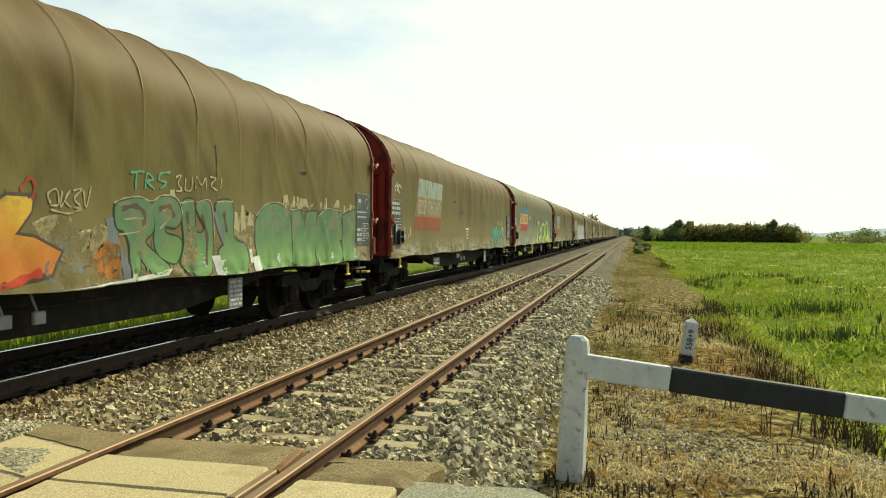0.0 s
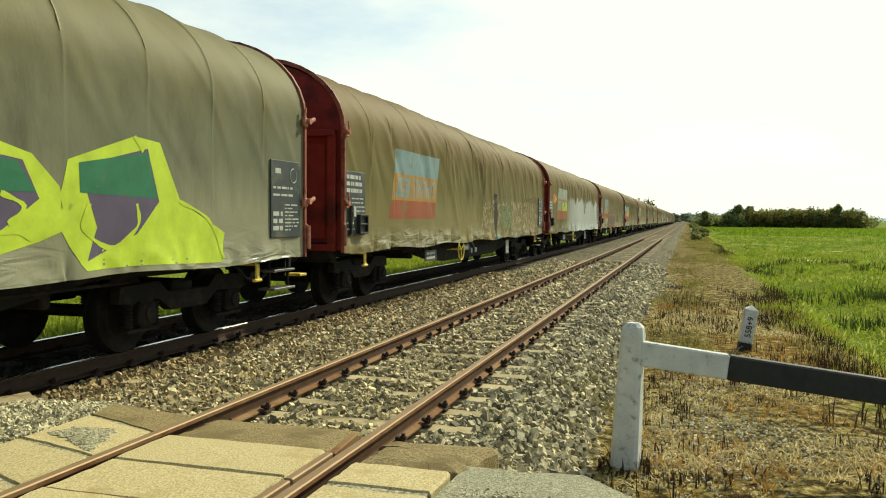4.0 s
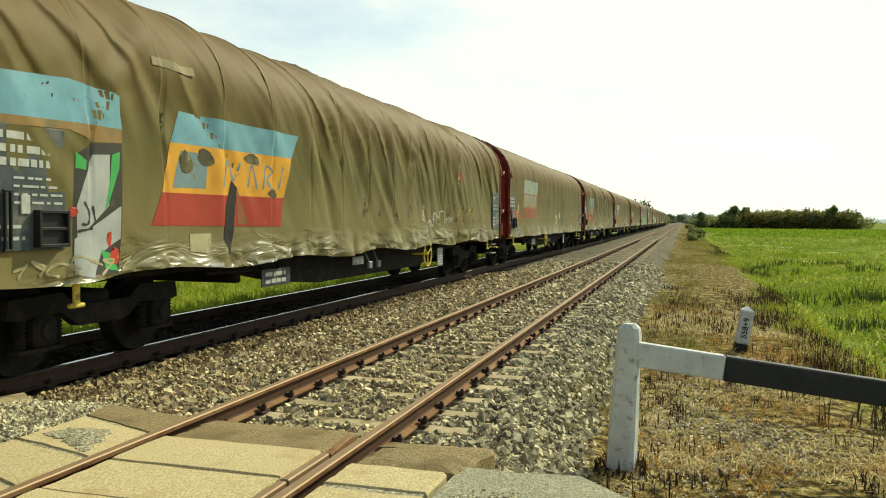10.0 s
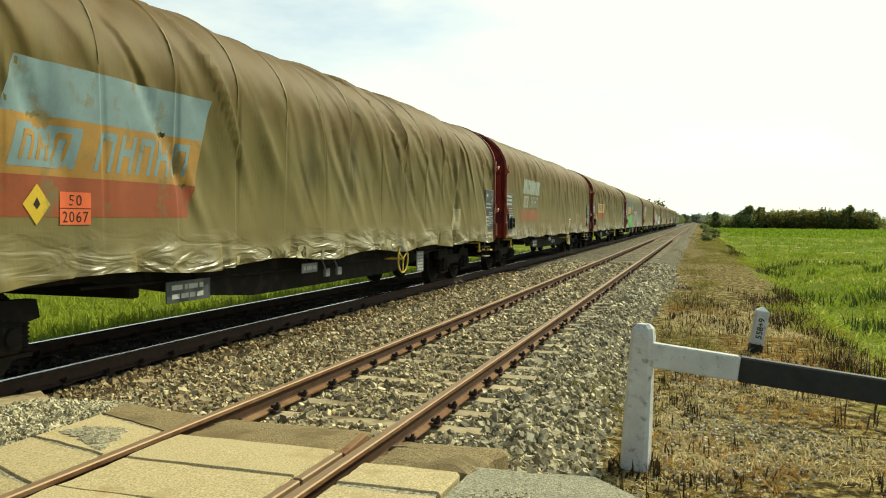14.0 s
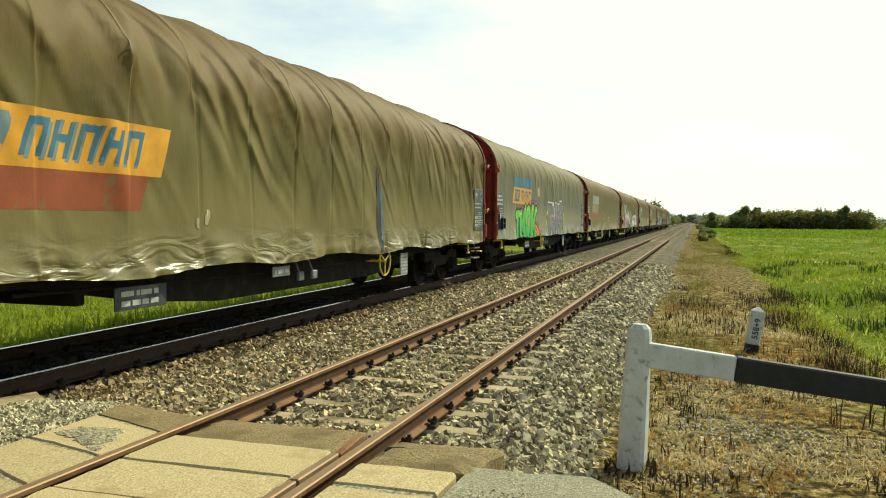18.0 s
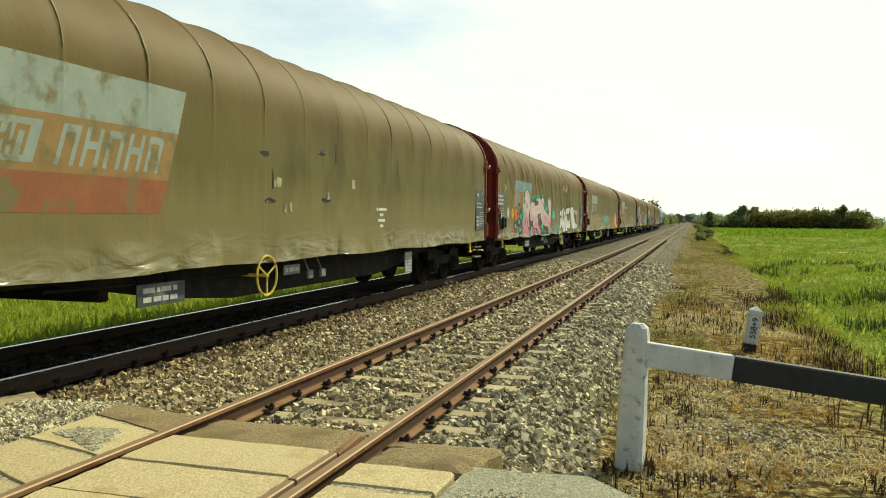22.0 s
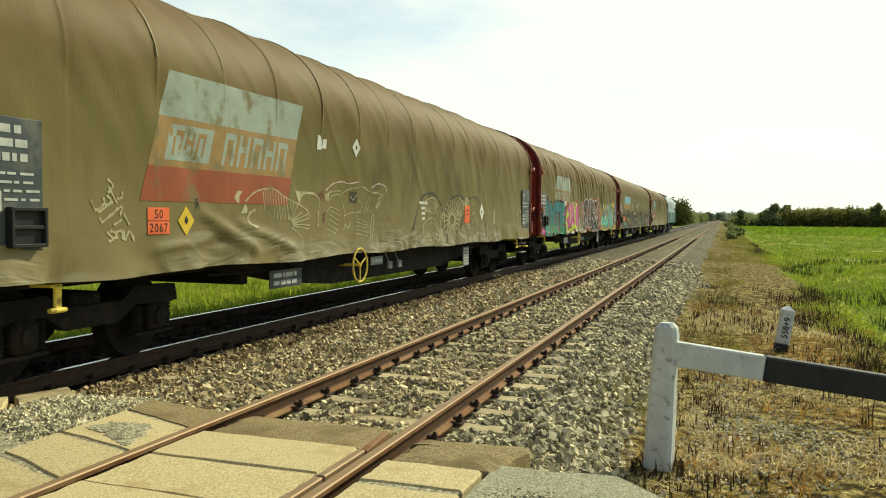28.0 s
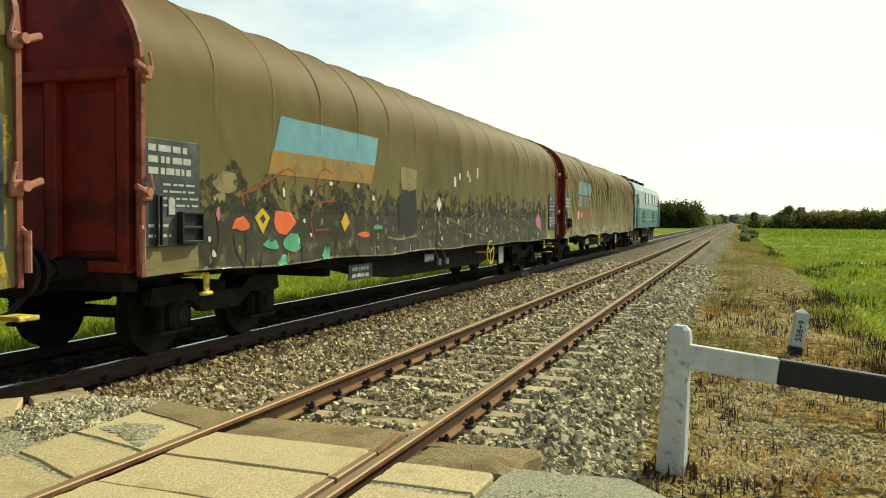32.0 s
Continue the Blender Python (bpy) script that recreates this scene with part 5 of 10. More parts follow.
    rod(bm, (1.2, 7.26, 0.79), (1.62, 7.26, 0.79), 0.022, 8)
    part("brake_wheel", bm, YELLOW, w, "yellow hand brake wheel")
    # plates under the sill
    for name, y0, y1, z0, z1, rows in (("number_plate", 4.78, 5.62, 0.60, 0.84, 2), ("load_plate", 13.13, 13.55, 0.45, 0.88, 6), ("small_plate", 8.0, 8.5, 0.74, 0.88, 1)):
        bm = bmesh.new()
        box(bm, (1.45, (y0 + y1) / 2, (z0 + z1) / 2), (0.02, y1 - y0, z1 - z0), 0.004)
        p = part(name, bm, PLATE if rows != 2 else SLATE, w, "grey metal plate with worn white markings")
        if rows == 2:
            y0, y1 = y0 + 0.05, y1 - 0.12
        tagged(part("lettering", bars(bmesh.new(), 1.463, y0 + 0.04, y1 - 0.03, z0 + 0.02, z1 - 0.02, rows, rows, 0.55, False), LETTER, p), kind="stuff")
        for y in (y0 + 0.08, y1 - 0.08):
            part("plate_bracket", rod(bmesh.new(), (1.43, y, z1 - 0.05), (1.25, y, 1.02), 0.02, 6), GRIME_SHADE, w)
    # brake gear under the floor
    bm = bmesh.new()
    rod(bm, (0.75, 9.0, 0.66), (0.75, 10.1, 0.66), 0.19, 16)
    part("air_tank", bm, GRIME_SHADE, w)
    bm = bmesh.new()
    rod(bm, (0.85, 10.9, 0.62), (0.85, 11.5, 0.62), 0.16, 16, 0.12)
    part("brake_cylinder", bm, GRIME_SHADE, w)
    bm = bmesh.new()
    pipe(bm, [(1.34, 3.6, 0.86), (1.34, 5.0, 0.84), (1.30, 9.0, 0.78), (1.34, 13.0, 0.84), (1.34, 15.6, 0.86)], 0.018, 6)
    part("brake_pipe", bm, GRIME_SHADE, w)
    for i, y in enumerate((8.9, 9.35)):
        bm = bmesh.new()
        box(bm, (1.42, y, 0.70), (0.05, 0.16, 0.13), 0.01)
        rod(bm, (1.40, y, 0.76), (1.30, y, 0.98), 0.014, 6)
        part("brake_handle", bm, PLATE, w)
    return w
# ---------------------------------------------------------------- paint on the covers
def spray(name, colour, wear=0.62, under=(0.16, 0.135, 0.06)):
    return surface("paint_" + name, tuple(0.8 * c for c in colour), tuple(min(0.9, 1.15 * c) for c in colour), 4, 0.62, 0, 0.15, 40, stain=under, stain_scale=3.2, stain_at=wear)


PAINT = {n: spray(n, c, w) for n, c, w in (
    ("white", (0.62, 0.62, 0.55), 0.66), ("cream", (0.39, 0.345, 0.195), 0.6), ("silver", (0.38, 0.39, 0.37), 0.8), ("black", (0.02, 0.018, 0.016), 0.75),
    ("char", (0.045, 0.042, 0.035), 0.68), ("smear", (0.075, 0.066, 0.03), 0.56), ("rust_orange", (0.34, 0.13, 0.03), 0.66), ("soot", (0.04, 0.037, 0.022), 0.62), ("green", (0.06, 0.36, 0.09), 0.74), ("sage", (0.13, 0.24, 0.12), 0.54), ("lime", (0.46, 0.58, 0.05), 0.72),
    ("deep_green", (0.03, 0.15, 0.08), 0.68), ("teal", (0.02, 0.17, 0.16), 0.78), ("aqua", (0.07, 0.42, 0.36), 0.68), ("sky", (0.16, 0.34, 0.40), 0.75),
    ("pink", (0.52, 0.31, 0.33), 0.66), ("rose", (0.48, 0.16, 0.24), 0.7), ("magenta", (0.44, 0.07, 0.24), 0.76), ("red", (0.46, 0.05, 0.025), 0.72),
    ("brick", (0.30, 0.06, 0.035), 0.68), ("orange", (0.62, 0.22, 0.03), 0.7), ("amber", (0.62, 0.42, 0.04), 0.7), ("violet", (0.10, 0.08, 0.13), 0.72),
    ("umber", (0.085, 0.055, 0.04), 0.8), ("coral", (0.72, 0.14, 0.05), 0.76), ("steel", (0.16, 0.18, 0.19), 0.8), ("tan", (0.26, 0.205, 0.09), 0.55),
    ("logo_blue", (0.055, 0.16, 0.24), 0.8), ("logo_orange", (0.66, 0.32, 0.035), 0.8), ("logo_red", (0.36, 0.045, 0.022), 0.8),
    ("faded_blue", (0.17, 0.25, 0.26), 0.64), ("faded_orange", (0.33, 0.18, 0.04), 0.62), ("faded_red", (0.27, 0.07, 0.027), 0.64),
    ("pale_blue", (0.27, 0.31, 0.26), 0.6), ("pale_orange", (0.28, 0.17, 0.06), 0.58), ("pale_red", (0.27, 0.095, 0.04), 0.6))}



def fading(name, low, high, z0, z1, wear, under=(0.16, 0.135, 0.06)):
    """Sprayed paint that goes over from one colour at the hem to another above, unevenly."""
    m = spray(name, high, wear, under)
    tree, link = m.node_tree, m.node_tree.links.new
    b = tree.nodes["Principled BSDF"]
    at = tree.nodes.new("ShaderNodeTexCoord")
    split = tree.nodes.new("ShaderNodeSeparateXYZ")
    link(at.outputs["Object"], split.inputs["Vector"])
    cloud = node(tree, "ShaderNodeTexNoise", Scale=1.9, Detail=5.0, Roughness=0.6)
    link(at.outputs["Object"], cloud.inputs["Vector"])
    up = tree.nodes.new("ShaderNodeMath")
    up.operation = "MULTIPLY_ADD"
    up.inputs[1].default_value = 0.9
    link(cloud.outputs["Fac"], up.inputs[0])
    link(split.outputs["Z"], up.inputs[2])
    blend = tree.nodes.new("ShaderNodeMapRange")
    blend.inputs["From Min"].default_value, blend.inputs["From Max"].default_value = z0 + 0.45, z1 + 0.45
    link(up.outputs[0], blend.inputs["Value"])
    mix = tree.nodes.new("ShaderNodeMix")
    mix.data_type = "RGBA"
    mix.inputs["A"].default_value = (*low, 1)
    link(blend.outputs["Result"], mix.inputs["Factor"])
    link(b.inputs["Base Color"].links[0].from_socket, mix.inputs["B"])
    link(mix.outputs["Result"], b.inputs["Base Color"])
    return m


def mist(name, colour, cover):
    """Thin overspray that lets the canvas through in spots; cover: how much of it hides the canvas."""
    m = spray("mist_" + name, colour, 0.9)
    tree, link = m.node_tree, m.node_tree.links.new
    b = tree.nodes["Principled BSDF"]
    at = tree.nodes.new("ShaderNodeTexCoord")
    grain = node(tree, "ShaderNodeTexNoise", Scale=5.0, Detail=9.0, Roughness=0.72)
    link(at.outputs["Object"], grain.inputs["Vector"])
    veil = tree.nodes.new("ShaderNodeMapRange")
    veil.inputs["From Min"].default_value, veil.inputs["From Max"].default_value = 0.72 - 0.45 * cover, 0.86 - 0.45 * cover
    veil.inputs["To Max"].default_value = min(1.0, 0.35 + cover)
    link(grain.outputs["Fac"], veil.inputs["Value"])
    link(veil.outputs["Result"], b.inputs["Alpha"])
    return m


for n, c, k in (("brick", (0.33, 0.055, 0.03), 0.75), ("amber", (0.50, 0.34, 0.035), 0.62), ("rose", (0.42, 0.10, 0.16), 0.6), ("magenta", (0.44, 0.09, 0.24), 0.8), ("green", (0.07, 0.25, 0.12), 0.5),
                ("ochre", (0.23, 0.15, 0.04), 0.55), ("tan", (0.31, 0.25, 0.13), 0.66), ("soot", (0.04, 0.037, 0.022), 0.6), ("rust", (0.38, 0.15, 0.035), 0.68), ("steel", (0.17, 0.2, 0.2), 0.5), ("ink", (0.06, 0.13, 0.26), 0.5), ("wine", (0.19, 0.06, 0.04), 0.5)):
    PAINT[n + "_mist"] = mist(n, c, k)
# pale colour of the highlights painted along the bows
PAINT["seam"] = spray("seam", (0.30, 0.25, 0.13), 0.5)
PAINT["dusk"] = spray("dusk", (0.10, 0.068, 0.046), 0.6, (0.13, 0.10, 0.055))
PAINT["jade"] = spray("jade", (0.10, 0.34, 0.19), 0.66)
PAINT["chalk"] = spray("chalk", (0.62, 0.63, 0.58), 0.7, (0.40, 0.40, 0.36))
PAINT["blush"] = fading("blush", (0.50, 0.16, 0.22), (0.61, 0.45, 0.45), 1.2, 1.75, 0.74, (0.42, 0.3, 0.3))
PAINT["emerald"] = fading("emerald", (0.05, 0.42, 0.07), (0.17, 0.58, 0.09), 1.2, 1.9, 0.76, (0.08, 0.26, 0.07))
PAINT["moss"] = fading("moss", (0.17, 0.30, 0.10), (0.10, 0.19, 0.10), 1.1, 1.6, 0.55, (0.18, 0.19, 0.10))
PAINT["ember"] = fading("ember", (0.50, 0.17, 0.03), (0.58, 0.36, 0.05), 1.3, 1.7, 0.6, (0.3, 0.19, 0.07))
PAINT["lagoon"] = fading("lagoon", (0.06, 0.40, 0.36), (0.15, 0.27, 0.27), 1.3, 1.75, 0.66, (0.17, 0.19, 0.15))
PAINT["petrol"] = fading("petrol", (0.04, 0.20, 0.13), (0.02, 0.15, 0.16), 1.15, 1.5, 0.78)

GLYPHS = {}


def glyph(char, offset):
    """One letter as points and faces in a unit cell."""
    key = (char, offset)
    if key not in GLYPHS:
        cu = bpy.data.curves.new("glyph", "FONT")
        cu.body, cu.size, cu.offset, cu.resolution_u = char, 1.0, offset, 3
        ob = bpy.data.objects.new("glyph", cu)
        me = bpy.data.meshes.new_from_object(ob)
        V = [(v.co.x, v.co.y) for v in me.vertices]
        F = [tuple(p.vertices) for p in me.polygons]
        bpy.data.objects.remove(ob)
        bpy.data.meshes.remove(me)
        GLYPHS[key] = V, F
    return GLYPHS[key]


def letters(text, y0, y1, z0, z1, offset, seed=0, jitter=0.05, slant=0.0, turned=False):
    """Fat hand-drawn letters that fill the box; turned: upside down, as shapes that spell nothing."""
    rng = random.Random(seed)
    out = []
    cell = (y1 - y0) / len(text)
    for i, ch in enumerate(text):
        turn, grow, drop = rng.uniform(-jitter, jitter), rng.uniform(1 - jitter, 1 + 2 * jitter), rng.uniform(-jitter, jitter)
        V0, _ = glyph(ch, 0.02)
        xa, xb = min(v[0] for v in V0), max(v[0] for v in V0)
        V, F = glyph(ch, offset)
        sy, sz = cell * 0.80 / max(xb - xa, 0.25), (z1 - z0) * 0.86 / 0.70 * grow
        cy, cz = y0 + cell * (i + 0.5), (z0 + z1) / 2 + drop * (z1 - z0)
        W = []
        for x, z in V:
            a, b = (x - (xa + xb) / 2) * sy, (z - 0.35) * sz * (-1 if turned else 1)
            W.append((cy + a * math.cos(turn) - b * math.sin(turn) + slant * b, cz + a * math.sin(turn) + b * math.cos(turn)))
        out.append((W, F))
    return out


def poly(*pts):
    return [(list(pts), [tuple(range(len(pts)))])]


def quad(y0, y1, z0, z1, lean=0.0):
    return poly((y0, z0), (y1, z0), (y1 + lean * (z1 - z0), z1), (y0 + lean * (z1 - z0), z1))


def blob(cy, cz, ry, rz, seed=0, wob=0.15, n=26):
    rng = random.Random(seed)
    ph = [rng.uniform(0, 6.28) for _ in range(4)]
    pts = []
    for i in range(n):
        a = 2 * math.pi * i / n
        r = 1 + wob * (math.sin(2 * a + ph[0]) * 0.5 + math.sin(3 * a + ph[1]) * 0.6 + math.sin(5 * a + ph[2]) * 0.5 + math.sin(8 * a + ph[3]) * 0.3)
        pts.append((cy + ry * r * math.cos(a), cz + rz * r * math.sin(a)))
    return poly(*pts)


def splash(y0, y1, z0, z1, count, size, seed):
    rng = random.Random(seed)
    out = []
    for i in range(count):
        s = size * rng.uniform(0.4, 1.3)
        out += blob(rng.uniform(y0, y1), rng.uniform(z0, z1), s * rng.uniform(0.3, 1.0), s * rng.uniform(0.5, 1.3), rng.random(), 0.35, 16)
    return out


def streaks(y0, y1, z0, z1, count, size, seed):
    """Tall uneven scraps, as of torn paper."""
    rng = random.Random(seed)
    out = []
    for i in range(count):
        y, z, h = rng.uniform(y0, y1), rng.uniform(z0, z1), size * rng.uniform(0.5, 1.1)
        w = h * rng.uniform(0.45, 0.9)
        out += ragged(((y - w, z - h), (y + w, z - h), (y + w, z + h), (y - w, z + h)), 0.2 * h, h * 0.9, i)
    return out


def skyline(y0, y1, z0, z1, seed, rough=0.12):
    """A band with a straight foot and a ragged upper edge."""
    rng = random.Random(seed)
    n = int((y1 - y0) / 0.11)
    top = [(y1 - (y1 - y0) * k / n, z1 + rng.uniform(-1, 0.6) * rough + 0.07 * math.sin(0.31 * k) + 0.05 * math.sin(0.77 * k)) for k in range(n + 1)]
    out = []
    for p, q in zip(top[:-1], top[1:]):
        out += poly((q[0], z0), (p[0], z0), p, q)
    return out


def hood(y0, y1, z0, z1, n=18):
    """A tall bubble with a flat foot."""
    c, w, h = (y0 + y1) / 2, (y1 - y0) / 2, z1 - z0
    pts = [(c - 0.86 * w, z0)] + [(c - w * math.cos(math.pi * i / n) * (0.95 + 0.05 * math.sin(math.pi * i / n)), z0 + h * (0.42 + 0.58 * math.sin(math.pi * i / n))) for i in range(n + 1)] + [(c + 0.86 * w, z0)]
    return poly(*pts)


def ribbon(pts, width):
    """A smooth brush stroke through the points."""
    P = [pts[0]] + list(pts) + [pts[-1]]
    line = []
    for i in range(1, len(P) - 2):
        for k in range(6):
            t = k / 6
            line.append(tuple(0.5 * (2 * P[i][d] + (P[i + 1][d] - P[i - 1][d]) * t + (2 * P[i - 1][d] - 5 * P[i][d] + 4 * P[i + 1][d] - P[i + 2][d]) * t * t
                                     + (3 * P[i][d] - P[i - 1][d] - 3 * P[i + 1][d] + P[i + 2][d]) * t ** 3) for d in (0, 1)))
    line.append(pts[-1])
    V, F = [], []
    for i, p in enumerate(line):
        q, r = line[max(0, i - 1)], line[min(len(line) - 1, i + 1)]
        d = math.hypot(r[0] - q[0], r[1] - q[1]) or 1.0
        n = (-(r[1] - q[1]) / d, (r[0] - q[0]) / d)
        k = width / 2 * (0.75 + 0.25 * math.sin(i * 1.3))
        V += [(p[0] + n[0] * k, p[1] + n[1] * k), (p[0] - n[0] * k, p[1] - n[1] * k)]
        if i:
            j = 2 * i
            F.append((j - 2, j - 1, j + 1, j))
    return [(V, F)]


def scrawl(y0, y1, z0, z1, strokes, width, seed):
    """A tag nobody can read: loose strokes side by side."""
    rng = random.Random(seed)
    out = []
    step = (y1 - y0) / strokes
    for i in range(strokes):
        y = y0 + step * i
        out += ribbon([(y + rng.uniform(0, 1) * step, z0 + rng.uniform(0, 0.3) * (z1 - z0)), (y + rng.uniform(-0.3, 1.2) * step, (z0 + z1) / 2 + rng.uniform(-0.2, 0.2) * (z1 - z0)),
                       (y + rng.uniform(0, 1.3) * step, z1 - rng.uniform(0, 0.3) * (z1 - z0)), (y + rng.uniform(0.4, 1.5) * step, (z0 + z1) / 2)], width)
    return out


def signs(y0, y1, z0, z1, count, lean=0.0, thick=0.28):
    """Letter-sized plain shapes in a row (posts with a cross bar)."""
    out = []
    cell = (y1 - y0) / count
    for i in range(count):
        a, b = y0 + cell * (i + 0.12), y0 + cell * (i + 0.88)
        t, m = (b - a) * thick, z0 + (z1 - z0) * (0.45 if i % 2 else 0.8)
        out += quad(a, a + t, z0, z1, lean) + quad(b - t, b, z0, z1, lean)
        out += quad(a + t + lean * (m - z0), b - t + lean * (m - z0), m, m + (z1 - z0) * 0.2, lean)
    return out


def daub(cover, canvas, shapes, paint, layer=0, name="graffiti", label=""):
    """Paint shapes onto a cover: they follow its folds a few millimetres proud."""
    # later strokes of one layer lie on the earlier ones
    turn = min(3, cover.get("strokes_%d" % layer, 0))
    cover["strokes_%d" % layer] = turn + 1
    bm = bmesh.new()
    for V, F in shapes:
        vs = [bm.verts.new((y, z, 0)) for y, z in V]
        for f in F:
            try:
                bm.faces.new([vs[i] for i in f])
            except ValueError:
                pass
    bmesh.ops.triangulate(bm, faces=[f for f in bm.faces if len(f.verts) > 4], ngon_method="EAR_CLIP")
    ys, zs = [v.co.x for v in bm.verts], [v.co.y for v in bm.verts]
    # cut along the same lines as the skin, so that it lies flat on it
    for way, lo, hi, lines in ((Vector((1, 0, 0)), min(ys), max(ys), SKIN_Y), (Vector((0, 1, 0)), min(zs), max(zs), SKIN_A + HEM)):
        for at in lines[(lines > lo) & (lines < hi)]:
            bmesh.ops.bisect_plane(bm, geom=bm.verts[:] + bm.edges[:] + bm.faces[:], plane_co=way * float(at), plane_no=way, dist=1e-5)
    bmesh.ops.remove_doubles(bm, verts=bm.verts[:], dist=0.0005)
    bm.verts.ensure_lookup_table()
    co = np.array([v.co[:2] for v in bm.verts])
    P = canvas.place(np.clip(co[:, 0], 0.02, BODY - 0.02), np.maximum(co[:, 1] - HEM, 0.004), 0.0016 + 0.0012 * layer + 0.0003 * turn)
    for v, p in zip(bm.verts, P):
        v.co = p
    me = mesh_of(name, bm, PAINT[paint], True)
    flip = np.zeros(len(me.polygons) * 3, dtype=np.float32)
    me.polygons.foreach_get("normal", flip)
    if len(flip) and flip.reshape(-1, 3)[:, 0].mean() < 0:
        me.flip_normals()
    ob = new(name, me)
    ob.parent = cover
    if label:
        tagged(ob, label)
    if len(shapes) > 1:
        tagged(ob, kind="stuff")


def logo(d, tone, z=2.85, rows=("blue", "orange", "red"), tall=None):
    lean = 0.35
    h = ((0.0 if tone == "logo" else -0.13) if tall is None else -tall, 0.35, 0.87, 1.23)
    for i, c in enumerate(rows):
        if c:
            y = 2.55 - lean * h[i + 1]
            d(quad(y, y + 2.9, z - h[i + 1], z - h[i], lean), tone + "_" + c, 0, "logo_band", "painted %s band" % c)
    zb, zt = z - 0.80, z - 0.42
    y = 2.55 - lean * 0.80
    mark = tone + "_blue"
    d(quad(y + 0.22, y + 0.98, zb, zt, lean), mark, 1, "logo_block")
    d(signs(y + 0.32, y + 0.90, zb + 0.06, zt - 0.06, 3, lean, 0.26), tone + "_orange", 2, "logo_shape")
    d(signs(y + 1.18, y + 2.72, zb, zt, 5, lean, 0.24), mark, 1, "logo_shape")


def outlined(d, text, y0, y1, z0, z1, fill, line, seed=0, halo="", jitter=0.05, fat=0.05, shade="", turned=False):
    for grow, paint, layer in ((0.10, halo, 0), (0.06, line, 1), (0.0, fill, 2)):
        if paint:
            for one in letters(text, y0, y1, z0, z1, fat + grow, seed, jitter, turned=turned):
                d([one], paint, layer, "graffiti_letter")
    if shade:
        d(splash(y0, y1, z0 + 0.1, z1 - 0.2, 12, 0.05, seed + 5), shade, 3)


def stroke(pts, width):
    """A closed painted line round a shape, with mitred corners."""
    n = len(pts)
    V, F = [], []
    for i, p in enumerate(pts):
        a, b = pts[i - 1], pts[(i + 1) % n]
        u, v = Vector((p[0] - a[0], p[1] - a[1])), Vector((b[0] - p[0], b[1] - p[1]))
        u, v = (u.normalized() if u.length else v), (v.normalized() if v.length else u)
        m = u + v
        m = (m.normalized() if m.length > 0.2 else u)
        k = min(1.7, 1 / max(0.4, abs(m.dot(u)))) * width * (0.85 + 0.15 * math.sin(2.3 * i))
        V += [(p[0] - m.y * k, p[1] + m.x * k), (p[0] + m.y * k, p[1] - m.x * k)]
    for i in range(n):
        j = (i + 1) % n
        F.append((2 * i, 2 * i + 1, 2 * j + 1, 2 * j))
    return [(V, F)]


def ragged(pts, amp=0.06, step=0.12, seed=1):
    """A shape with an uneven, overspray-like edge."""
    rng, out = random.Random(seed + len(pts)), []
    for a, b in zip(pts, pts[1:] + pts[:1]):
        n = max(1, int(math.hypot(b[0] - a[0], b[1] - a[1]) / step))
        for k in range(n):
            t = k / n
            out.append((a[0] + (b[0] - a[0]) * t + rng.uniform(-amp, amp), a[1] + (b[1] - a[1]) * t + rng.uniform(-amp, amp)))
    return poly(*out)


def rounded_off(pts, steps=4):
    """The same outline with its corners drawn as curves."""
    n, out = len(pts), []
    for i in range(n):
        a, b, c, e = pts[i - 1], pts[i], pts[(i + 1) % n], pts[(i + 2) % n]
        for k in range(steps):
            t = k / steps
            out.append(tuple(0.5 * (2 * b[q] + (c[q] - a[q]) * t + (2 * a[q] - 5 * b[q] + 4 * c[q] - e[q]) * t * t + (3 * b[q] - a[q] - 3 * c[q] + e[q]) * t ** 3) for q in (0, 1)))
    return out


def piece(d, pts, fill, line, width=0.05, layer=1, rounded=False):
    """One painted letter form: its outline, and its filling over that."""
    if rounded:
        pts = rounded_off(pts)
    d(stroke(pts, width), line, layer, "graffiti_outline")
    d(poly(*pts), fill, layer + 1, "graffiti_letter")


def seams(d, seed):
    """Pale lines painted over the bows for the highlights on their ridges."""
    rng, out = random.Random(seed), []
    for k in range(1, 16):
        if rng.random() < 0.75:
            low, high = rng.uniform(2.75, 3.3), rng.uniform(3.6, 4.3)
            out += ribbon([(BOW * k + 0.004, low), (BOW * k, (low + high) / 2), (BOW * k - 0.004, high)], rng.uniform(0.012, 0.028))
    d(out, "seam", 0, "seams", "pale worn seams over the bows")


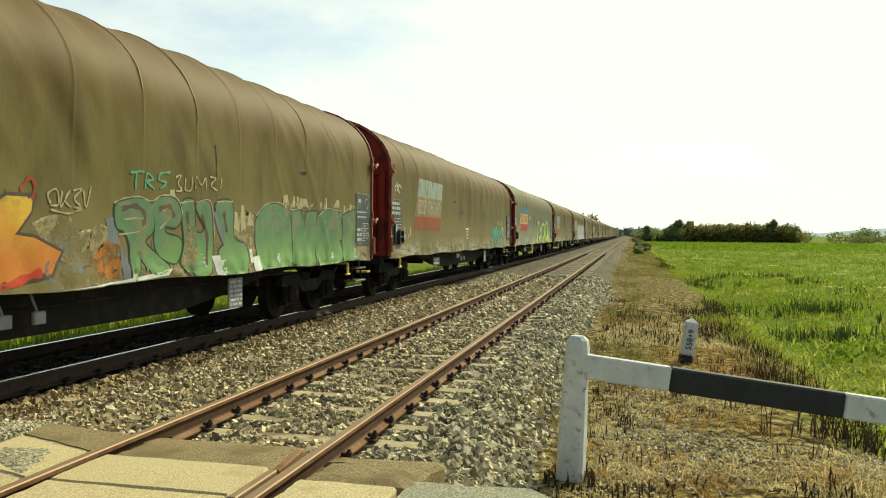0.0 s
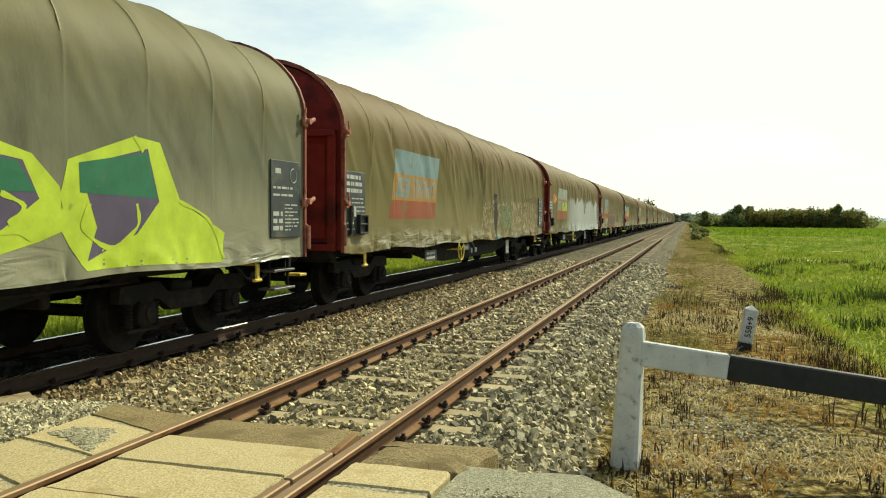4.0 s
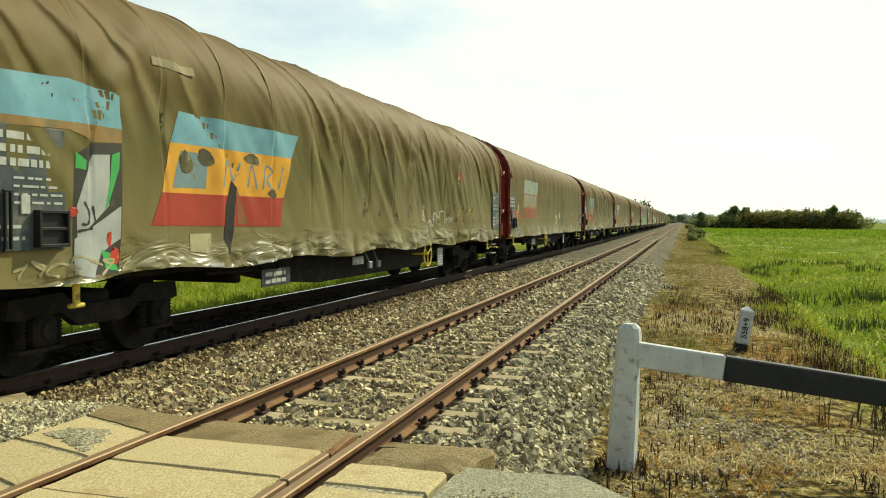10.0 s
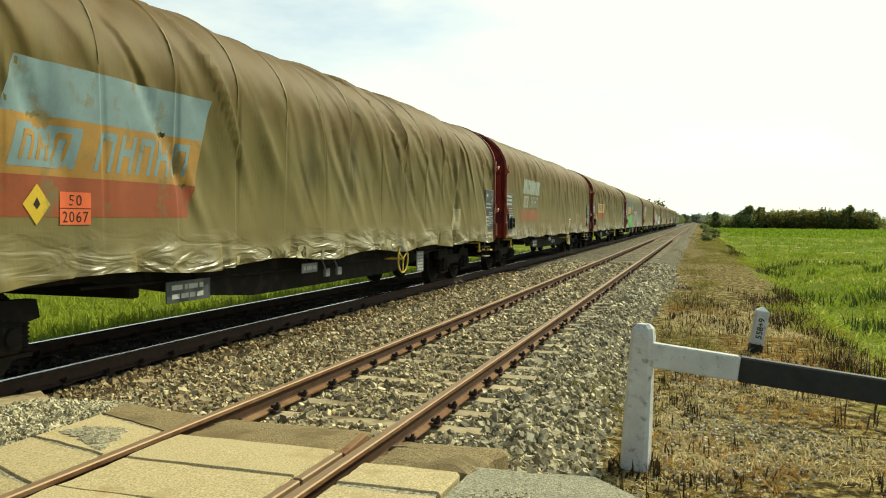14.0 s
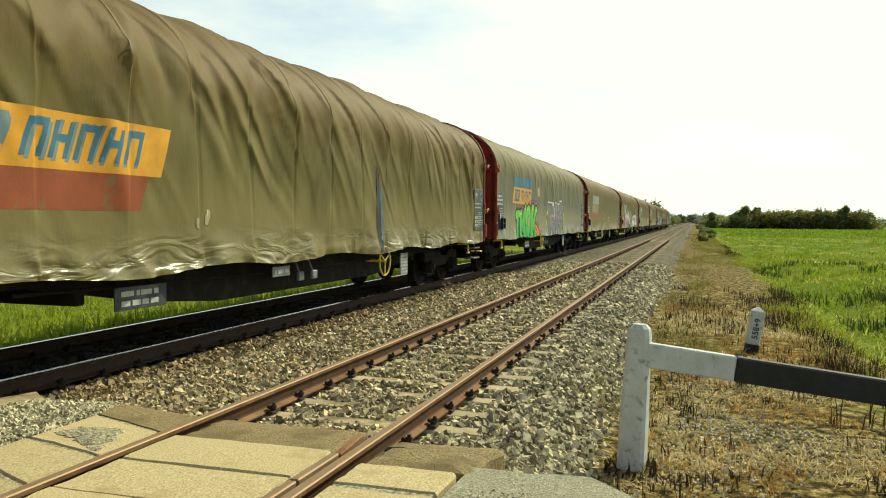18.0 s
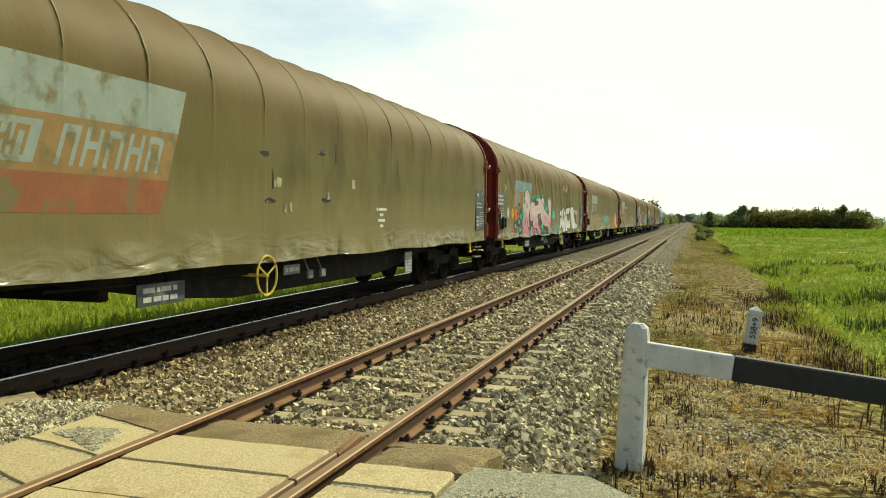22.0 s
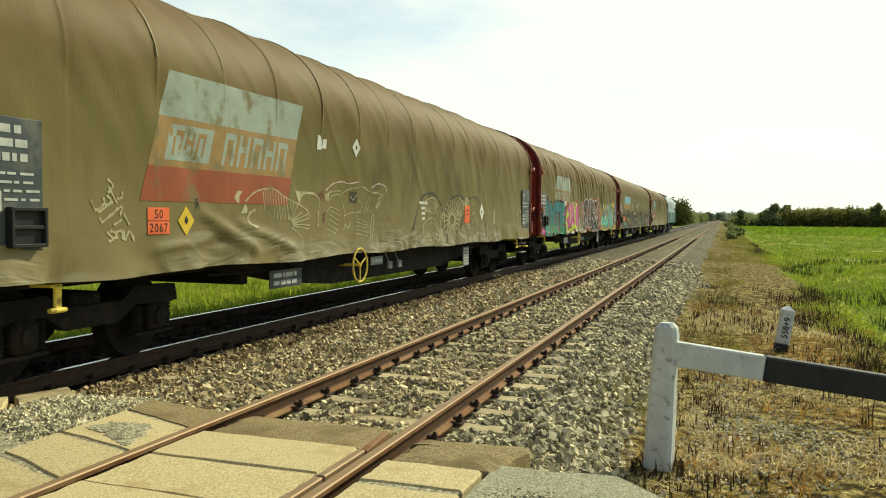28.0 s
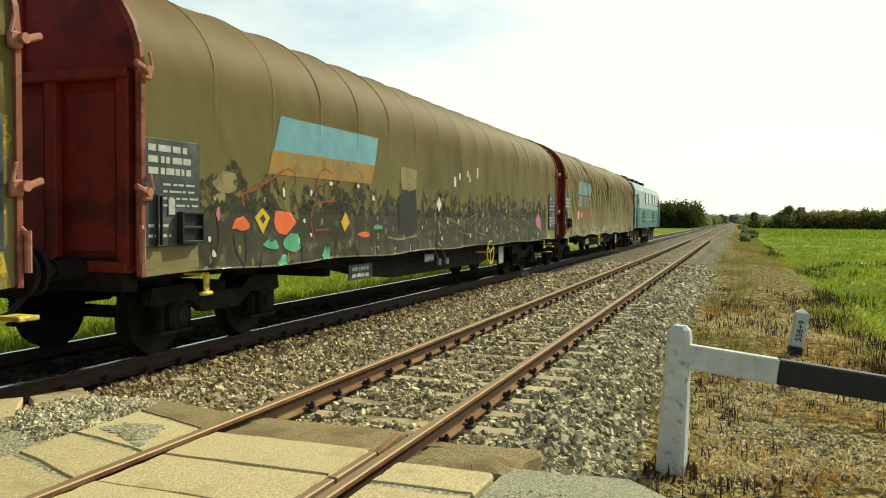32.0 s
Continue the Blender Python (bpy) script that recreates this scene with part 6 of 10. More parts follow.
def placard(d, y, z, s=0.2, kind="orange", figures=()):
    if figures:
        d(quad(y - s, y + s, z - 0.8 * s, z + 0.8 * s), "coral", 4, "placard", "orange warning placard")
        d(quad(y - s, y + s, z - 0.02 * s, z + 0.02 * s), "black", 5, "lettering")
        for words, z0, z1 in zip(figures, (0.1, -0.72), (0.72, -0.1)):
            half = 0.22 * s * len(words)
            d(letters(words, y - half, y + half, z + z0 * s, z + z1 * s, 0.0, 0, 0.0), "black", 5, "lettering")
    elif kind == "orange":
        d(quad(y - s, y + s, z - s, z + s), "coral", 4, "placard", "orange warning placard")
        d(quad(y - s * 0.7, y + s * 0.7, z - s * 0.1, z + s * 0.1) + quad(y - s * 0.6, y + s * 0.6, z + s * 0.3, z + s * 0.6), "brick", 5, "lettering")
    else:
        c = "amber" if kind == "yellow" else "white"
        d(poly((y - s, z), (y, z - s * 1.15), (y + s, z), (y, z + s * 1.15)), c, 4, "placard", "%s diamond placard" % kind)
        d(poly((y - s * 0.25, z), (y, z - s * 0.3), (y + s * 0.25, z), (y, z + s * 0.4)), "black", 5, "lettering")


def small_print(d, y, z, seed=0, paint="white", rows=4, wide=0.5):
    rng = random.Random(seed)
    out = []
    for r in range(rows):
        w = wide * (1.0 if r == 0 else rng.uniform(0.25, 0.7))
        out += quad(y - w / 2, y + w / 2, z - 0.10 * r - 0.05, z - 0.10 * r)
    d(out, paint, 1, "lettering")


def tears(d, seed, count=5):
    rng = random.Random(seed)
    out = []
    for _ in range(count):
        y, z = rng.uniform(6, 17.5), rng.uniform(1.5, 2.8)
        out += poly((y, z), (y + 0.03, z + 0.02), (y + 0.035, z + rng.uniform(0.15, 0.4)), (y + 0.01, z + 0.3)) if rng.random() < 0.6 else blob(y, z, 0.14, 0.03, rng.random(), 0.3, 12)
    d(out, "black", 1, "tear", "small dark tear in the canvas")


def scraps(d, seed, y0, y1, z0, z1, count=4, paint="white", size=0.1):
    # torn labels, and on one hem bright glints put in as paint
    d(streaks(y0, y1, z0, z1, count, size, seed), paint, 3, "torn_label", "torn remains of a paper label")


LABELS = {}


def wagon_paint(i, d):
    """What each cover carries, in the order in which the wagons come by."""
    if i == 0:
        LABELS[i] = "wagon with a brown canvas cover and faded green and orange graffiti"
        d(skyline(9.4, 18.4, 1.0, 1.2, 12, 0.2), "tan_mist", 0, "bleached_patch", "bleached strip of canvas along the hem")
        d(skyline(14.2, 18.2, 1.2, 1.98, 13, 0.2), "tan_mist", 0, "bleached_patch", "bleached canvas with runs of pale paint")
        d(streaks(14.4, 18.0, 1.9, 2.1, 14, 0.1, 14), "cream", 1)
        d(blob(9.82, 1.38, 0.5, 0.21, 1, 0.2, 14) + blob(9.36, 1.55, 0.3, 0.16, 2, 0.2, 14), "tan_mist", 0)
        d(blob(10.15, 1.34, 0.3, 0.25, 10, 0.2, 14) + blob(12.38, 1.16, 1.09, 0.22, 11, 0.2, 14) + blob(13.36, 1.52, 0.56, 0.34, 12, 0.2, 14), "tan_mist", 0)
        d(blob(9.58, 1.25, 0.24, 0.13, 12, 0.2, 14) + blob(9.51, 1.48, 0.2, 0.17, 13, 0.2, 14), "steel_mist", 1)
        d(blob(10.21, 1.26, 0.24, 0.2, 14, 0.2, 14), "rust_mist", 1)
        piece(d, ((8.74, 1.86), (9.09, 1.86), (9.06, 1.73), (8.85, 1.51), (9.1, 1.48), (9.46, 1.34), (9.31, 1.14), (8.5, 1.02), (8.43, 1.69)), "ember", "umber", 0.04, 1)
        d(ribbon(((8.5, 0.99), (8.91, 1.09), (9.18, 1.16)), 0.1), "red", 3)
        d(ribbon(((8.92, 1.91), (9.02, 2.03), (9.1, 1.98), (9.08, 1.83)), 0.05), "brick", 3)
        d(poly(*((10.16, 1.68), (10.34, 1.71), (10.38, 1.42), (10.48, 1.36), (10.64, 1.01), (10.47, 1.02), (10.41, 1.4), (10.22, 1.42))), "steel", 1)
        d(poly(*((11, 1.45), (11.39, 1.31), (11.58, 1.16), (11.33, 1.17), (11.03, 1.32))), "steel", 1)
        d(poly(*((12.42, 1.81), (12.64, 1.84), (12.8, 1.44), (12.72, 1.36), (12.56, 1.55))), "steel", 3)
        piece(d, ((10.32, 1.82), (10.51, 1.89), (10.74, 1.92), (10.97, 1.88), (11.05, 1.74), (11.03, 1.55), (10.87, 1.42), (11.16, 1.25), (11.39, 1.08), (11.03, 1.02), (10.8, 1.26), (10.72, 1.03), (10.61, 1.02), (10.58, 1.39), (10.48, 1.54), (10.34, 1.6)), "moss", "char", 0.028, 2, True)
        piece(d, ((11, 1.86), (11.23, 1.96), (11.51, 1.93), (11.64, 1.74), (11.52, 1.6), (11.29, 1.61), (11.32, 1.52), (11.64, 1.44), (11.55, 1.16), (11.2, 1.24), (11.06, 1.41), (11.07, 1.68)), "moss", "char", 0.028, 2, True)
        piece(d, ((11.64, 1.88), (11.91, 1.93), (11.98, 1.55), (12.2, 1.59), (11.97, 1.88), (12.33, 1.92), (12.41, 1.4), (12.34, 1.02), (11.98, 0.98), (11.64, 1.13), (11.71, 1.41)), "moss", "char", 0.028, 2, True)
        piece(d, ((12.48, 1.9), (12.96, 1.95), (13.01, 1.47), (13.38, 1.34), (13.33, 0.98), (12.97, 0.98), (12.69, 1.01), (12.58, 1.28), (12.76, 1.44)), "moss", "char", 0.028, 2, True)
        piece(d, ((13.78, 1.77), (14.1, 1.95), (14.61, 1.98), (15.01, 1.81), (15.08, 1.37), (15.06, 0.98), (13.91, 0.98), (13.72, 1.22), (13.69, 1.6)), "moss", "char", 0.026, 2, True)
        piece(d, ((15.07, 1.89), (15.48, 1.92), (15.61, 1.59), (15.7, 1.9), (16.17, 1.92), (16.13, 0.98), (15.16, 0.98)), "moss", "char", 0.026, 2)
        piece(d, ((16.2, 1.81), (16.67, 1.95), (17.24, 1.92), (17.43, 1.42), (16.85, 1.4), (17.37, 1.35), (17.32, 0.98), (16.27, 0.98)), "moss", "char", 0.026, 2, True)
        piece(d, ((17.46, 1.88), (18.15, 2.01), (18.17, 1.23), (18.28, 1), (17.47, 0.98)), "moss", "char", 0.026, 2)
        d(ribbon(((10.29, 1.85), (10.48, 1.91), (10.76, 1.94), (10.99, 1.9), (11.23, 1.98), (11.54, 1.95), (11.67, 1.76)), 0.022), "cream", 4)
        d(ribbon(((11.61, 1.9), (11.92, 1.94)), 0.022), "cream", 4)
        d(ribbon(((11.97, 1.92), (12.36, 1.94), (12.46, 1.48)), 0.022), "cream", 4)
        d(ribbon(((12.51, 1.95), (12.98, 1.97)), 0.022), "cream", 4)
        d(ribbon(((13.74, 1.79), (14.1, 1.97), (14.63, 2.01), (15.05, 1.84)), 0.022), "cream", 4)
        d(ribbon(((15.07, 1.91), (15.5, 1.95)), 0.022), "cream", 4)
        d(ribbon(((16.23, 1.84), (16.67, 1.98), (17.27, 1.96)), 0.022), "cream", 4)
        d(ribbon(((17.46, 1.92), (18.18, 2.05), (18.23, 1.28)), 0.022), "cream", 4)
        d(ribbon(((10.38, 1.51), (10.8, 1.56), (10.83, 1.69), (10.48, 1.68)), 0.022), "cream", 4)
        d(ribbon(((11.17, 1.58), (11.38, 1.73), (11.2, 1.81)), 0.022), "cream", 4)
        d(ribbon(((10.43, 1.79), (10.69, 1.83), (10.86, 1.74), (10.83, 1.61)), 0.07), "dusk", 5)
        d(ribbon(((11.14, 1.81), (11.38, 1.85), (11.48, 1.72)), 0.07), "dusk", 5)
        d(ribbon(((11.77, 1.8), (11.83, 1.41)), 0.07), "dusk", 5)
        d(ribbon(((12.12, 1.77), (12.26, 1.48), (12.23, 1.11)), 0.07), "dusk", 5)
        d(ribbon(((12.72, 1.82), (12.8, 1.55)), 0.07), "dusk", 5)
        d(ribbon(((10.75, 1.32), (10.91, 1.09)), 0.06), "sage", 5)
        d(ribbon(((10.64, 1.26), (10.67, 1.07)), 0.06), "sage", 5)
        d(ribbon(((11.14, 1.18), (11.33, 1.12)), 0.06), "sage", 5)
        d(ribbon(((14.25, 1.82), (14.56, 1.85), (14.78, 1.7)), 0.06), "sage", 5)
        d(ribbon(((16.53, 1.72), (16.82, 1.8)), 0.06), "sage", 5)
        d(ribbon(((11.78, 1.09), (12.19, 1.11)), 0.06), "sage", 5)
        d(poly(*((10.04, 1.37), (10.38, 1.37), (10.43, 1.03), (10.04, 1.05))), "rust_mist", 1)
        d(poly(*((11.77, 1.65), (12.05, 1.59), (11.98, 1.04), (11.64, 1.13))), "tan_mist", 5)
        d(poly(*((12.38, 1.23), (12.61, 1.23), (12.63, 0.98), (12.53, 0.98))), "chalk", 5)
        d(poly(*((13.53, 1.18), (13.78, 1.2), (13.81, 0.98), (13.58, 0.98))), "chalk", 5)
        d(poly(*((9.22, 1.26), (9.43, 1.26), (9.45, 0.98), (9.23, 0.98))), "steel_mist", 2)
        d(poly(*((9.12, 0.98), (9.43, 0.98), (10.28, 1), (11.15, 1.05), (11.44, 1.09), (11.36, 1), (10.8, 0.98), (9.95, 0.98), (9.23, 0.98))), "chalk", 3)
        d(poly(*((11.35, 1.87), (11.38, 2.05), (11.48, 2.06), (11.52, 1.89))), "cream", 1)
        d(poly(*((13.22, 1.55), (13.23, 1.92), (13.32, 1.93), (13.39, 1.6))), "cream", 1)
        d(poly(*((13.01, 1.59), (13.04, 1.83), (13.11, 1.83), (13.18, 1.55))), "cream", 1)
        d(poly(*((14.72, 1.99), (14.8, 2.15), (14.91, 2.16), (15, 1.98))), "cream", 1)
        d(poly(*((15.48, 1.99), (15.57, 2.12), (15.7, 2.12), (15.79, 1.98))), "cream", 1)
        d(poly(*((16.96, 2.02), (17.11, 2.16), (17.23, 2.17), (17.3, 2))), "cream", 1)
        d(poly(*((13.41, 1.64), (13.5, 1.84), (13.57, 1.85), (13.67, 1.64))), "cream", 1)
        d(ribbon(((9.31, 1.81), (9.27, 1.9), (9.39, 1.95), (9.42, 1.81), (9.31, 1.79)), 0.025), "cream", 4)
        d(ribbon(((9.47, 1.94), (9.45, 1.78), (9.58, 1.95), (9.51, 1.85), (9.6, 1.78)), 0.025), "cream", 4)
        d(ribbon(((9.63, 1.95), (9.76, 1.97), (9.65, 1.87), (9.75, 1.79), (9.64, 1.78)), 0.025), "cream", 4)
        d(ribbon(((9.79, 1.96), (9.83, 1.79), (9.91, 2.01)), 0.025), "cream", 4)
        d(ribbon(((9.31, 1.75), (9.56, 1.72), (9.76, 1.77)), 0.025), "cream", 4)
        d(ribbon(((10.58, 2.2), (10.83, 2.23), (10.7, 2.21), (10.68, 2.02)), 0.035), "jade", 4)
        d(ribbon(((10.86, 2.03), (10.89, 2.21), (11.02, 2.15), (10.89, 2.12), (11.05, 2.04)), 0.035), "jade", 4)
        d(ribbon(((11.38, 2.26), (11.17, 2.23), (11.14, 2.15), (11.3, 2.13), (11.17, 2.05)), 0.035), "jade", 4)
        d(ribbon(((11.51, 2.21), (11.62, 2.24), (11.56, 2.13), (11.65, 2.06), (11.51, 2.04)), 0.03), "cream", 4)
        d(ribbon(((11.73, 2.21), (11.72, 2.07), (11.86, 2.08), (11.88, 2.24)), 0.03), "cream", 4)
        d(ribbon(((11.96, 2.09), (11.99, 2.25), (12.11, 2.15), (12.23, 2.25), (12.23, 2.09)), 0.03), "cream", 4)
        d(ribbon(((12.34, 2.27), (12.5, 2.26), (12.37, 2.16), (12.54, 2.1)), 0.03), "cream", 4)
        d(ribbon(((12.67, 2.27), (12.63, 2.13)), 0.03), "cream", 4)
        d(ribbon(((12.52, 2.71), (12.54, 2.52), (12.53, 2.26)), 0.03), "black", 3)
        scraps(d, 2, 8.2, 18.6, 1.0, 1.2, 9, "white", 0.1)
        tears(d, 4)
    elif i == 1:
        LABELS[i] = "wagon with an olive canvas cover and a sun-bleached logo"
        logo(d, "pale")
        d(quad(2.12, 5.02, 1.62, 1.98, 0.35), "faded_red", 1, "logo_band")
        scraps(d, 3, 1.0, 2.0, 1.45, 1.75, 4, "cream", 0.12)
        d(scrawl(0.3, 0.9, 2.45, 2.8, 3, 0.04, 5), "white", 3)
        small_print(d, 9.2, 1.72, 3)
        tears(d, 6, 7)
        d(ragged(((13.8, 1.02), (14.0, 1.6), (14.1, 1.95), (16.9, 1.9), (17.1, 1.05)), 0.07), "green_mist", 0)
        d(streaks(14.2, 17.0, 1.75, 2.0, 12, 0.09, 15), "cream", 2)
        d(scrawl(14.2, 16.9, 1.1, 1.85, 9, 0.09, 11), "aqua", 1)
        d(scrawl(14.4, 16.6, 1.15, 1.75, 7, 0.05, 12), "aqua", 2)
        d(scrawl(16.8, 17.3, 1.3, 1.95, 3, 0.035, 13), "white", 2)
        small_print(d, 14.0, 2.55, 4, "char", 3, 0.4)
    elif i == 2:
        LABELS[i] = "wagon with a clean grey-green cover, bright logo and lime graffiti"
        logo(d, "logo", 2.92)
        scraps(d, 5, 2.0, 2.3, 1.75, 2.35, 7, "cream", 0.11)
        scraps(d, 7, 9.3, 9.6, 2.5, 2.75, 2, "cream", 0.08)
        d(poly(*((9.74, 1.15), (10.02, 1.47), (10.27, 1.8), (10.39, 2.22), (10.72, 2.35), (10.96, 2.19), (11.33, 2.11), (11.51, 1.88), (11.59, 1.47), (11.66, 1.1), (11.07, 0.98), (10.02, 0.98))), "lime", 0)
        d(poly(*((10.51, 2.09), (11.27, 2.08), (11.44, 1.83), (11.44, 1.47), (11.22, 1.39), (10.94, 1.38), (10.83, 1.12), (10.98, 0.98), (10.23, 0.98), (10.37, 1.47), (10.47, 1.71))), "violet", 1)
        d(poly(*((10.51, 2.11), (11.22, 2.12), (11.39, 1.93), (11.35, 1.76), (10.51, 1.78))), "deep_green", 2)
        d(poly(*((11.59, 1.82), (11.95, 2.02), (12.28, 1.9), (12.23, 1.46), (12.1, 1.16), (11.7, 1.25))), "lime", 0)
        d(poly(*((11.71, 1.68), (12.15, 1.68), (12.08, 1.46), (11.79, 1.46))), "violet", 1)
        d(poly(*((12.28, 2.01), (12.84, 2.21), (13.37, 2.25), (14.04, 2.1), (14.36, 1.83), (14.48, 1.45), (14.12, 1.33), (13.18, 1.13), (12.28, 1.19))), "lime", 0)
        d(poly(*((12.39, 1.93), (13.06, 2.12), (13.15, 1.17), (12.37, 1.18))), "violet", 1)
        d(poly(*((13.29, 2.11), (13.94, 2.04), (14.12, 1.71), (13.65, 1.4), (13.3, 1.46))), "violet", 1)
        d(poly(*((12.41, 1.95), (13.06, 2.09), (13.1, 1.72), (12.36, 1.71))), "deep_green", 2)
        d(poly(*((13.26, 2.07), (13.88, 2.03), (14.08, 1.77), (13.23, 1.75))), "deep_green", 2)
        d(poly(*((14.47, 2.08), (15.42, 2.38), (15.84, 2.35), (16.2, 1.73), (17.1, 1.37), (17.01, 1.03), (14.67, 1.04), (14.3, 1.52))), "lime", 0)
        d(poly(*((14.61, 2.03), (15.63, 2.27), (15.81, 1.72), (15.44, 1.38), (14.7, 1.13), (14.85, 1.45))), "violet", 1)
        d(poly(*((14.61, 2.06), (15.63, 2.23), (15.77, 1.75), (14.62, 1.78))), "deep_green", 2)
        d(ribbon(((7.73, 0.98), (8.11, 0.98), (8.67, 0.98), (9.14, 1.22), (9.47, 1.1), (9.83, 1.15)), 0.05), "lime", 3)
        d(ribbon(((10.39, 2.22), (10.82, 2.31), (10.74, 2.15)), 0.05), "lime", 3)
        d(ribbon(((12.84, 2.19), (13.14, 2.24), (13.45, 2.2)), 0.05), "lime", 3)
        d(ribbon(((15.42, 2.38), (15.55, 2.23)), 0.05), "lime", 3)
        d(ribbon(((16.18, 1.73), (16.76, 1.52), (17.05, 1.07)), 0.05), "lime", 3)
        d(ribbon(((10.61, 1.7), (10.53, 1.47), (10.57, 1.32)), 0.06), "lime", 3)
        d(ribbon(((10.94, 1.62), (11.1, 1.71), (11.05, 1.62)), 0.06), "lime", 3)
        d(ribbon(((11.11, 0.98), (11.19, 1.11), (11.11, 1.27), (11.28, 1.35), (10.99, 1.36), (10.88, 1.28)), 0.06), "lime", 3)
        d(ribbon(((12.7, 1.63), (12.59, 1.35), (12.73, 1.29)), 0.06), "lime", 3)
        d(ribbon(((13.46, 1.34), (13.78, 1.43), (14.05, 1.36)), 0.06), "lime", 3)
        d(ribbon(((13.7, 1.75), (13.95, 1.64), (13.78, 1.49)), 0.06), "lime", 3)
        d(ribbon(((14.75, 1.68), (14.66, 1.45), (15.04, 1.25), (15.44, 1.45), (15.44, 1.69)), 0.06), "lime", 3)
        d(blob(6, 2.39, 0.15, 0.09, 5, 0.2, 14) + blob(6.4, 2.41, 0.14, 0.11, 6, 0.2, 14), "cream", 2)
    elif i == 3:
        LABELS[i] = "wagon with a creased olive cover, logo and bleached block-letter graffiti"
        logo(d, "faded", 2.78)
        d(ragged(((9.4, 1.0), (9.6, 2.02), (13.0, 2.1), (18.1, 2.05), (18.2, 1.02)), 0.1), "tan_mist", 0, "bleached_patch", "bleached patch of canvas")
        d(blob(11.1, 1.65, 0.2, 0.68, 4, 0.3), "black", 1, "burn_mark", "black scorched streak")
        d(ragged(((11.6, 1.15), (11.7, 2.0), (13.6, 2.02), (13.5, 1.1)), 0.08), "green_mist", 1)
        d(scrawl(11.6, 13.5, 1.2, 1.95, 6, 0.05, 5), "sage", 2)
        d(poly(*((15.49, 2.24), (16.17, 2.3), (18.23, 2.37), (18.24, 2.11), (17.77, 2.18), (17.3, 2.16), (16.6, 2.17), (15.49, 2.15))), "ochre_mist", 0)
        d(ribbon(((15.53, 2.17), (16.17, 2.19), (16.6, 2.17), (16.96, 2.16), (17.26, 2.15), (17.3, 1.86), (17.31, 1.51)), 0.035), "umber", 1)
        d(ribbon(((17.33, 2.16), (17.55, 2.17), (17.77, 2.18), (17.76, 1.88), (17.76, 1.67)), 0.035), "umber", 1)
        d(ribbon(((17.91, 2.02), (17.93, 2.1), (18.26, 2.11)), 0.035), "umber", 1)
        d(ribbon(((18.01, 1.51), (18.17, 1.57), (18.24, 1.65)), 0.035), "umber", 1)
        d(ribbon(((16.6, 1.79), (16.54, 1.74)), 0.035), "umber", 1)
        d(ribbon(((15.81, 2.16), (15.83, 1.8), (15.91, 1.53)), 0.035), "umber", 1)
        d(ribbon(((16.12, 2.17), (16.14, 1.81)), 0.035), "umber", 1)
        d(poly(*((17.78, 2.01), (17.91, 2.02), (17.85, 1.75), (17.77, 1.65))), "smear", 2)
        d(poly(*((16.74, 1.77), (16.79, 1.86), (16.83, 1.77), (16.78, 1.68))), "umber", 2)
        d(blob(16.99, 1.66, 0.13, 0.03, 5, 0.2, 14) + blob(16.83, 1.61, 0.08, 0.02, 6, 0.2, 14) + blob(18.13, 1.81, 0.11, 0.09, 7, 0.2, 14) + blob(16.59, 1.54, 0.12, 0.04, 8, 0.2, 14), "smear", 1)
        d(ribbon(((16.47, 1.04), (17.01, 1.08), (17.8, 1.05), (18.39, 1.04)), 0.05), "smear", 2)
        d(quad(11.2, 11.6, 0.99, 1.1) + quad(14.0, 14.3, 0.99, 1.09), "sky", 4)
    elif i == 4:
        LABELS[i] = "wagon with a brown cover whose lower half is worn silver"
        logo(d, "pale", 2.78)
        d(quad(2.12, 5.02, 1.55, 1.91, 0.35), "faded_red", 1, "logo_band")
        d(signs(3.5, 5.3, 1.93, 2.3, 4, 0.1, 0.4), "lime", 3)
        d(splash(3.6, 5.2, 1.98, 2.25, 9, 0.07, 4), "deep_green", 4)
        placard(d, 1.42, 2.42, 0.19)
        placard(d, 1.88, 2.42, 0.19, "yellow")
        d(poly(*((11.89, 1.9), (12.06, 2.87), (12.23, 2.94), (12.43, 2.65), (12.47, 2.18), (12.23, 1.84))), "soot", 1)
        d(poly(*((12.06, 2.06), (12.16, 2.78), (12.29, 2.59), (12.27, 1.91))), "silver", 2)
        d(blob(16.13, 2.89, 0.19, 0.15, 3, 0.2, 14) + blob(11.88, 2.15, 0.08, 0.15, 4, 0.2, 14), "soot", 1)
        d(ribbon(((7.92, 2.65), (7.92, 2.39), (7.92, 2.13)), 0.04), "soot", 1)
        d(ribbon(((12.87, 2.25), (12.84, 2.04), (12.72, 1.93)), 0.02), "soot", 1)
    elif i == 5:
        LABELS[i] = "wagon with an olive cover and brown bubble graffiti outlined in red"
        logo(d, "faded", 2.80)
        placard(d, 2.95, 1.6, 0.17)
        placard(d, 3.45, 1.62, 0.17, "yellow")
        scraps(d, 8, 3.7, 4.0, 1.3, 1.6, 3, "white", 0.14)
        scraps(d, 9, 4.45, 4.7, 1.3, 1.7, 3, "white", 0.13)
        box5 = ((4.85, 6.05, 2.22), (6.0, 7.2, 2.27), (7.15, 8.4, 2.38), (8.35, 9.6, 2.3), (9.55, 10.85, 2.24))
        d(sum((hood(a, b, 0.99, z) for a, b, z in box5[:-1]), []), "pale_red", 0)
        d(hood(*box5[-1][:2], 0.99, box5[-1][2]), "coral", 0)
        d(sum((hood(a + 0.05, b - 0.05, 0.99, z - 0.035) for a, b, z in box5[:-1]), []), "dusk", 1)
        a, b, z = box5[-1]
        d(hood(a + 0.07, b - 0.07, 0.99, z - 0.05), "dusk", 1)
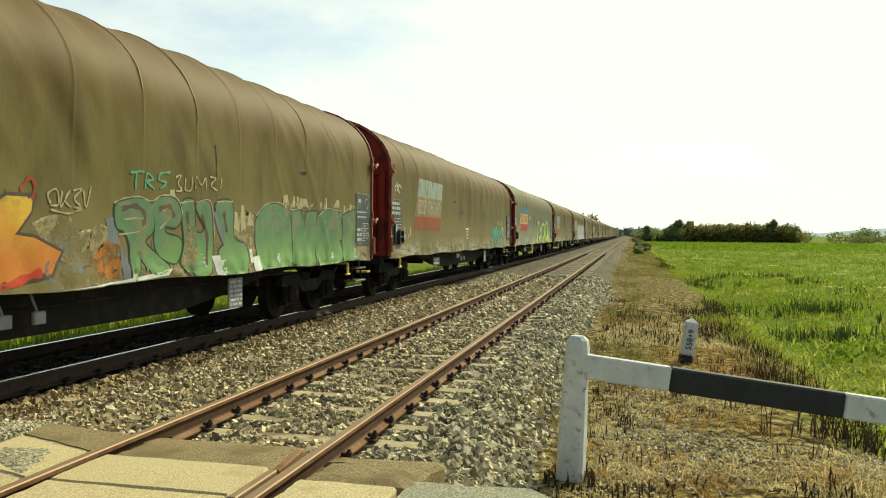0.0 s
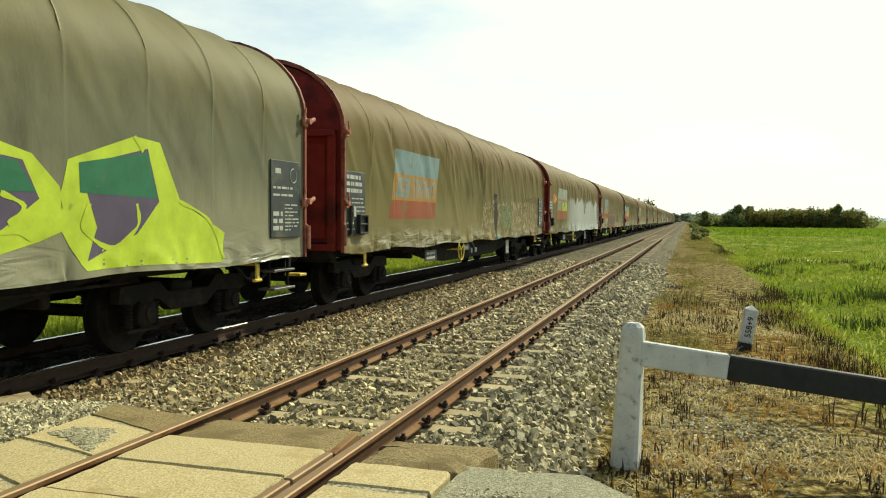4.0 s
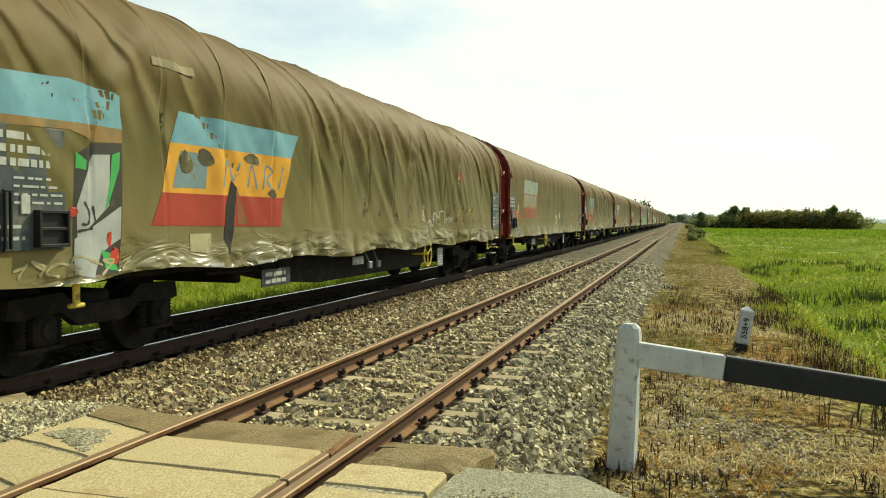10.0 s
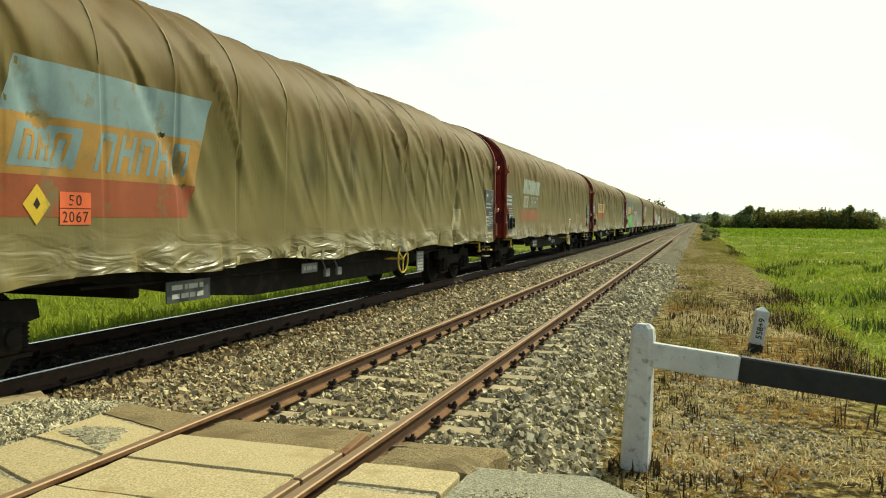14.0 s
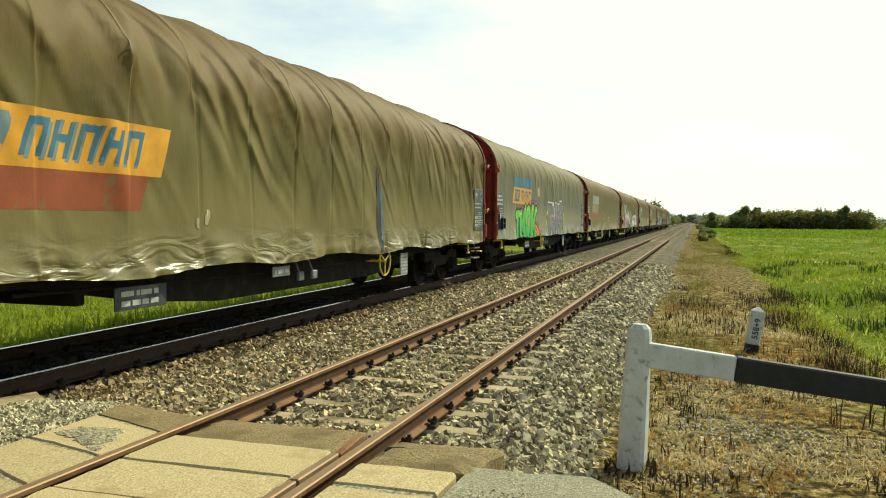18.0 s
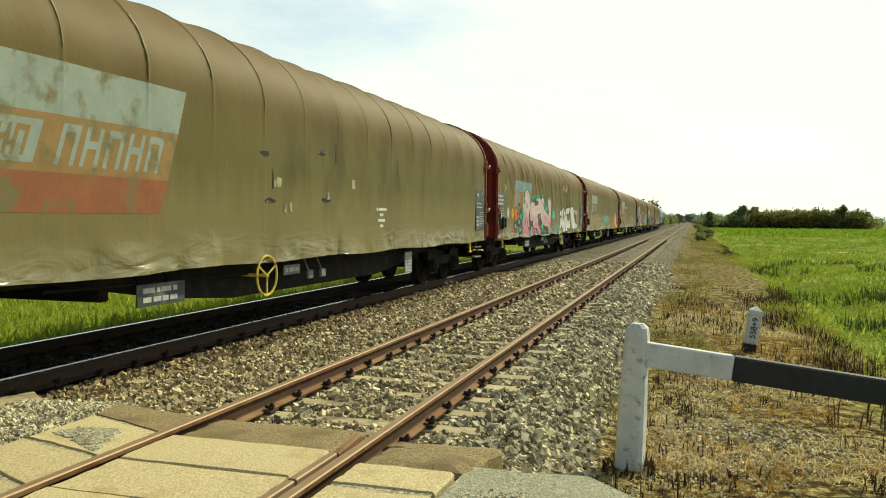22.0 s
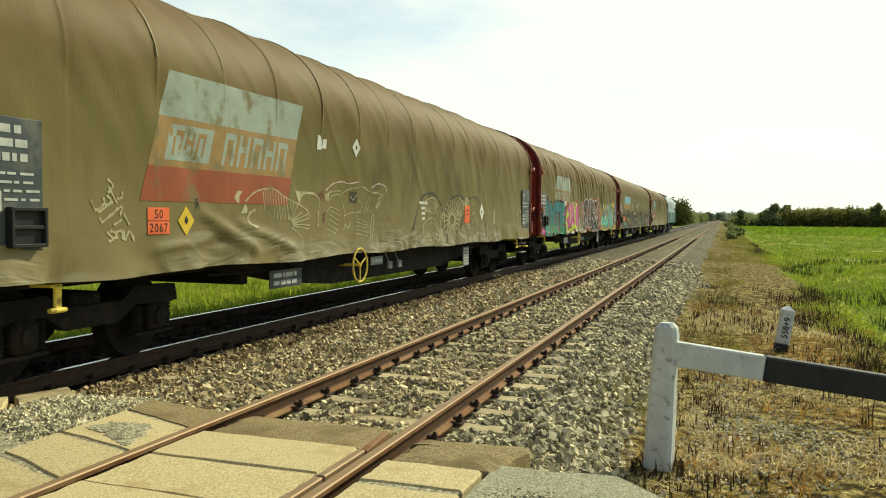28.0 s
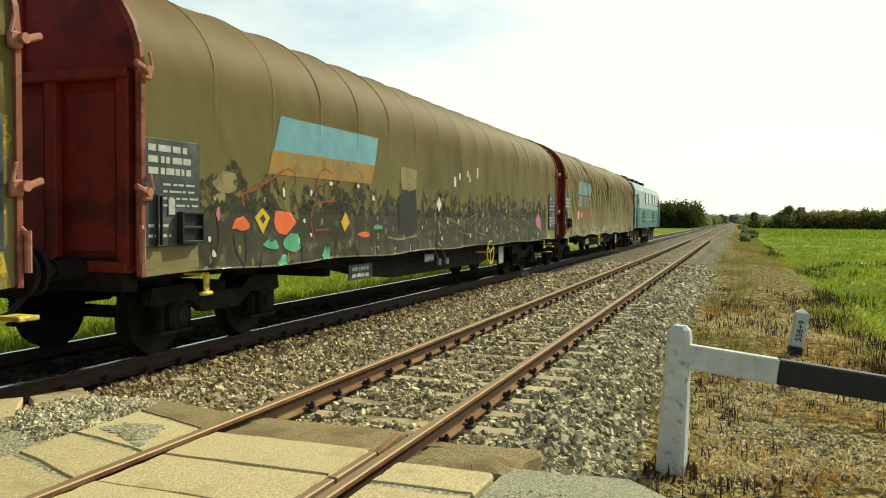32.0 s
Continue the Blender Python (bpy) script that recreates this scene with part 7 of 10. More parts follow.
        for a, b, z in box5:
            m = (a + b) / 2
            d(ribbon([(m + 0.1, 1.0), (m + 0.22, 1.2), (m + 0.4, 1.02)], 0.07), "coral", 2)
            d(ribbon([(m + 0.05, z - 0.42), (m + 0.25, z - 0.36), (m + 0.48, z - 0.45)], 0.035), "coral", 2)
        d(ribbon([(7.2, 1.72), (7.5, 1.92), (7.9, 1.9), (8.35, 1.7)], 0.05), "coral", 3)
        d(splash(4.4, 4.75, 1.05, 1.5, 6, 0.06, 3) + splash(10.8, 11.2, 1.1, 2.1, 10, 0.05, 4) + splash(6.0, 6.2, 1.9, 2.3, 3, 0.06, 5), "cream", 3)
        d(blob(12.6, 1.55, 0.5, 0.2, 5, 0.3) + blob(13.2, 1.75, 0.45, 0.22, 6, 0.3) + blob(13.7, 1.5, 0.5, 0.25, 7, 0.3), "smear", 0)
        d(scrawl(15.0, 16.8, 1.2, 1.9, 5, 0.06, 15), "smear", 1)
        scraps(d, 10, 13.0, 18.6, 1.0, 1.7, 12, "white", 0.09)
    elif i == 6:
        LABELS[i] = "wagon with a badly creased olive cover, torn logo and painted corner"
        d(poly(*((1.01, 2.13), (1.27, 2.26), (1.73, 2.3), (1.68, 0.98), (0.99, 1.05))), "char", 0)
        d(poly(*((1.04, 1.66), (1.27, 2.15), (1.53, 2.17), (1.5, 1.67), (1.26, 1.49), (1.06, 1.35))), "silver", 1)
        d(poly(*((1.02, 1.35), (1.69, 1.67), (1.68, 1.34), (1.36, 1.21), (1.21, 1), (0.99, 1.05))), "silver", 1)
        d(poly(*((1.01, 2.16), (1.18, 2.09), (1.17, 2), (1.02, 2.01))), "green", 2)
        d(poly(*((1.56, 2.17), (1.69, 2.21), (1.67, 2.04), (1.48, 1.67), (1.44, 1.63), (1.52, 1.92))), "green", 2)
        d(poly(*((1.36, 1.24), (1.52, 1.2), (1.67, 1.01), (1.41, 1.06))), "green", 2)
        d(blob(1, 1.6, 0.05, 0.05, 4, 0.2, 14) + blob(1.59, 1.17, 0.08, 0.08, 5, 0.2, 14) + blob(1.5, 1.34, 0.04, 0.07, 6, 0.2, 14), "red", 3)
        d(ribbon(((1.14, 1.7), (1.21, 1.59), (1.19, 1.49), (1.11, 1.49)), 0.03), "char", 3)
        d(ribbon(((1.26, 1.66), (1.3, 1.49)), 0.03), "char", 3)
        d(ribbon(((1.06, 1.42), (1.26, 1.45)), 0.03), "char", 3)
        d(poly(*((-0.33, 2.74), (0.99, 2.83), (1.72, 2.77), (1.74, 2.44), (0.98, 2.43), (-0.34, 2.39))), "sky", 0)
        d(poly(*((-0.34, 2.39), (0.98, 2.43), (1.74, 2.44), (1.73, 2.3), (1.27, 2.27), (0.98, 2.36), (-0.34, 2.3))), "pale_orange", 0)
        d(poly(*((2.28, 3.3), (3.08, 3.31), (3.08, 3.2), (2.29, 3.2))), "tan", 1)
        d(poly(*((2.71, 2.75), (5.63, 2.75), (5.4, 2.41), (2.57, 2.39))), "sky", 1)
        d(poly(*((2.57, 2.39), (5.4, 2.41), (5.18, 1.84), (2.37, 1.83))), "logo_orange", 1)
        d(poly(*((2.37, 1.83), (5.18, 1.84), (5.09, 1.44), (2.17, 1.47))), "logo_red", 1)
        d(poly(*((2.75, 2.31), (3.3, 2.31), (3.24, 1.9), (2.57, 1.89))), "faded_blue", 2)
        d(ribbon(((3.61, 1.93), (3.71, 2.27), (3.85, 2.03), (3.99, 2.27)), 0.05), "faded_blue", 2)
        d(ribbon(((4.21, 1.95), (4.3, 2.24), (4.44, 1.94)), 0.05), "faded_blue", 2)
        d(ribbon(((4.59, 1.94), (4.67, 2.24), (4.85, 2.18), (4.69, 2.07), (4.88, 1.94)), 0.05), "faded_blue", 2)
        d(ribbon(((5.02, 1.96), (5.13, 2.27)), 0.05), "faded_blue", 2)
        d(blob(2.85, 2.18, 0.13, 0.13, 9, 0.2, 14) + blob(3.24, 2.26, 0.16, 0.1, 10, 0.2, 14) + blob(4.3, 2.32, 0.19, 0.07, 11, 0.2, 14) + blob(4.85, 1.89, 0.12, 0.06, 12, 0.2, 14), "smear", 3)
        d(poly(*((3.6, 1.3), (3.66, 1.71), (3.79, 2.03), (3.93, 1.94), (3.84, 1.3), (3.76, 1.11))), "black", 4)
        d(poly(*((3.93, 1.94), (4.2, 1.48), (3.95, 1.48))), "pale_red", 4)
        d(poly(*((2.89, 1.37), (3.33, 1.37), (3.31, 1.13), (2.89, 1.16))), "cream", 2)
        d(poly(*((3.19, 1.01), (3.55, 1.03), (3.55, 0.98), (3.2, 0.98))), "silver", 2)
        d(poly(*((4.37, 1.01), (4.84, 1.01), (4.84, 0.98), (4.37, 0.98))), "silver", 2)
        d(poly(*((5.31, 1.11), (5.4, 1.11), (5.38, 0.98), (5.29, 0.98))), "chalk", 2)
        d(scrawl(0.2, 1.8, 1.0, 1.2, 6, 0.03, 5), "cream", 3)
        d(splash(8, 14, 1.3, 2.0, 8, 0.1, 10), "smear", 0)
        d(ribbon(((11.75, 1.64), (11.72, 1.73), (11.73, 1.83), (11.76, 1.85), (11.78, 1.82), (11.77, 1.74), (11.75, 1.64), (11.71, 1.65), (11.64, 1.63), (11.6, 1.59), (11.63, 1.55), (11.69, 1.54), (11.74, 1.56), (11.76, 1.6)), 0.026), "white", 2)
        d(ribbon(((11.76, 1.62), (11.81, 1.6), (11.84, 1.55), (11.81, 1.51), (11.77, 1.51), (11.74, 1.55), (11.76, 1.61)), 0.026), "white", 2)
        d(ribbon(((12, 1.34), (11.97, 1.4), (12, 1.48), (12.06, 1.51), (12.1, 1.51)), 0.026), "white", 2)
        d(ribbon(((12.12, 1.51), (12.15, 1.43), (12.19, 1.39), (12.19, 1.47), (12.15, 1.52), (12.12, 1.51)), 0.026), "white", 2)
        d(ribbon(((12.12, 1.52), (12.21, 1.54), (12.28, 1.51), (12.33, 1.48)), 0.026), "white", 2)
        d(ribbon(((12.31, 1.34), (12.28, 1.4), (12.29, 1.47), (12.32, 1.4), (12.31, 1.33)), 0.026), "white", 2)
        d(ribbon(((12.33, 1.49), (12.43, 1.42), (12.51, 1.42), (12.55, 1.5), (12.53, 1.6), (12.53, 1.66), (12.6, 1.69), (12.66, 1.66), (12.66, 1.58), (12.61, 1.54), (12.55, 1.58), (12.53, 1.64)), 0.026), "white", 2)
        d(ribbon(((12.6, 1.69), (12.7, 1.7), (12.78, 1.67), (12.85, 1.6)), 0.026), "white", 2)
        d(ribbon(((12.78, 1.67), (12.82, 1.57), (12.83, 1.44)), 0.026), "white", 2)
        d(ribbon(((12.87, 1.64), (12.95, 1.6), (13.03, 1.6), (13.04, 1.66), (12.99, 1.7), (13.03, 1.73), (13.15, 1.75), (13.29, 1.74), (13.38, 1.7), (13.42, 1.62), (13.44, 1.46)), 0.026), "white", 2)
        d(ribbon(((13.44, 1.46), (13.48, 1.55), (13.54, 1.57), (13.6, 1.52), (13.62, 1.46)), 0.026), "white", 2)
        d(ribbon(((13.62, 1.46), (13.64, 1.55), (13.71, 1.59), (13.79, 1.52), (13.84, 1.47)), 0.026), "white", 2)
        d(ribbon(((13.84, 1.47), (13.86, 1.56), (13.9, 1.59)), 0.026), "white", 2)
        d(ribbon(((13.88, 1.57), (14.01, 1.59), (13.96, 1.55), (14.03, 1.48)), 0.026), "white", 2)
        d(blob(11.86, 1.66, 0.07, 0.09, 70, 0.2, 14) + blob(12.39, 1.67, 0.07, 0.12, 71, 0.2, 14) + blob(12.99, 1.52, 0.11, 0.06, 72, 0.2, 14) + blob(13.62, 1.79, 0.07, 0.19, 73, 0.2, 14) + blob(13.69, 1.65, 0.08, 0.05, 74, 0.2, 14) + blob(14.12, 1.86, 0.1, 0.06, 75, 0.2, 14) + blob(14.94, 1.56, 0.13, 0.1, 76, 0.2, 14) + blob(15.13, 1.76, 0.08, 0.07, 77, 0.2, 14) + blob(16.68, 1.53, 0.13, 0.09, 78, 0.2, 14) + blob(14.27, 1.54, 0.1, 0.07, 79, 0.2, 14) + blob(14.21, 1.21, 0.11, 0.04, 80, 0.2, 14) + blob(11.85, 1.18, 0.14, 0.08, 81, 0.2, 14) + blob(11.92, 1.26, 0.09, 0.04, 82, 0.2, 14), "wine_mist", 1)
        d(blob(12.47, 1.46, 0.09, 0.07, 90, 0.2, 14) + blob(12.42, 1.29, 0.08, 0.09, 91, 0.2, 14) + blob(11.37, 1.9, 0.09, 0.06, 92, 0.2, 14) + blob(11.44, 1.8, 0.06, 0.04, 93, 0.2, 14) + blob(15.9, 1.52, 0.13, 0.13, 94, 0.2, 14) + blob(11.31, 1.04, 0.06, 0.07, 95, 0.2, 14), "ink_mist", 1)
        d(ribbon(((14.4, 1.63), (14.53, 1.78)), 0.05), "amber", 1)
        d(ribbon(((15.24, 1.64), (15.41, 1.79), (15.56, 1.81)), 0.04), "amber", 1)
        d(blob(14.94, 1.86, 0.19, 0.05, 110, 0.2, 14) + blob(14.81, 1.78, 0.1, 0.07, 111, 0.2, 14) + blob(15.68, 1.81, 0.08, 0.09, 112, 0.2, 14) + blob(14.04, 1.09, 0.3, 0.09, 113, 0.2, 14) + blob(12.17, 1.09, 0.47, 0.06, 114, 0.2, 14) + blob(12.73, 1.45, 0.13, 0.04, 115, 0.2, 14), "green_mist", 1)
        d(blob(15.87, 1.6, 0.12, 0.03, 120, 0.2, 14) + blob(16.04, 1.55, 0.1, 0.02, 121, 0.2, 14) + blob(17.58, 1.88, 0.05, 0.1, 122, 0.2, 14) + blob(16.12, 1.39, 0.03, 0.04, 123, 0.2, 14), "ink_mist", 1)
        d(blob(16.78, 1.48, 0.08, 0.08, 130, 0.2, 14) + blob(16.91, 1.65, 0.06, 0.08, 131, 0.2, 14) + blob(16.23, 1.14, 0.16, 0.09, 132, 0.2, 14) + blob(17.68, 1.55, 0.1, 0.09, 133, 0.2, 14) + blob(15.69, 1.83, 0.07, 0.07, 134, 0.2, 14), "wine_mist", 1)
        d(blob(15.89, 1.32, 0.05, 0.04, 140, 0.2, 14) + blob(16.09, 1.29, 0.04, 0.04, 141, 0.2, 14), "amber_mist", 1)
        d(blob(16.99, 1.48, 0.08, 0.08, 150, 0.2, 14) + blob(16.3, 1.48, 0.05, 0.04, 151, 0.2, 14) + blob(16.01, 1.2, 0.15, 0.08, 152, 0.2, 14), "green_mist", 1)
        d(quad(14.3, 14.5, 2.55, 2.95), "cream", 2, "label_patch", "pale torn patch with a red edge")
        d(quad(14.5, 14.56, 2.5, 2.95), "red", 2)
    elif i == 7:
        LABELS[i] = "wagon with a smooth olive cover and a bleached logo"
        logo(d, "pale", 2.85)
        d(quad(2.12, 5.02, 1.62, 1.98, 0.35), "faded_red", 1, "logo_band")
        placard(d, 1.3, 1.65, 0.2)
        scraps(d, 11, 1.3, 1.7, 1.7, 2.1, 3, "cream", 0.12)
        small_print(d, 10.2, 1.75, 5)
        placard(d, 11.2, 1.75, 0.14, "white")
        d(blob(12.0, 1.5, 0.16, 0.16, 4, 0.3), "deep_green", 2)
        scraps(d, 12, 12.5, 17.0, 1.5, 2.1, 5, "cream", 0.06)
        d(splash(1.4, 1.8, 1.05, 1.3, 3, 0.1, 3), "sky", 3)
    elif i == 8:
        LABELS[i] = "wagon with a deeply creased olive cover and a faded blue logo"
        logo(d, "faded", 2.78)
        placard(d, 2.82, 1.66, 0.155, "yellow")
        placard(d, 3.27, 1.63, 0.185, figures=("50", "2067"))
        d(quad(15.3, 15.9, 1.3, 1.8), "cream", 1, "label_patch", "pale worn label patch")
        # glints of the shiny hem, painted on as pale scraps
        scraps(d, 13, 6.0, 12.5, 1.0, 1.1, 9, "cream", 0.1)
    elif i == 9:
        LABELS[i] = "wagon with a brown cover and a nearly vanished pale logo"
        logo(d, "pale", 2.75, ("blue", "", "red"))
        scraps(d, 14, 14.5, 17.6, 1.4, 1.9, 4, "cream", 0.12)
        d(blob(17.0, 1.45, 0.16, 0.14, 3, 0.25), "red", 3)
        d(scrawl(17.6, 18.3, 1.4, 1.7, 3, 0.05, 17), "white", 3)
        small_print(d, 12.5, 1.6, 6)
        scraps(d, 15, 6.5, 7.0, 1.3, 1.6, 3, "cream", 0.08)
    elif i == 10:
        LABELS[i] = "wagon with a deeply folded brown cover and an orange logo"
        logo(d, "faded", 2.85, ("", "orange", "red"))
        d(quad(2.42, 5.35, 1.98, 2.5, 0.35), "logo_orange", 0, "logo_band")
        d(signs(3.4, 5.0, 2.08, 2.42, 5, 0.35, 0.24), "logo_blue", 2, "logo_shape")
        placard(d, 1.6, 1.7, 0.15, "yellow")
        d(blob(11.6, 1.6, 0.10, 0.75, 5, 0.3), "char", 2, "tear", "long dark tear")
        d(blob(11.75, 1.5, 0.05, 0.6, 6, 0.3), "logo_blue", 3)
        scraps(d, 16, 6.0, 6.5, 1.4, 1.7, 3, "cream", 0.08)
    elif i == 11:
        LABELS[i] = "wagon with a grey-green cover, bright logo and green block graffiti"
        logo(d, "logo", 2.95, ("blue", "orange", ""))
        d(blob(3.65, 1.88, 0.83, 0.21, 1, 0.2, 14) + blob(5.63, 1.98, 1.02, 0.31, 2, 0.2, 14) + blob(6.19, 1.25, 0.8, 0.25, 3, 0.2, 14) + blob(4.57, 0.98, 1.77, 0.1, 4, 0.2, 14), "rose_mist", 0)
        d(blob(3.91, 1.57, 0.18, 0.26, 7, 0.2, 14) + blob(3.33, 1.39, 0.16, 0.24, 8, 0.2, 14), "teal", 0)
        piece(d, ((2.77, 1.81), (3.38, 1.87), (3.35, 1.62), (3.19, 1.63), (3.14, 1), (2.89, 1.01), (2.92, 1.59), (2.76, 1.56)), "emerald", "black", 0.075, 1, True)
        piece(d, ((3.43, 1.82), (3.67, 1.88), (3.8, 1.56), (4.07, 1.98), (4.38, 2.04), (4.33, 1.37), (4.37, 0.98), (4.02, 0.98), (3.97, 1.44), (3.86, 1.12), (3.73, 1.15), (3.66, 1.38), (3.61, 0.98), (3.28, 1.03), (3.39, 1.39)), "emerald", "black", 0.075, 1, True)
        piece(d, ((4.77, 2.05), (5.04, 1.98), (5.18, 1.73), (5.18, 1.28), (5.03, 1.01), (4.76, 0.98), (4.51, 1.03), (4.39, 1.3), (4.39, 1.71), (4.52, 1.95)), "emerald", "black", 0.075, 1, True)
        piece(d, ((5.33, 1.99), (5.71, 2.05), (5.66, 1.58), (6.04, 2.03), (6.37, 1.91), (5.93, 1.54), (6.34, 1.08), (5.87, 0.98), (5.63, 1.3), (5.6, 0.98), (5.27, 0.98)), "emerald", "black", 0.075, 1, True)
        d(blob(4.79, 1.49, 0.12, 0.23, 3, 0.2, 14), "black", 3)
        d(blob(4.79, 1.49, 0.09, 0.19, 3, 0.2, 14), "pink", 4)
        piece(d, ((5.98, 1.4), (6.34, 1.37), (6.75, 1.09), (6.34, 0.98), (6.04, 1.21)), "orange", "black", 0.05, 2)
        d(poly(*((3.99, 1.57), (4.1, 1.63), (4.16, 1.31), (4.05, 1.24))), "pink", 0)
        d(ribbon(((3.49, 1.74), (3.65, 1.78)), 0.06), "chalk", 4)
        d(ribbon(((4.11, 1.9), (4.32, 1.96)), 0.06), "chalk", 4)
        d(ribbon(((4.58, 1.89), (4.68, 1.93)), 0.06), "chalk", 4)
        d(ribbon(((5.4, 1.91), (5.63, 1.95)), 0.06), "chalk", 4)
        d(ribbon(((6.1, 1.9), (6.22, 1.87)), 0.06), "chalk", 4)
        d(ribbon(((3.73, 1.38), (3.8, 1.24), (3.92, 1.32)), 0.025), "black", 4)
        d(ribbon(((4.47, 1.37), (4.55, 1.21)), 0.025), "black", 4)
        d(ribbon(((5.4, 1.35), (5.5, 1.18)), 0.025), "black", 4)
        d(ribbon(((4.16, 1.64), (4.2, 1.37)), 0.025), "black", 4)
        scraps(d, 17, 6.5, 6.9, 2.5, 2.65, 4, "cream", 0.13)
        d(blob(8.8, 1.5, 0.5, 0.5, 6, 0.25) + blob(12.2, 1.5, 0.5, 0.48, 7, 0.25), "lime", 0)
        d(blob(8.7, 1.5, 0.28, 0.36, 8, 0.25) + blob(12.3, 1.5, 0.28, 0.36, 9, 0.25), "sage", 1)
        outlined(d, "RUVND", 8.7, 12.3, 1.02, 2.12, "steel", "violet", 9, "white", 0.08, 0.11, "", True)
        d(scrawl(9.0, 12.0, 1.2, 1.95, 9, 0.05, 21), "pink", 4)
        small_print(d, 6.9, 1.05, 7, "black", 1, 0.4)
        d(ribbon(((3.65, 1.81), (3.73, 1.63)), 0.035), "lime", 4)
        d(ribbon(((4.47, 1.71), (4.47, 1.3)), 0.035), "lime", 4)
        d(ribbon(((5.07, 1.73), (5.08, 1.28)), 0.035), "lime", 4)
        d(ribbon(((5.5, 1.58), (5.44, 1.04)), 0.035), "lime", 4)
        d(ribbon(((6.04, 1.34), (5.79, 1.58)), 0.035), "lime", 4)
        d(blob(6.28, 1.21, 0.07, 0.05, 3, 0.2, 14) + blob(6.43, 1.11, 0.06, 0.04, 4, 0.2, 14) + blob(6.16, 1.3, 0.06, 0.04, 5, 0.2, 14), "red", 5)
    elif i == 12:
        LABELS[i] = "wagon with a smooth olive cover and a pale washed-out logo"
        logo(d, "pale", 2.82)
        placard(d, 1.1, 1.55, 0.2)
        placard(d, 1.75, 1.5, 0.18, "yellow")
        scraps(d, 18, 6.5, 12.0, 1.5, 2.3, 6, "cream", 0.07)
        small_print(d, 11.5, 1.75, 8)
        tears(d, 14, 7)
    elif i == 13:
        LABELS[i] = "wagon with a brown creased cover and large pink and silver graffiti"
        logo(d, "faded", 2.82, ("blue", "orange", ""), 0.0)
        d(blob(2.62, 1.72, 0.3, 0.19, 1, 0.2, 14) + blob(3.14, 1.63, 0.6, 0.31, 2, 0.2, 14) + blob(2.78, 1.3, 0.7, 0.23, 3, 0.2, 14), "rust_mist", 0)
        d(blob(3.15, 1.99, 0.2, 0.12, 20, 0.2, 14) + blob(3.19, 1.47, 0.42, 0.16, 21, 0.2, 14) + blob(2.54, 1.3, 0.31, 0.19, 22, 0.2, 14) + blob(2.82, 1.73, 0.12, 0.08, 23, 0.2, 14) + blob(3.46, 1.64, 0.21, 0.3, 24, 0.2, 14) + blob(3.35, 1.17, 0.39, 0.12, 25, 0.2, 14), "char", 1)
        d(blob(3.12, 1.95, 0.07, 0.07, 40, 0.2, 14) + blob(3.19, 1.48, 0.13, 0.08, 41, 0.2, 14) + blob(3.39, 1.2, 0.17, 0.07, 42, 0.2, 14) + blob(2.55, 1.34, 0.1, 0.07, 43, 0.2, 14) + blob(3.46, 1.66, 0.09, 0.12, 44, 0.2, 14) + blob(2.81, 1.73, 0.04, 0.02, 45, 0.2, 14) + blob(2.8, 1.12, 0.06, 0.02, 46, 0.2, 14) + blob(2.71, 2.09, 0.03, 0.03, 47, 0.2, 14), "aqua", 2)
        d(ragged(((3.69, 1.1), (3.72, 2.02), (3.97, 2.13), (4, 2.47), (4.23, 2.56), (4.58, 2.59), (5.02, 2.46), (5.33, 2.25), (5.42, 2.17), (5.74, 2.35), (6.22, 2.4), (6.94, 2.43), (7.25, 2.41), (7.8, 2.38), (7.94, 2.03), (8.47, 1.88), (8.55, 2.32), (9.37, 2.36), (9.56, 1.73), (9.44, 0.99), (8.72, 0.98), (7.04, 0.98), (5.9, 0.98), (4.83, 0.98)), 0.06), "char", 1)
        d(ribbon(((3.69, 1.1), (3.72, 2.02), (3.97, 2.13), (4, 2.47), (4.23, 2.56), (4.58, 2.59), (5.02, 2.46), (5.33, 2.25), (5.42, 2.17), (5.74, 2.35), (6.22, 2.4), (6.94, 2.43), (7.25, 2.41), (7.8, 2.38), (7.94, 2.03), (8.47, 1.88), (8.55, 2.32), (9.37, 2.36), (9.56, 1.73), (9.44, 0.99), (8.72, 0.98), (7.04, 0.98), (5.9, 0.98), (4.83, 0.98)), 0.045), "green", 2)
        piece(d, ((3.81, 1.98), (4.07, 2.04), (4.07, 1.4), (3.75, 1.37), (3.78, 1.64)), "blush", "white", 0.024, 2, True)
        d(poly(*((3.9, 1.79), (4.02, 1.81), (4.01, 1.53), (3.9, 1.51))), "char", 4)
        piece(d, ((4.12, 2.29), (4.27, 2.35), (4.25, 2.47), (4.57, 2.52), (4.84, 2.44), (5.08, 2.25), (5.11, 2.06), (4.98, 1.84), (4.77, 1.69), (4.9, 1.37), (4.71, 1.33), (4.57, 1.65), (4.48, 1.87), (4.44, 1.65), (4.51, 1.38), (4.76, 1.16), (4.74, 1), (4.31, 1.06), (3.81, 1.07), (3.91, 1.31), (4.28, 1.38), (4.23, 1.77), (4.14, 2.14)), "blush", "white", 0.024, 2, True)
        d(poly(*((4.47, 2.15), (4.56, 2.13), (4.6, 1.98), (4.53, 1.91), (4.47, 2.01))), "char", 4)
        piece(d, ((5.19, 2), (5.42, 2.12), (5.74, 2.13), (5.89, 1.99), (5.84, 1.76), (5.58, 1.58), (5.3, 1.54), (5.18, 1.71)), "blush", "white", 0.035, 2, True)
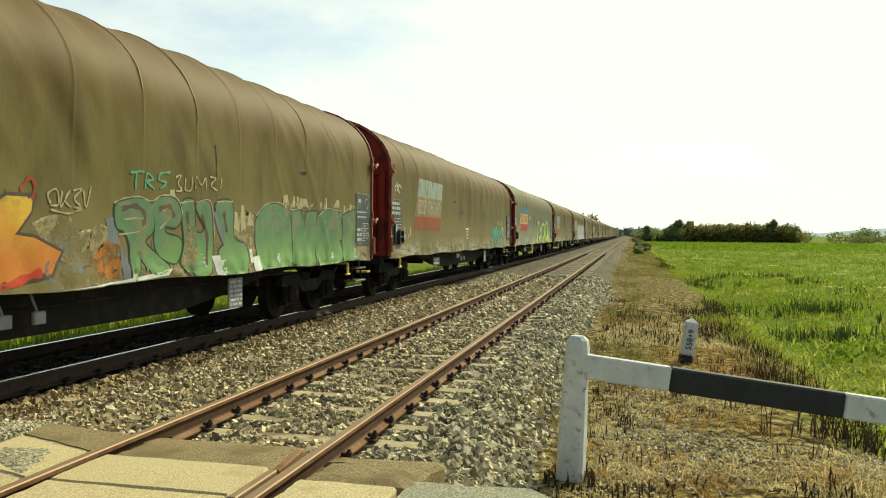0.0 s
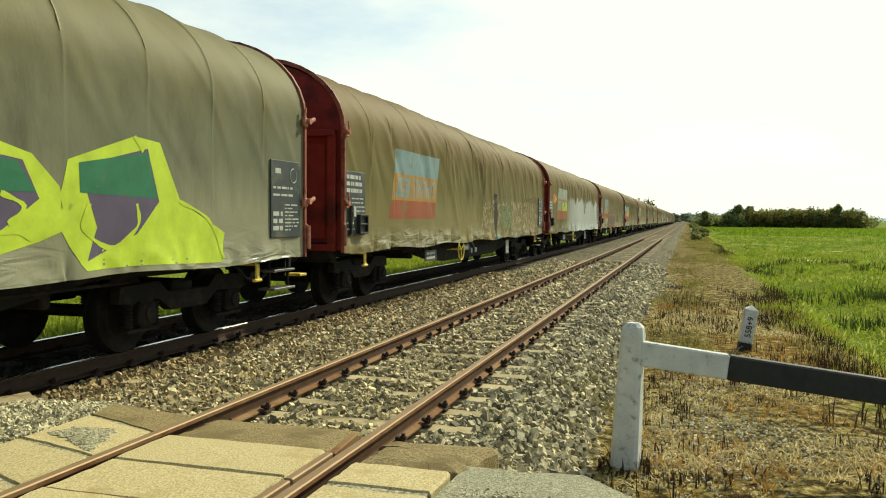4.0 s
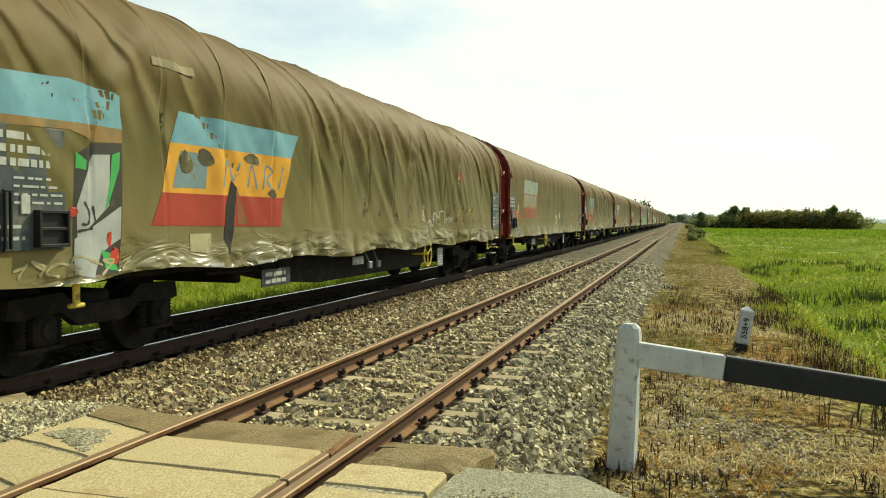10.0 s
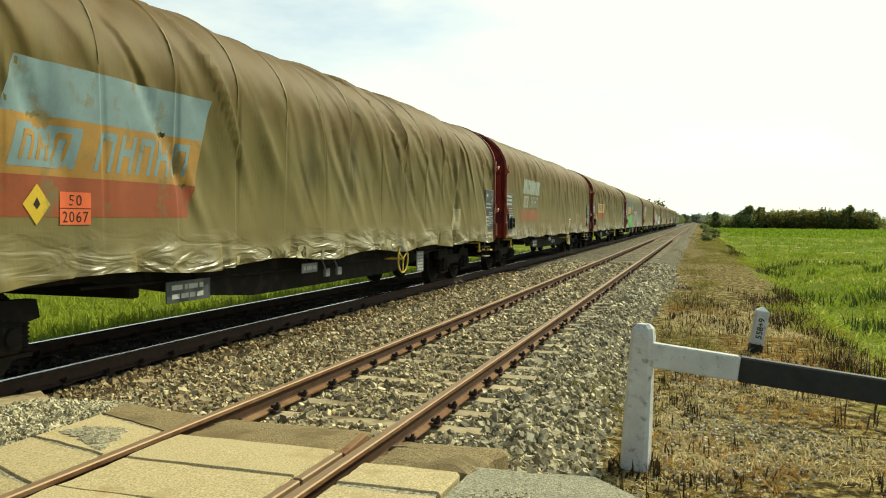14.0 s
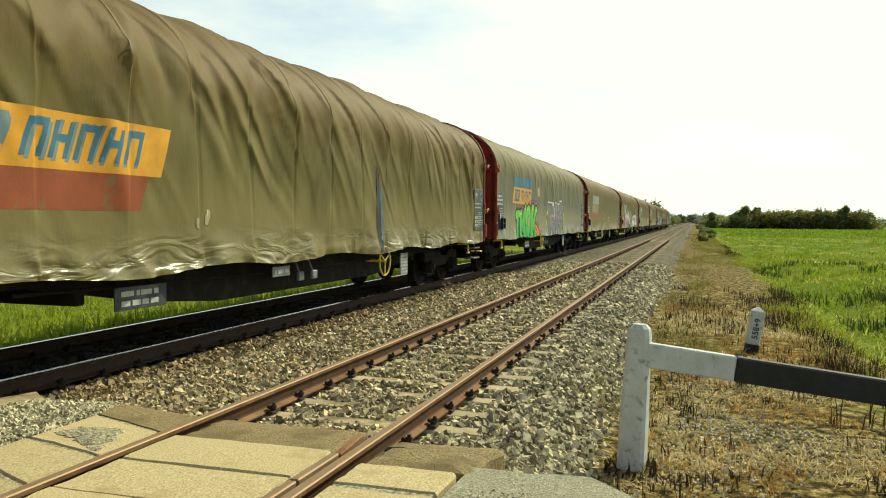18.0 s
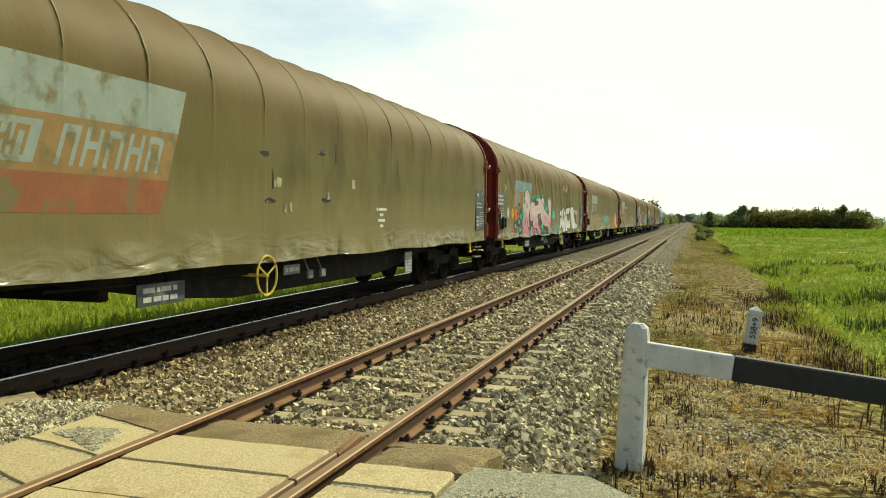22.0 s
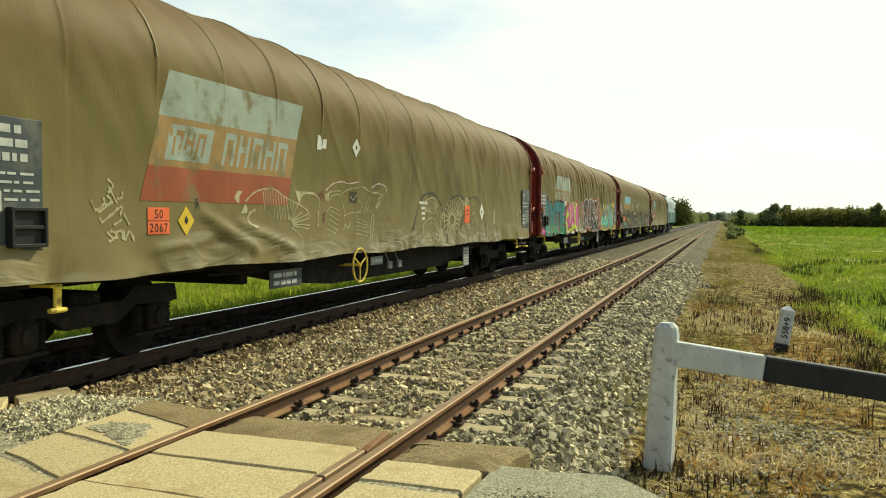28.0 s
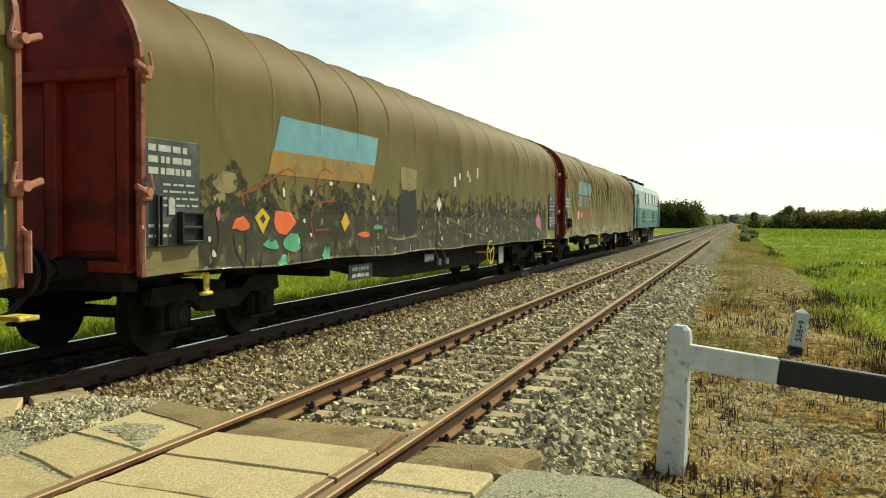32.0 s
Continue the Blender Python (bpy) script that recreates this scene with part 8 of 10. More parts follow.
        piece(d, ((5.93, 2.12), (6.1, 2.02), (6.64, 2.1), (6.68, 2.26), (6.28, 2.27), (7, 2.32), (7.08, 1.84), (6.64, 1.78), (6.54, 1.68), (6.19, 1.63), (6.22, 1.57), (6.64, 1.61), (6.66, 1.44), (6.54, 1.33), (6.08, 1.27), (5.74, 1.33), (5.67, 1.49), (5.91, 1.77)), "blush", "white", 0.024, 2, True)
        piece(d, ((7.06, 2.17), (7.32, 2.34), (7.7, 2.31), (7.66, 2.07), (8.06, 1.87), (8.71, 1.7), (8.94, 1.42), (8.58, 1.31), (7.7, 1.42), (7.21, 1.68)), "blush", "white", 0.024, 2, True)
        piece(d, ((8.66, 2.26), (9.19, 2.29), (9.31, 1.72), (9.23, 1.06), (8.75, 0.99), (8.8, 1.42), (8.85, 1.89)), "blush", "white", 0.024, 2, True)
        piece(d, ((4.83, 1.2), (5.26, 1.06), (5.33, 1.33), (5.74, 1.25), (6.19, 1.2), (6.22, 1.02), (5.91, 0.99), (5.26, 0.99)), "rose", "char", 0.03, 2)
        piece(d, ((6.37, 1.34), (6.86, 1.36), (7.28, 1.11), (6.96, 0.98), (6.46, 1.05)), "rose", "char", 0.03, 2)
        d(blob(4.17, 2.18, 0.08, 0.06, 60, 0.2, 14) + blob(5.74, 1.69, 0.07, 0.05, 61, 0.2, 14) + blob(7, 1.66, 0.1, 0.06, 62, 0.2, 14) + blob(7.94, 2.14, 0.1, 0.07, 63, 0.2, 14) + blob(9.99, 1.73, 0.3, 0.17, 64, 0.2, 14) + blob(9.85, 1.26, 0.13, 0.09, 65, 0.2, 14) + blob(6.08, 1.03, 0.12, 0.06, 66, 0.2, 14) + blob(7.53, 1.3, 0.19, 0.11, 67, 0.2, 14) + blob(6.64, 2.35, 0.21, 0.06, 68, 0.2, 14) + blob(8.32, 1.96, 0.23, 0.08, 69, 0.2, 14) + blob(9.52, 1.11, 0.15, 0.09, 70, 0.2, 14) + blob(5.12, 1.11, 0.07, 0.1, 71, 0.2, 14) + blob(10.68, 1.14, 0.26, 0.1, 72, 0.2, 14), "aqua", 5)
        d(ribbon(((4.67, 2.38), (4.83, 2.3), (4.89, 2.14), (4.82, 1.99)), 0.03), "white", 5)
        d(ribbon(((5.42, 2.02), (5.66, 1.97), (5.62, 1.8)), 0.03), "white", 5)
        d(ribbon(((2.88, 1.83), (3.24, 1.63), (3.54, 1.43)), 0.02), "steel", 5)
        d(ribbon(((3.23, 1.33), (3.69, 1.44)), 0.02), "steel", 5)
        # lower row: block letters in silver
        piece(d, ((11.75, 1.83), (12.07, 1.96), (12.32, 1.93), (12.3, 1.73), (12.06, 1.7), (11.92, 1.75)), "chalk", "black", 0.045, 2)
        piece(d, ((11.73, 1.15), (11.87, 1.53), (12.04, 1.65), (12.29, 1.65), (12.35, 1.5), (12.5, 1.89), (12.59, 2.02), (12.9, 2.07), (12.76, 1.74), (12.68, 1.53), (12.76, 1.44), (12.9, 1.6), (13.08, 1.67), (13.27, 1.53), (13.4, 1.34), (13.33, 1.05), (12.97, 0.98), (12.81, 1.14), (12.61, 1.12), (12.45, 1.29), (12.3, 1.32), (12.21, 1.17), (11.98, 1.12)), "chalk", "black", 0.045, 2)
        piece(d, ((13.03, 1.97), (13.34, 1.95), (13.47, 1.75), (13.67, 1.68), (13.61, 1.42), (13.75, 1.22), (13.67, 1.03), (13.38, 1.04), (13.43, 1.34), (13.24, 1.57), (13.09, 1.78)), "chalk", "black", 0.045, 3)
        piece(d, ((13.51, 2.02), (14.41, 2.12), (14.49, 1.98), (14.33, 1.81), (14.18, 1.84), (13.75, 1.78), (13.51, 1.79)), "chalk", "black", 0.045, 2)
        piece(d, ((13.68, 1.75), (13.88, 1.76), (14.07, 1.52), (14.19, 1.48), (14.49, 1.6), (14.76, 1.32), (14.41, 1.15), (13.76, 1.21), (13.7, 1.41)), "chalk", "black", 0.045, 2)
        piece(d, ((14.51, 2.08), (14.76, 2.05), (15.09, 2.14), (15.55, 2.16), (15.81, 2.01), (15.87, 1.76), (16.12, 1.65), (16.38, 1.39), (16.27, 1.1), (15.55, 1.03), (15.2, 1.4), (14.84, 1.82), (14.59, 1.94)), "chalk", "black", 0.045, 3)
        piece(d, ((16.44, 1.38), (16.84, 1.4), (17.16, 1.28), (16.84, 1.13), (16.38, 1.07)), "chalk", "black", 0.045, 2)
        d(poly(*((16.08, 2.02), (17.2, 2), (17.18, 1.45), (16.91, 1.45), (16.86, 1.82), (16.12, 1.86))), "cream", 4)
        d(poly(*((16.12, 1.79), (16.82, 1.75), (16.84, 1.45), (16.23, 1.62))), "umber", 4)
        d(blob(11.8, 1.21, 0.04, 0.04, 80, 0.2, 14) + blob(11.93, 1.19, 0.05, 0.04, 81, 0.2, 14) + blob(12.12, 1.18, 0.05, 0.04, 82, 0.2, 14) + blob(12.34, 1.22, 0.11, 0.11, 83, 0.2, 14) + blob(12.57, 1.21, 0.04, 0.05, 84, 0.2, 14) + blob(12.84, 1.19, 0.05, 0.05, 85, 0.2, 14) + blob(16.41, 1.21, 0.09, 0.06, 86, 0.2, 14) + blob(15.98, 1.11, 0.12, 0.08, 87, 0.2, 14) + blob(13.91, 1.1, 0.15, 0.04, 88, 0.2, 14), "black", 5)
        d(ribbon(((11.12, 2.07), (11.04, 2.15), (11.11, 2.25), (11.21, 2.22), (11.2, 2.14), (11.13, 2.12), (11.11, 2.17)), 0.028), "aqua", 3)
        d(ribbon(((10.88, 2), (11.12, 1.99), (11.5, 2.01)), 0.028), "aqua", 3)
        d(ribbon(((11.14, 1.98), (11.09, 1.84), (11.08, 1.64), (11.04, 1.44), (11.04, 1.09)), 0.028), "aqua", 3)
        d(ribbon(((10.99, 1.74), (11.27, 1.73), (11.3, 1.63), (11.1, 1.57)), 0.028), "aqua", 3)
        d(ribbon(((10.82, 2.04), (10.91, 1.99), (10.78, 1.93), (10.86, 1.89), (10.78, 1.73)), 0.028), "aqua", 3)
        d(ribbon(((10.96, 1.16), (11.06, 1.3), (11.34, 1.31), (11.37, 1.37)), 0.028), "aqua", 3)
        d(ribbon(((11.3, 1.59), (11.53, 1.66), (11.44, 1.52), (11.55, 1.5), (11.54, 1.41)), 0.028), "aqua", 3)
        d(ribbon(((11.23, 1.07), (11.38, 1.23)), 0.028), "aqua", 3)
        d(ribbon(((11.21, 1.18), (11.48, 1.18)), 0.028), "aqua", 3)
        placard(d, 2.1, 1.75, 0.17, "yellow")
        placard(d, 1.45, 1.75, 0.17, "white")
        placard(d, 2.62, 1.72, 0.21, figures=("50", "2067"))
        d(scrawl(0.9, 1.3, 2.2, 2.7, 3, 0.05, 18), "cream", 3)
        scraps(d, 20, 12.5, 13.8, 2.8, 3.0, 3, "cream", 0.12)
        d(ribbon(((4.29, 2.23), (4.32, 1.77), (4.38, 1.42)), 0.035), "rose", 5)
        d(ribbon(((4.67, 1.66), (4.77, 1.37)), 0.035), "rose", 5)
        d(ribbon(((5.42, 2.06), (5.33, 1.8), (5.42, 1.6)), 0.035), "rose", 5)
        d(ribbon(((6.08, 1.58), (6.54, 1.63)), 0.035), "rose", 5)
        d(ribbon(((7.36, 2.22), (7.47, 1.86), (8.32, 1.6)), 0.035), "rose", 5)
        d(ribbon(((8.99, 2.19), (9.07, 1.72), (9, 1.12)), 0.035), "rose", 5)
        d(ribbon(((4.02, 1.31), (4.07, 1.11)), 0.035), "rose", 5)
        d(ribbon(((4.97, 1.33), (5.04, 1.11)), 0.035), "rose", 5)
        d(ribbon(((4.57, 2.49), (4.77, 2.35), (4.92, 2.12), (4.78, 1.78)), 0.018), "char", 6)
        d(ribbon(((5.76, 2.08), (5.82, 1.85), (5.62, 1.6)), 0.018), "char", 6)
        d(ribbon(((6.08, 1.86), (6.54, 1.95), (6.99, 1.94)), 0.018), "char", 6)
        d(ribbon(((7.7, 1.75), (8.32, 1.47)), 0.018), "char", 6)
        d(ribbon(((4.23, 2.15), (4.29, 1.77)), 0.018), "char", 6)
        d(ribbon(((5.42, 2.17), (5.66, 2.3), (5.84, 2.29), (5.74, 2.19)), 0.035), "green", 5)
        d(ribbon(((6.22, 2.39), (6.26, 2.19)), 0.035), "green", 5)
        d(ribbon(((6.37, 2.41), (6.39, 2.26)), 0.035), "green", 5)
        d(ribbon(((6.54, 2.42), (6.56, 2.21)), 0.035), "green", 5)
        d(ribbon(((6.72, 2.43), (6.72, 2.3)), 0.035), "green", 5)
        d(ribbon(((6.85, 2.43), (6.88, 2.27)), 0.035), "green", 5)
        d(ribbon(((7.82, 2.14), (8.06, 2.26), (8.21, 2.09)), 0.035), "green", 5)
        d(ribbon(((3.48, 1.96), (3.54, 1.82), (3.57, 1.64)), 0.035), "green", 5)
        d(ribbon(((9.46, 2.03), (9.78, 1.86)), 0.035), "green", 5)
        d(ribbon(((3.62, 1.98), (3.66, 1.75), (3.63, 1.46)), 0.035), "green", 5)
        d(ribbon(((4.83, 1.29), (4.97, 1.2), (5.13, 0.98)), 0.035), "green", 5)
        d(ribbon(((5.74, 1.17), (6.08, 1.18), (6.19, 1.01)), 0.035), "green", 5)
        d(ribbon(((7.04, 1.08), (7.36, 1.33), (7.73, 1.11)), 0.035), "green", 5)
        d(ribbon(((7.94, 1.15), (8.48, 1.07)), 0.035), "green", 5)
        d(ribbon(((5.27, 2.22), (5.42, 2.37), (5.58, 2.34)), 0.035), "green", 5)
        d(ribbon(((7.25, 2.42), (7.59, 2.5), (7.7, 2.4)), 0.035), "green", 5)
        d(ribbon(((3.6, 1.93), (3.64, 1.75)), 0.04), "aqua", 6)
        d(ribbon(((3.54, 1.75), (3.52, 1.53)), 0.04), "aqua", 6)
        d(ribbon(((5.54, 2.37), (5.78, 2.35)), 0.04), "aqua", 6)
        d(ribbon(((6.08, 2.37), (6.08, 2.28)), 0.04), "aqua", 6)
        d(ribbon(((9.59, 1.91), (10.33, 1.61)), 0.04), "aqua", 6)
        d(ribbon(((10.32, 1.93), (9.59, 1.6)), 0.04), "aqua", 6)
        d(ribbon(((10.08, 1.32), (9.91, 1.16)), 0.04), "aqua", 6)
        d(ribbon(((7.04, 0.98), (7.25, 1.12), (7.59, 1.17)), 0.04), "aqua", 6)
        d(ribbon(((12.53, 1.77), (12.4, 1.43)), 0.018), "char", 6)
        d(ribbon(((13.21, 1.79), (13.35, 1.42), (13.33, 1.12)), 0.018), "char", 6)
        d(ribbon(((13.67, 1.98), (13.74, 1.83)), 0.018), "char", 6)
        d(ribbon(((14.18, 1.69), (14.27, 1.53)), 0.018), "char", 6)
        d(ribbon(((14.93, 1.99), (15.36, 1.66)), 0.018), "char", 6)
        d(ribbon(((15.38, 2.06), (15.65, 1.85), (15.77, 1.49)), 0.018), "char", 6)
        d(ribbon(((12, 1.59), (11.89, 1.37)), 0.018), "char", 6)
        d(ribbon(((12.84, 1.99), (12.73, 1.77)), 0.018), "char", 6)
        d(ribbon(((13.88, 1.18), (14.02, 1.05), (13.74, 1.03)), 0.018), "char", 6)
        d(ribbon(((14.49, 1.12), (14.74, 1.02)), 0.018), "char", 6)
        d(ribbon(((15.18, 1.09), (15.36, 1)), 0.018), "char", 6)
        d(ribbon(((13.67, 1.68), (13.88, 1.33)), 0.05), "silver", 5)
        d(ribbon(((14.33, 1.82), (14.49, 1.61)), 0.05), "silver", 5)
        d(ribbon(((14.74, 1.7), (15.09, 1.23)), 0.05), "silver", 5)
        d(ribbon(((15.95, 1.39), (16.17, 1.15)), 0.05), "silver", 5)
    elif i == 14:
        LABELS[i] = "wagon with a brown cover, bleached logo and worn pastel graffiti"
        logo(d, "pale", 2.82, ("blue", "", ""))
        placard(d, 2.35, 1.85, 0.19)
        d(blob(5.0, 1.45, 3.2, 0.45, 3, 0.12), "tan", 0)
        d(scrawl(1.8, 8.0, 1.1, 1.9, 14, 0.05, 4), "cream", 1)
        d(scrawl(2.0, 7.8, 1.15, 1.8, 10, 0.05, 5), "sage", 2)
        d(scrawl(2.2, 7.4, 1.2, 1.7, 8, 0.04, 6), "coral", 2)
        d(scrawl(8.6, 12.2, 1.15, 1.9, 10, 0.09, 7), "aqua", 1)
        d(blob(10.4, 1.5, 1.8, 0.36, 8, 0.2), "sage", 0)
        d(scrawl(12.8, 17.0, 1.1, 1.7, 9, 0.05, 9), "orange", 1)
        d(scrawl(0.5, 1.3, 2.3, 2.6, 4, 0.04, 10), "cream", 3)
        scraps(d, 21, 0.3, 0.6, 2.4, 2.9, 3, "cream", 0.12)
        d(blob(17.6, 1.5, 1.3, 0.5, 12, 0.2), "orange", 0)
        d(scrawl(16.6, 18.2, 1.1, 1.9, 5, 0.09, 13), "white", 2)
    elif i == 15:
        LABELS[i] = "wagon with a brown cover, faded logo and pale line drawings"
        logo(d, "pale", 2.93)
        d(quad(2.12, 5.02, 1.70, 2.06, 0.35), "faded_red", 1, "logo_band")
        placard(d, 2.4, 1.5, 0.17, figures=("50", "2067"))
        placard(d, 2.85, 1.5, 0.14, "yellow")
        scraps(d, 22, 5.9, 6.1, 2.58, 2.72, 2, "white", 0.12)
        placard(d, 7.1, 2.62, 0.13, "white")
        d(ribbon(((1.46, 1.69), (1.52, 1.6), (1.63, 1.66)), 0.03), "cream", 2)
        d(ribbon(((1.55, 1.58), (1.75, 1.68)), 0.03), "cream", 2)
        d(ribbon(((1.62, 1.72), (1.65, 1.65), (1.72, 1.69), (1.66, 1.74)), 0.03), "cream", 2)
        d(ribbon(((1.69, 1.82), (1.8, 1.67)), 0.03), "cream", 2)
        d(ribbon(((1.68, 1.89), (1.75, 1.83), (1.68, 1.76)), 0.03), "cream", 2)
        d(ribbon(((1.8, 1.71), (1.86, 1.72), (1.88, 1.78)), 0.03), "cream", 2)
        d(ribbon(((1.57, 1.53), (1.6, 1.49), (1.72, 1.56)), 0.03), "cream", 2)
        d(ribbon(((1.72, 1.55), (1.8, 1.61), (1.87, 1.63), (1.84, 1.55)), 0.03), "cream", 2)
        d(ribbon(((1.89, 1.57), (1.97, 1.46)), 0.03), "cream", 2)
        d(ribbon(((1.75, 1.46), (1.86, 1.51)), 0.03), "cream", 2)
        d(ribbon(((1.66, 1.4), (1.73, 1.33), (1.67, 1.31)), 0.035), "cream", 2)
        d(ribbon(((1.7, 1.41), (1.78, 1.38), (1.75, 1.33)), 0.035), "cream", 2)
        d(ribbon(((1.79, 1.33), (1.79, 1.39), (1.86, 1.4), (1.87, 1.32)), 0.035), "cream", 2)
        d(ribbon(((1.89, 1.41), (1.9, 1.32), (1.97, 1.4), (2.04, 1.3)), 0.035), "cream", 2)
        d(ribbon(((3.99, 1.73), (4.17, 1.83), (4.35, 1.88), (4.54, 1.9), (4.71, 1.89), (4.97, 1.8), (5.19, 1.75), (5.36, 1.71)), 0.025), "cream", 2)
        d(ribbon(((5.36, 1.71), (5.57, 1.64), (5.67, 1.55)), 0.025), "cream", 2)
        d(ribbon(((4.4, 1.87), (4.43, 1.64)), 0.018), "cream", 2)
        d(ribbon(((4.45, 1.88), (4.49, 1.57)), 0.018), "cream", 2)
        d(ribbon(((4.51, 1.89), (4.55, 1.53)), 0.018), "cream", 2)
        d(ribbon(((4.57, 1.89), (4.6, 1.51)), 0.018), "cream", 2)
        d(ribbon(((4.63, 1.89), (4.67, 1.51)), 0.018), "cream", 2)
        d(ribbon(((4.7, 1.87), (4.74, 1.52)), 0.018), "cream", 2)
        d(ribbon(((4.77, 1.86), (4.81, 1.51)), 0.018), "cream", 2)
        d(ribbon(((4.84, 1.84), (4.88, 1.52)), 0.018), "cream", 2)
        d(ribbon(((4.91, 1.82), (4.95, 1.51)), 0.018), "cream", 2)
        d(ribbon(((4.99, 1.8), (5.03, 1.51)), 0.018), "cream", 2)
        d(ribbon(((5.06, 1.5), (5.1, 1.75)), 0.022), "cream", 2)
        d(ribbon(((5.08, 1.5), (5.19, 1.73)), 0.022), "cream", 2)
        d(ribbon(((5.1, 1.49), (5.31, 1.72)), 0.022), "cream", 2)
        d(ribbon(((5.1, 1.49), (5.43, 1.61)), 0.022), "cream", 2)
        d(ribbon(((5.11, 1.48), (5.62, 1.59)), 0.022), "cream", 2)
        d(ribbon(((5.13, 1.46), (5.64, 1.53)), 0.022), "cream", 2)
        d(ribbon(((5.13, 1.45), (5.64, 1.43)), 0.022), "cream", 2)
        d(ribbon(((5.13, 1.43), (5.6, 1.38)), 0.022), "cream", 2)
        d(ribbon(((5.13, 1.41), (5.36, 1.27)), 0.022), "cream", 2)
        d(ribbon(((5.09, 1.4), (5.22, 1.35)), 0.022), "cream", 2)
        d(ribbon(((5.03, 1.5), (5.02, 1.71)), 0.022), "cream", 2)
        d(poly(*((3.75, 1.77), (3.82, 1.85), (3.93, 1.85), (3.86, 1.79), (3.85, 1.71), (3.81, 1.71))), "cream", 2)
        d(poly(*((5.24, 1.9), (5.8, 1.89), (5.8, 1.86), (5.53, 1.86), (5.41, 1.81), (5.35, 1.71))), "cream", 2)
        d(ribbon(((5.8, 1.87), (5.95, 1.8), (5.93, 1.68)), 0.025), "cream", 2)
        d(poly(*((5.9, 1.67), (5.94, 1.61), (5.91, 1.4), (5.86, 1.41))), "cream", 2)
        d(poly(*((6.13, 1.88), (6.28, 1.91), (6.25, 1.77), (6.15, 1.79))), "cream", 2)
        d(poly(*((3.88, 1.58), (3.98, 1.7), (4.03, 1.65), (4.02, 1.59))), "cream", 2)
        d(ribbon(((4.21, 1.63), (4.09, 1.59), (4.04, 1.52), (4.1, 1.45), (4.26, 1.42)), 0.04), "cream", 2)
        d(ribbon(((6.28, 1.91), (6.59, 1.94), (6.7, 1.9), (6.61, 1.86), (6.72, 1.75), (6.81, 1.57)), 0.02), "cream", 2)
        d(ribbon(((6.63, 1.87), (6.91, 1.97), (7.32, 2.01), (7.66, 1.96)), 0.02), "cream", 2)
        d(ribbon(((6.29, 1.79), (6.38, 1.86), (6.59, 1.89)), 0.02), "cream", 2)
        d(ribbon(((7.32, 2.02), (7.5, 2.02), (7.68, 1.96), (8.04, 1.96)), 0.02), "cream", 2)
        d(ribbon(((7.71, 1.94), (8.16, 1.92), (8.04, 1.86)), 0.02), "cream", 2)
        d(ribbon(((6.77, 1.56), (7, 1.61), (7.34, 1.63)), 0.02), "cream", 2)
        d(ribbon(((7.27, 1.81), (7.39, 1.74), (7.32, 1.6)), 0.02), "cream", 2)
        d(ribbon(((7.45, 1.6), (7.66, 1.88)), 0.02), "cream", 2)
        d(ribbon(((7.56, 1.61), (7.76, 1.88)), 0.02), "cream", 2)
        d(ribbon(((7.68, 1.62), (7.87, 1.87)), 0.02), "cream", 2)
        d(ribbon(((7.76, 1.6), (8.02, 1.86)), 0.02), "cream", 2)
        d(ribbon(((6.59, 1.64), (6.33, 1.69), (6.21, 1.63)), 0.02), "cream", 2)
        d(ribbon(((6.6, 1.57), (6.33, 1.64)), 0.02), "cream", 2)
        d(ribbon(((6.59, 1.49), (6.29, 1.58)), 0.02), "cream", 2)
        d(ribbon(((6.58, 1.42), (6.25, 1.51)), 0.02), "cream", 2)
        d(ribbon(((6.54, 1.34), (6.23, 1.45)), 0.02), "cream", 2)
        d(ribbon(((6.46, 1.3), (6.19, 1.37)), 0.02), "cream", 2)
        d(ribbon(((7.19, 1.59), (7.24, 1.47), (7.66, 1.41)), 0.02), "cream", 2)
        d(ribbon(((7.19, 1.41), (7.6, 1.37)), 0.02), "cream", 2)
        d(ribbon(((7.17, 1.35), (7.63, 1.3)), 0.02), "cream", 2)
        d(ribbon(((7.19, 1.29), (7.6, 1.24)), 0.02), "cream", 2)
        d(ribbon(((7.24, 1.52), (7.6, 1.46)), 0.02), "cream", 2)
        d(ribbon(((6.74, 1.34), (6.81, 1.43), (6.9, 1.38), (7, 1.47)), 0.035), "cream", 2)
        d(ribbon(((7.71, 1.13), (7.76, 1.52), (7.85, 1.56), (7.82, 1.32), (7.76, 1.15)), 0.035), "cream", 2)
        d(poly(*((7.9, 1.72), (8.13, 1.85), (8.04, 1.75), (7.93, 1.67))), "cream", 2)
        d(poly(*((6.95, 1.94), (7.19, 1.94), (7.19, 1.77), (6.96, 1.78))), "char", 2)
        d(ribbon(((6.98, 1.87), (7.07, 1.81), (7.17, 1.89)), 0.02), "cream", 3)
        d(ribbon(((6.17, 1.93), (6.38, 2.03), (6.68, 2.08), (6.91, 2.06), (7.24, 2.1)), 0.02), "blush", 1)
        d(ribbon(((7.71, 2.02), (7.99, 2.1), (8.28, 2.06), (8.34, 1.96)), 0.02), "blush", 1)
        d(blob(6.03, 1.81, 0.09, 0.12, 40, 0.2, 14) + blob(6.07, 1.59, 0.06, 0.14, 41, 0.2, 14) + blob(6.88, 2.06, 0.06, 0.03, 42, 0.2, 14) + blob(7.82, 2.05, 0.07, 0.04, 43, 0.2, 14) + blob(8.39, 1.55, 0.12, 0.03, 44, 0.2, 14) + blob(4.46, 1.94, 0.03, 0.03, 45, 0.2, 14) + blob(5.05, 1.86, 0.04, 0.03, 46, 0.2, 14), "wine_mist", 1)
